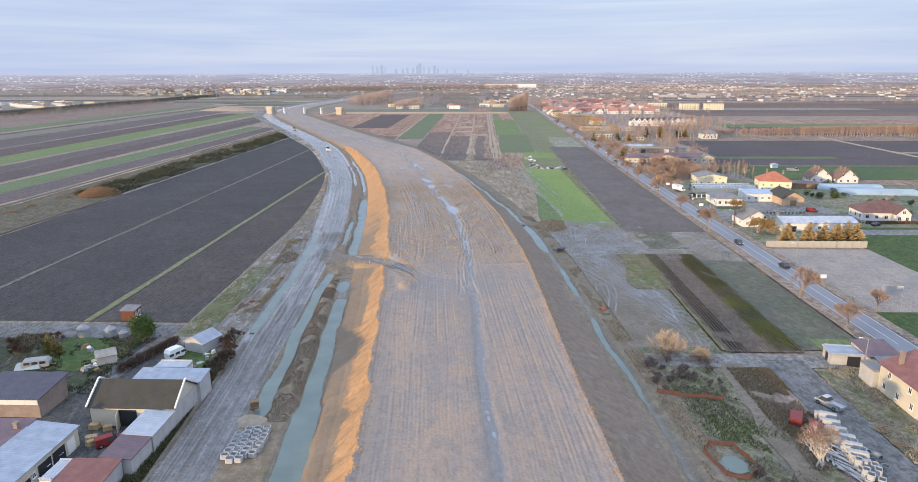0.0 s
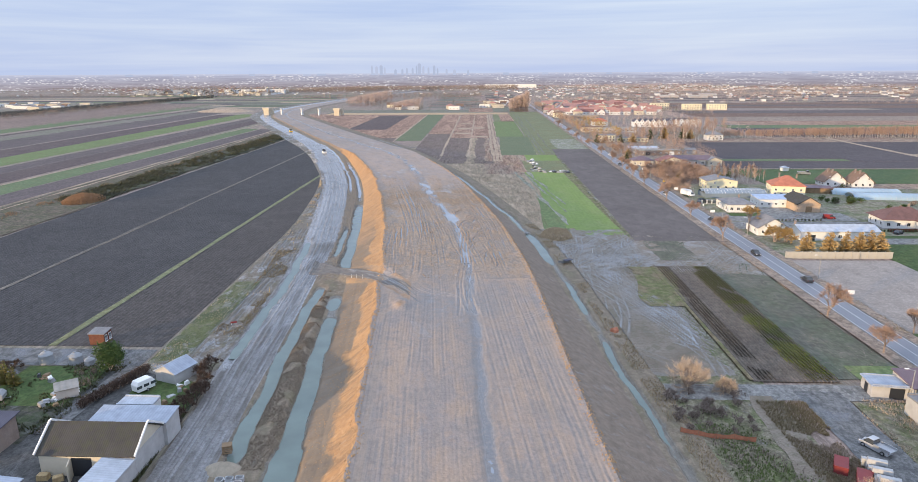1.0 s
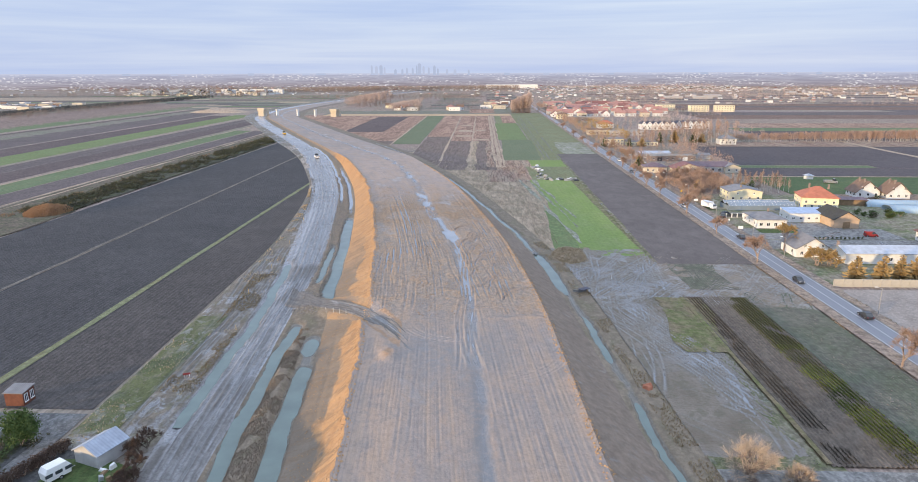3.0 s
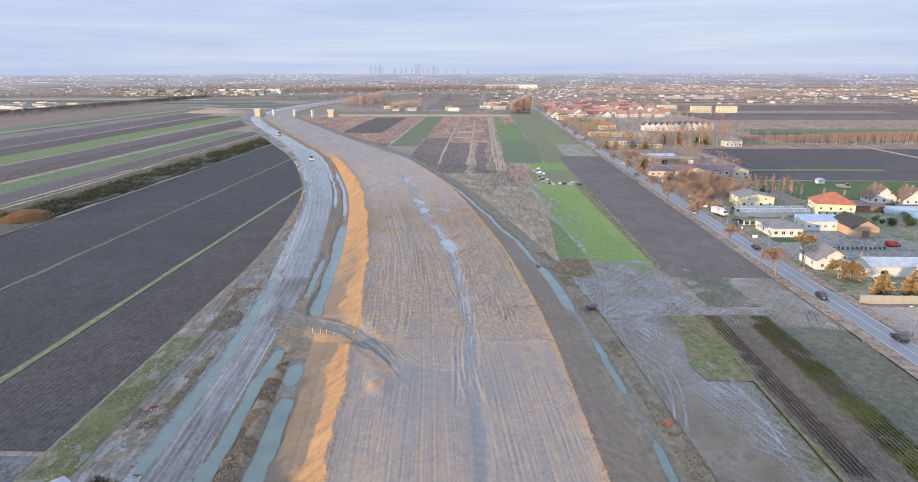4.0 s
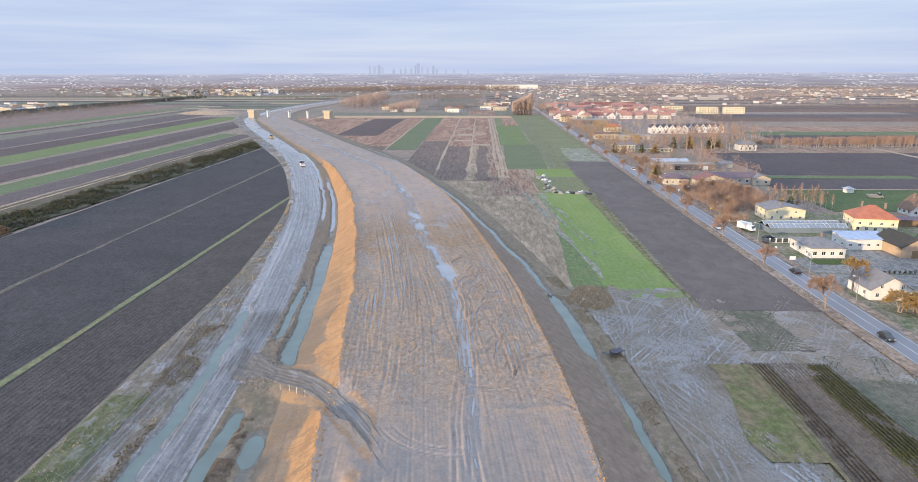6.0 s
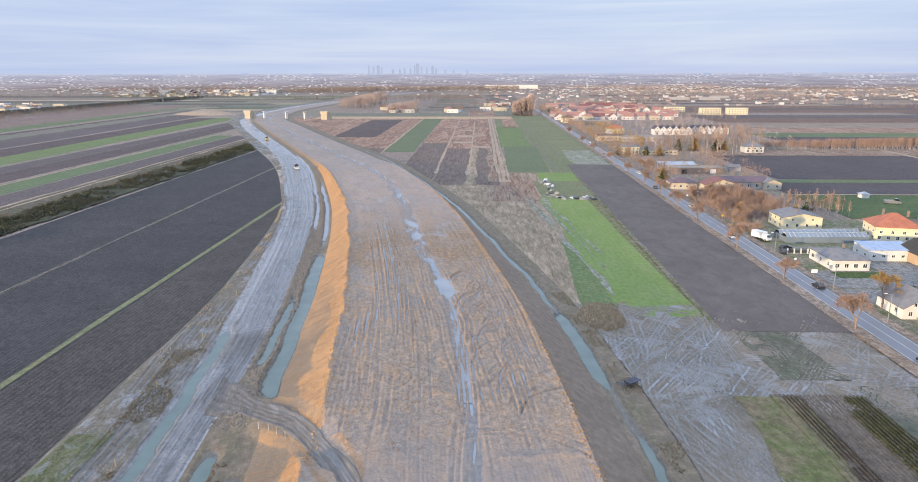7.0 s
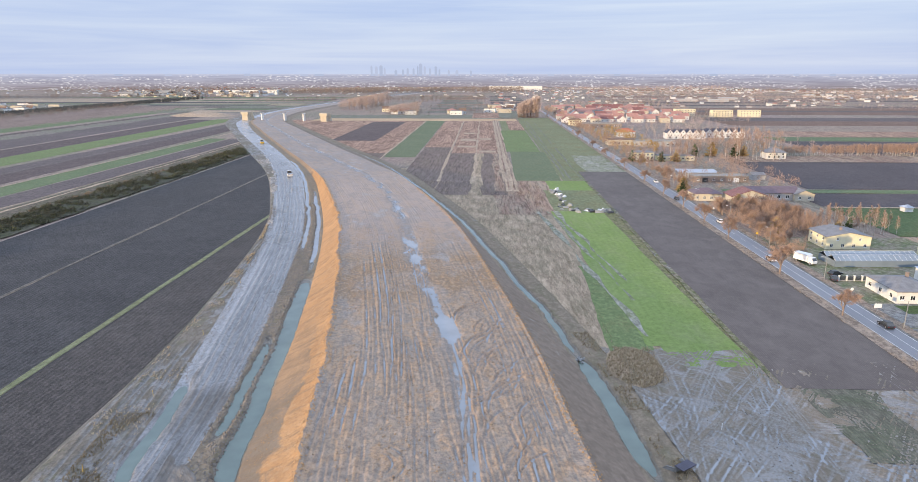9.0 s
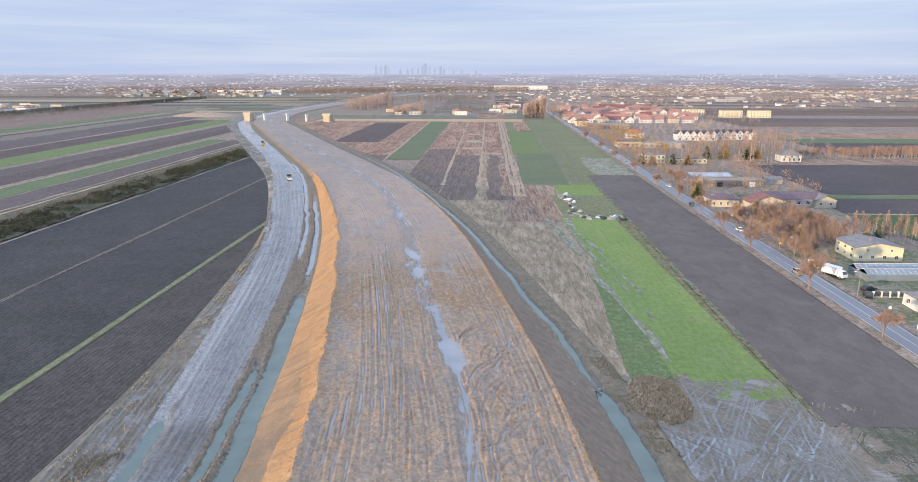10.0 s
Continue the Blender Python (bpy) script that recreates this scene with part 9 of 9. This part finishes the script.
for n, x0, x1, y0, y1, cut, h, mat, lb in ((7000, -45, 26, 250, 470, 0.5, 0.45, DRYD, "withered weeds on fallow ground"), (9000, -45, 26, 250, 470, 0.45, 0.4, DRY, "dry grass on fallow ground"),
                                           (7000, 49.5, 58, 84, 118, 0.45, 0.5, WEEDB, "tall brown-olive grass beside the lane"), (5000, 50, 57.5, 84, 118, 0.5, 0.5, WEEDM, "withered weeds beside the lane"),
                                           (4500, 31, 50, 76, 110, 0.48, 0.3, WEEDO, "green weeds on waste ground"), (4000, 31, 50, 76, 110, 0.52, 0.45, BLADE, "fresh green weeds on waste ground"), (2000, 31, 50, 76, 122, 0.56, 0.5, TWIGD, "withered weeds on waste ground"),
                                           (5000, 83.2, 86.6, 100, 420, 0.45, 0.6, WEEDM, "dry grass on the road verge"), (3000, 94.3, 97.4, 150, 400, 0.45, 0.5, WEEDB, "dry grass on the road verge"),
                                           (1500, 22.5, 33, 232, 249, 0.42, 0.5, DRY, "mound of withered weeds"), (6000, 66, 84, 76, 119, 0.45, 0.45, DRYD, "withered grass behind the house"),
                                           (3000, -204, -196, 150, 640, 0.55, 1.2, RUSTY, "rusty scrub along the ditch bank"), (9000, -52, -47.4, 70, 128, 0.3, 0.7, WEEDG, "rough weeds along the yard"), (9000, -110, -72, 104, 131, 0.45, 0.5, WEEDG, "rough grass round the garden"), (3500, -110, -72, 104, 131, 0.56, 0.7, TWIGD, "withered weeds round the garden"),
                                           (8000, 62.8, 68.4, 168, 200, 0.30, 0.38, CABBAGE, "rows of dark green vegetables"), (4500, 62.8, 68.4, 126, 172, 0.42, 0.38, CABBAGE, "rows of dark vegetables"), (8000, 62.8, 68.4, 126, 170, 0.42, 0.38, FRESH, "rows of fresh green vegetables"), (12000, 53.6, 56.7, 126, 200, 0.30, 0.28, STALK, "rows of withered vegetable stalks"), (3000, 43, 52.2, 166, 200, 0.5, 0.25, BLADE, "green grass tufts"), (3000, 43, 52.2, 166, 200, 0.54, 0.35, WEEDM, "withered stalks in the grass"), (2500, 51.4, 52.6, 126, 201, 0.3, 0.3, WEEDB, "dry grass line beside the vegetables")):
    px, py, pz = on_land(n, x0, x1, y0, y1, int(x0 * 3 + y1) % 97, cut)
    if "rows" in lb:
        px = 53.6 + np.round((px - 53.6) / 0.75) * 0.75 + np.random.default_rng(3).normal(0, 0.07, len(px))
        pz = pz + 0.2
    tufts("weeds", px, py, pz, R.uniform(0.4, 1.0, len(px)) * h, mat, lb, blades=6, seed=n % 89, lean=0.8, wide=0.06)

rq = np.random.default_rng(23)
sx_, sy_ = rq.uniform(-200, -179, 1500), 300 + 345 * rq.random(1500) ** 1.15
ok_ = (fbm(sx_ * 0.12, sy_ * 0.07, 45) > 0.40) & (sx_ < west_edge(sy_) - 3)
sx_, sy_, sr_ = sx_[ok_], sy_[ok_], rq.uniform(0.9, 2.3, int(ok_.sum()))
for mat_, part_, lb_ in ((HEDGE, 0, "olive scrub on the ditch bank"), (WEEDG, 1, "brown withered scrub on the ditch bank"), (HEDGE, 2, "dark scrub on the ditch bank")):
    cx_, cy_, cr_ = sx_[part_::3], sy_[part_::3], sr_[part_::3]
    n_ = 60
    d_ = rq.normal(0, 1, (len(cx_), n_, 3))
    d_ /= np.linalg.norm(d_, axis=2)[..., None]
    P_ = np.stack([cx_, cy_, 0.45 * cr_], -1)[:, None] + d_ * (cr_[:, None] * rq.uniform(0.5, 1.1, (len(cx_), n_)))[..., None] * np.array([1, 1, 0.75])
    A_, B_ = rq.normal(0, 0.32, P_.shape), rq.normal(0, 0.32, P_.shape)
    V_ = np.stack([P_, P_ + A_, P_ + B_], 2).reshape(-1, 3)
    stuff("scrub", V_.tolist(), np.arange(len(V_)).reshape(-1, 3).tolist(), mat_, lb_, "scrub")

# lumps thrown up along the crests, in the churned stretch and in the mud
x, y, z, s, d = on_works(2600, 60, 470, off(CREST_L, -0.8), off(CREST_L, 0.9), 5)
clods("clay_clods", x, y, z, R.uniform(0.08, 0.3, len(x)), CLOD, "orange clay lumps along the embankment crest")
x, y, z, s, d = on_works(2400, 60, 420, off(CREST_R, -1.0), off(CREST_R, 0.8), 6)
clods("clay_clods", x, y, z, R.uniform(0.08, 0.28, len(x)), CLOD, "orange clay lumps along the embankment crest", seed=1)
x, y, z, s, d = on_works(9000, 174, 345, off(CREST_L, 1), off(CREST_R, -1), 7)
keep = fbm(d * 0.4, s * 0.06, 66) > 0.52
clods("clay_clods", x[keep], y[keep], z[keep], R.uniform(0.06, 0.24, keep.sum()), CLODB, "brown clay lumps churned up by wheels", seed=2)
x, y, z, s, d = on_works(3000, 60, 320, off(TOE_L, 0.5), off(CREST_L, -0.5), 8)
clods("clay_clods", x, y, z, R.uniform(0.05, 0.16, len(x)), CLOD, "clay crumbs on the embankment slope", seed=3)
x, y, z, s, d = on_works(5000, 134, 420, OUT_L, off(HAUL_L, -1), 9)
clods("mud_clods", x, y, z, R.uniform(0.06, 0.2, len(x)), CLODG, "grey mud lumps on the verge", seed=4)
x, y, z, s, d = on_works(5000, 190, 420, off(HAUL_R, 1), off(TOE_L, -2.5), 10)
clods("mud_clods", x, y, z, R.uniform(0.1, 0.35, len(x)), CLODG, "grey mud lumps between road and ditch", seed=5)
x, y, z, s, d = on_works(2600, 380, 660, off(OUT_L, 0.5), off(HAUL_L, -1.5), 12)
keep = fbm(x * 0.08, y * 0.05, 64) > 0.47
clods("rubble", x[keep], y[keep], z[keep], R.uniform(0.12, 0.55, keep.sum()), CLODW, "pale broken rubble along the verge", "rubble", seed=7)
px, py, pz = on_land(5000, 28, 86, 126, 232, 44, 0.5, 0.1, 0.15)
clods("mud_clods", px, py, pz, R.uniform(0.06, 0.22, len(px)), CLODG, "grey mud lumps on the wet ground", seed=6)

QX, QY = np.meshgrid(np.linspace(-198, -176, 60), np.linspace(288, 314, 60))
QZ = 3.2 * np.clip(1 - np.hypot((QX + 187) / 9.0, (QY - 301) / 11.0) ** 2, -0.1, 1) * (0.6 + 0.7 * fbm(QX * 0.25, QY * 0.25, 97)) - 0.1
tagged(sheet("rusty_mound", QX, QY, QZ, M_RUST), "earth mound under rusty grass at the end of the bank", "mound", kind="structure")
pick_ = np.random.default_rng(6).choice(np.nonzero(QZ.ravel() > 0.2)[0], 2600)
tufts("rusty_grass", QX.ravel()[pick_] + 0.15, QY.ravel()[pick_], QZ.ravel()[pick_], 0.9, RUSTYB, "rusty brown grass and brambles on the mound", blades=6, seed=18, lean=0.9, wide=0.07)
NX, NY = np.meshgrid(np.linspace(21.5, 33.5, 50), np.linspace(229.5, 249.5, 60))
NZ = 2.1 * np.clip(1 - np.hypot((NX - 27.5) / 5.6, (NY - 239.5) / 9.4) ** 2, -0.2, 1) * (0.55 + 0.8 * fbm(NX * 0.3, NY * 0.3, 95)) + 0.15 * fbm(NX, NY, 96) - 0.1
tagged(sheet("weedy_mound", NX, NY, NZ, M_WEED), "low earth mound grown over with withered weeds", "mound", kind="structure")
ok_ = NZ.ravel() > 0.15
pick_ = np.random.default_rng(5).choice(np.nonzero(ok_)[0], 1500)
tufts("dead_weeds", NX.ravel()[pick_] + 0.1, NY.ravel()[pick_], NZ.ravel()[pick_], 0.55, DRY, "tan withered weeds on the mound", blades=6, seed=17, lean=0.9)
rq = random.Random(91)
for i in range(9):
    shrub("weed_clump", "brown withered bramble clump beside the ditch", pose(24 + rq.uniform(0, 7.5), 233 + rq.uniform(0, 13), 0), rq.uniform(1.4, 2.3), rq.uniform(1.2, 2.2), 720 + i % 4, DRYD, 380, 0.2, group="bramble clumps")

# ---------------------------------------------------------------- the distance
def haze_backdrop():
    """Woods, fields and pale town blocks, with haze painted into the glowing colour; UV holds metres round the horizon
    and height.
    """
    k = Mat("hazy_plain_glow", 1.0)
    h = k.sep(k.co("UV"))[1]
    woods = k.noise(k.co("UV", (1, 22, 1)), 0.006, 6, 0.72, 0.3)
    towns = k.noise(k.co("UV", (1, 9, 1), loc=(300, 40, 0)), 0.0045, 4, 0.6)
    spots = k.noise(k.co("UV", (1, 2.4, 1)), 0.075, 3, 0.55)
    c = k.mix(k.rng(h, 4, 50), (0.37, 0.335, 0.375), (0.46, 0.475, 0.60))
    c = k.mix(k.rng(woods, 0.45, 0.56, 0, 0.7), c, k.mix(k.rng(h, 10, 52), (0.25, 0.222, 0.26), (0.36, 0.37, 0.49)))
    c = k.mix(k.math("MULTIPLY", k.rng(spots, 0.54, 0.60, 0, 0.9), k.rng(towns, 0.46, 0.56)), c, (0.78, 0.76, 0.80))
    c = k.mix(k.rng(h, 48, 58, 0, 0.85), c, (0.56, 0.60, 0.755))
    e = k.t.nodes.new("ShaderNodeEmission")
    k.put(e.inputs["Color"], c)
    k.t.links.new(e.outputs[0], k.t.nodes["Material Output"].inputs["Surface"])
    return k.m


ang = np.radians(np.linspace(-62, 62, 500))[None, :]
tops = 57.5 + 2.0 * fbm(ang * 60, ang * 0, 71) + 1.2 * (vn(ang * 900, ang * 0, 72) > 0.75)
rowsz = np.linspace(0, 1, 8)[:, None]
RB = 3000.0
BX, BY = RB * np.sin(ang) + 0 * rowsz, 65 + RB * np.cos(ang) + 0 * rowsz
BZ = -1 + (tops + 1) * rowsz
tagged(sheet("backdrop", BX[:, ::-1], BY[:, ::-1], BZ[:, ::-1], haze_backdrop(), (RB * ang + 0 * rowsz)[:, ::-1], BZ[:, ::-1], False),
       "glowing backdrop of a hazy built-up plain", "backdrop", kind="structure")
k = Mat("hazy_tower_glow", 1.0)
e = k.t.nodes.new("ShaderNodeEmission")
# Towers glow in bluish greys that hold the distance haze.
k.put(e.inputs["Color"], k.mix(k.island(), (0.43, 0.49, 0.65), (0.49, 0.54, 0.70)))
k.t.links.new(e.outputs[0], k.t.nodes["Material Output"].inputs["Surface"])
M_TOWER = k.m
g = Geo()
rnd = random.Random(3)
for az, w, top in ((-9.65, 8, 93), (-9.25, 12, 90), (-8.85, 14, 95), (-8.55, 8, 84), (-7.6, 12, 76), (-7.0, 9, 78), (-6.6, 10, 82), (-6.1, 9, 82), (-5.75, 7, 92), (-5.5, 16, 103),
                   (-5.15, 10, 90), (-4.7, 9, 84), (-4.2, 12, 92), (-3.9, 8, 80), (-3.1, 10, 76), (-2.4, 14, 74), (-1.2, 10, 73)):
    a, w = radians(az), w * 0.9
    x, y = 2985 * math.sin(a), 65 + 2985 * math.cos(a)
    g.hexa([(x - w / 2, y - 5), (x + w / 2, y - 5), (x + w / 2, y + 5), (x - w / 2, y + 5)], 50, top - 4).box(x - w / 4, x + w / 4, y - 3, y + 3, top - 4, top)
for _ in range(14):
    a = radians(rnd.uniform(-30, 38))
    w, top = rnd.uniform(8, 34), rnd.uniform(57.0, 59.5)
    x, y = 2990 * math.sin(a), 65 + 2990 * math.cos(a)
    g.box(x - w / 2, x + w / 2, y - 3, y + 3, 50, top)
tagged(part("skyline", g, M_TOWER), "city towers on the horizon, glowing in haze tones", "backdrop", kind="structure")

# ---------------------------------------------------------------- the road
def road_shift(y):
    return np.interp(y, [60, 200, 1400], [0.6, 0.4, -2.4])


def slab(name, x0, x1, y0, y1, z, material, label, cat="road", crown=0.05, cols=5):
    Y = np.unique(np.r_[np.arange(y0, min(y1, 700), 6.0), np.linspace(min(y1, 700), y1, 20)])[:, None]
    X = np.linspace(x0, x1, cols)[None, :] + 0 * Y + road_shift(Y)
    Z = z + crown * (1 - (np.linspace(-1, 1, cols)[None, :]) ** 2) + 0 * Y
    return tagged(sheet(name, X, Y + 0 * X, Z, material), label, cat, kind="structure")


slab("road", 86.8, 93.3, 40, 1500, 0.34, M_ROAD, "grey asphalt country road")
slab("road_shoulder", 85.9, 94.6, 40, 1500, 0.27, M_PALE, "gravel road shoulder", crown=0.04)
slab("edge_line", 86.95, 87.1, 40, 800, 0.375, M_LINE, "white road edge line", "marking", 0.0, 2)
slab("edge_line", 93.0, 93.15, 40, 800, 0.375, M_LINE, "white road edge line", "marking", 0.0, 2)
slab("centre_line", 89.98, 90.12, 130, 330, 0.41, M_LINE, "white centre line", "marking", 0.0, 2)
dash = Geo().box(-0.07, 0.07, 0, 4, 0, 0.01).mesh("centre_dash")
dash.materials.append(M_LINE)
for i in range(40):
    y = 332 + i * 10
    tagged(part("centre_dash", dash, None, m=pose(90.05 + float(road_shift(y)), y, 0.40)), "white dash of the centre line", "marking", "centre dashes", "structure")


def lamp_post(x, y, side=-1, h=7.0, label="grey roadside lamp post with an arm"):
    t = thing("street_lamp", label, "street lamp", pose(x, y, 0.1), "street lamps")
    part("pole", Geo().tube((0, 0, 0), (0, 0, h), 0.11, 0.07, 8), W_CONC, t)
    part("arm", Geo().tube((0, 0, h - 0.1), (side * 1.5, 0, h + 0.25), 0.04, 0.035, 6), STEEL, t)
    part("lamp_head", Geo().box(side * 1.5 - 0.35, side * 1.5 + 0.35, -0.13, 0.13, h + 0.2, h + 0.34), P_WHITE, t)


for x, y in ((96.2, 189), (95.6, 238), (95.4, 262), (95.2, 298), (95.2, 335), (95.2, 372), (95, 410), (95, 450), (94.8, 500), (94.6, 550), (75.8, 117.0)):
    lamp_post(x, y)


def sign(x, y, kind, label, h=2.6):
    t = thing("road_sign", label, "road sign", pose(x, y, 0.2), "road signs")
    part("post", Geo().tube((0, 0, 0), (0, 0, h), 0.04, 0.04, 6), STEEL, t)
    if kind == "round":
        part("sign_plate", Geo().tube((0, -0.06, h - 0.35), (0, -0.03, h - 0.35), 0.42, 0.42, 16), P_WHITE, t)
    elif kind == "yellow":
        part("sign_plate", Geo().tube((0, -0.06, h - 0.35), (0, -0.03, h - 0.35), 0.55, 0.55, 4), P_YELLOW, t)
    else:
        part("sign_plate", Geo().box(-0.9, 0.9, -0.07, -0.04, h - 1.1, h), P_WHITE, t)


sign(95.0, 272, "board", "white square board on a post")
sign(95.4, 346, "yellow", "yellow diamond sign on a post")
sign(95.2, 284, "round", "round white sign on a post")
sign(95.6, 325, "board", "white square board on a post")
sign(95.0, 390, "round", "round white sign on a post")
sign(95.8, 172, "board", "white square board on a post")
for i, (y, lane, c, lb) in enumerate(((187, 1, P_DARK, "black car driving on the country road"), (214, 0, P_DARK, "dark car driving on the country road"), (263, 1, P_DARK, "dark car driving on the country road"),
                                      (318, 0, P_SILVER, "silver car driving on the country road"), (372, 1, P_WHITE, "white car driving on the country road"), (420, 0, P_DARK, "dark car driving on the country road"),
                                      (470, 1, P_WHITE, "white car driving on the country road"), (560, 0, P_SILVER, "silver car driving on the country road"), (640, 1, P_WHITE, "white car driving on the country road"))):
    vehicle("car", lb, pose(88.5 + 3.1 * lane + float(road_shift(y)), y, 0.38, 0, 0, 90 if lane else -90), c, group="cars on the road")
# bus shelter by the road
bs = thing("bus_shelter", "small grey roadside bus shelter", "shelter", pose(95.6, 402, 0.3, 0, 0, 90), "")
part("roof", Geo().box(-2.2, 2.2, -0.9, 0.9, 2.3, 2.42), R_SLATE, bs)
part("back_panel", Geo().box(-2.1, 2.1, -0.85, -0.8, 0, 2.3), W_CONC, bs)
for sx in (-1, 1):
    part("side_panel", Geo().box(sx * 2.1 - 0.03, sx * 2.1 + 0.03, -0.8, 0.6, 0, 2.3), PANE, bs)
# low billboards and fence posts behind the road
for x, y, w in ((106, 158, 5.0), (113, 156, 2.0)):
    t = thing("billboard", "blank grey board on posts", "billboard", pose(x, y, 0.1, 0, 0, -8), "billboards")
    part("board", Geo().box(-w / 2, w / 2, -0.05, 0.05, 1.6, 4.2), W_GREY, t)
    for u in (-w / 2 + 0.3, w / 2 - 0.3):
        part("post", Geo().tube((u, 0.1, 0), (u, 0.1, 4.2), 0.08, 0.08, 6), STEEL, t)
for i in range(9):
    f = thing("fence_post", "grey steel fence post", "post", pose(100 + i * 2.0, 151.8 - 0.5 * i, 0.05), "fence posts")
    part("pole", Geo().tube((0, 0, 0), (0, 0, 3.4), 0.05, 0.05, 6), STEEL, f)
# marker stakes and litter on the works
for s_, d_ in ((232, -52.5), (262, -50.5), (207, -54), (180, -50.5), (300, -49), (188.5, -31), (187, -29), (185.2, -27.3), (183.0, -25.4)):
    x, y = plan(s_, d_)
    tagged(part("marker_stake", Geo().tube((0, 0, -0.1), (0.04, 0, 1.3), 0.04, 0.035, 5), P_YELLOW if d_ < -40 else P_WHITE, m=pose(float(x), float(y), float(level(np.array(s_ * 1.0), np.array(d_ * 1.0))))), "slim marker stake beside the works", "stake", "marker stakes")
# rubble dump at the end of the green field
rnd = random.Random(41)
for i in range(70):
    t = rnd.random()
    x, y = (rnd.gauss(33.5, 1.6), rnd.uniform(392, 446)) if i < 40 else (rnd.uniform(34, 52), rnd.gauss(393.5, 1.6))
    a, b, c = (rnd.uniform(0.4, 1.5) for _ in range(3))
    tagged(part("rubble_piece", Geo().hexa([(-a, -b), (a, -b * 0.7), (a * 0.8, b), (-a * 0.9, b * 0.8)], 0, c * 0.8, [(-a * 0.6, -b * 0.5), (a * 0.7, -b * 0.6), (a * 0.4, b * 0.7), (-a * 0.7, b * 0.6)]),
                rnd.choice((W_CONC, W_CONC, W_CONC, P_GREY, P_DARK, P_WHITE)), m=pose(x, y, 0.02, rnd.uniform(-8, 8), rnd.uniform(-8, 8), rnd.uniform(0, 180))), "piece of dumped rubble on the grass", "rubble", "rubble dump")
# drain outlet at the ditch, stones damming it, a marker on the verge
cul = thing("drain_headwall", "grey concrete drain outlet beside the ditch", "headwall", pose(26.6, 204.4, 0.1, 0, 0, 35))
part("front_wall", Geo().box(-1.3, 1.3, -0.15, 0.15, 0, 1.1), W_CONC, cul)
for sx in (-1, 1):
    part("wing_wall", Geo().hexa([(sx * 1.3 - 0.1, 0.1), (sx * 1.3 + 0.1, 0.1), (sx * 1.9 + 0.1, 1.9), (sx * 1.9 - 0.1, 1.9)], 0, 0.7, [(sx * 1.3 - 0.1, 0.1), (sx * 1.3 + 0.1, 0.1), (sx * 1.8 + 0.1, 1.2), (sx * 1.8 - 0.1, 1.2)]), W_CONC, cul)
part("cover_slab", Geo().box(-1.5, 1.5, -1.6, 0.05, 1.1, 1.22), R_DUSK, cul)
# Solid dark disc gives the shade inside the drain pipe.
part("pipe_mouth", Geo().tube((0, 0.16, 0.5), (0, 0.22, 0.5), 0.42, 0.42, 14), P_DARK, cul)
rst = random.Random(53)
for i in range(14):
    g = Geo().lathe([(0.02, -0.2), (rst.uniform(0.2, 0.4), 0.02), (rst.uniform(0.15, 0.3), 0.18), (0.04, 0.28)], 7)
    sx, sy = 17.0 + rst.gauss(0, 1.0), 243.4 + rst.gauss(0, 1.0)
    tagged(part("field_stone", g, W_CONC, m=pose(sx, sy, -0.2, 0, 0, rst.uniform(0, 180)) @ Matrix.Scale(rst.uniform(0.7, 1.4), 4)), "grey field stone lying in the ditch", "stone", "stones in the ditch")
bar = thing("road_barrier", "small red marker barrier lying on the verge", "barrier", pose(-58.6, 152.0, 0.12, 0, 0, 25))
part("board", Geo().box(-0.7, 0.7, -0.04, 0.04, 0.35, 0.75), P_RED, bar)
for sx in (-0.5, 0.5):
    part("leg", Geo().box(sx - 0.05, sx + 0.05, -0.25, 0.25, 0, 0.35), P_WHITE, bar)
tagged(part("marker_stake", Geo().tube((0, 0, -0.1), (0.05, 0, 1.4), 0.05, 0.04, 5), P_WHITE, m=pose(36.7, 215.7, 0.12)), "slim white marker stake in the mud", "stake", "marker stakes")
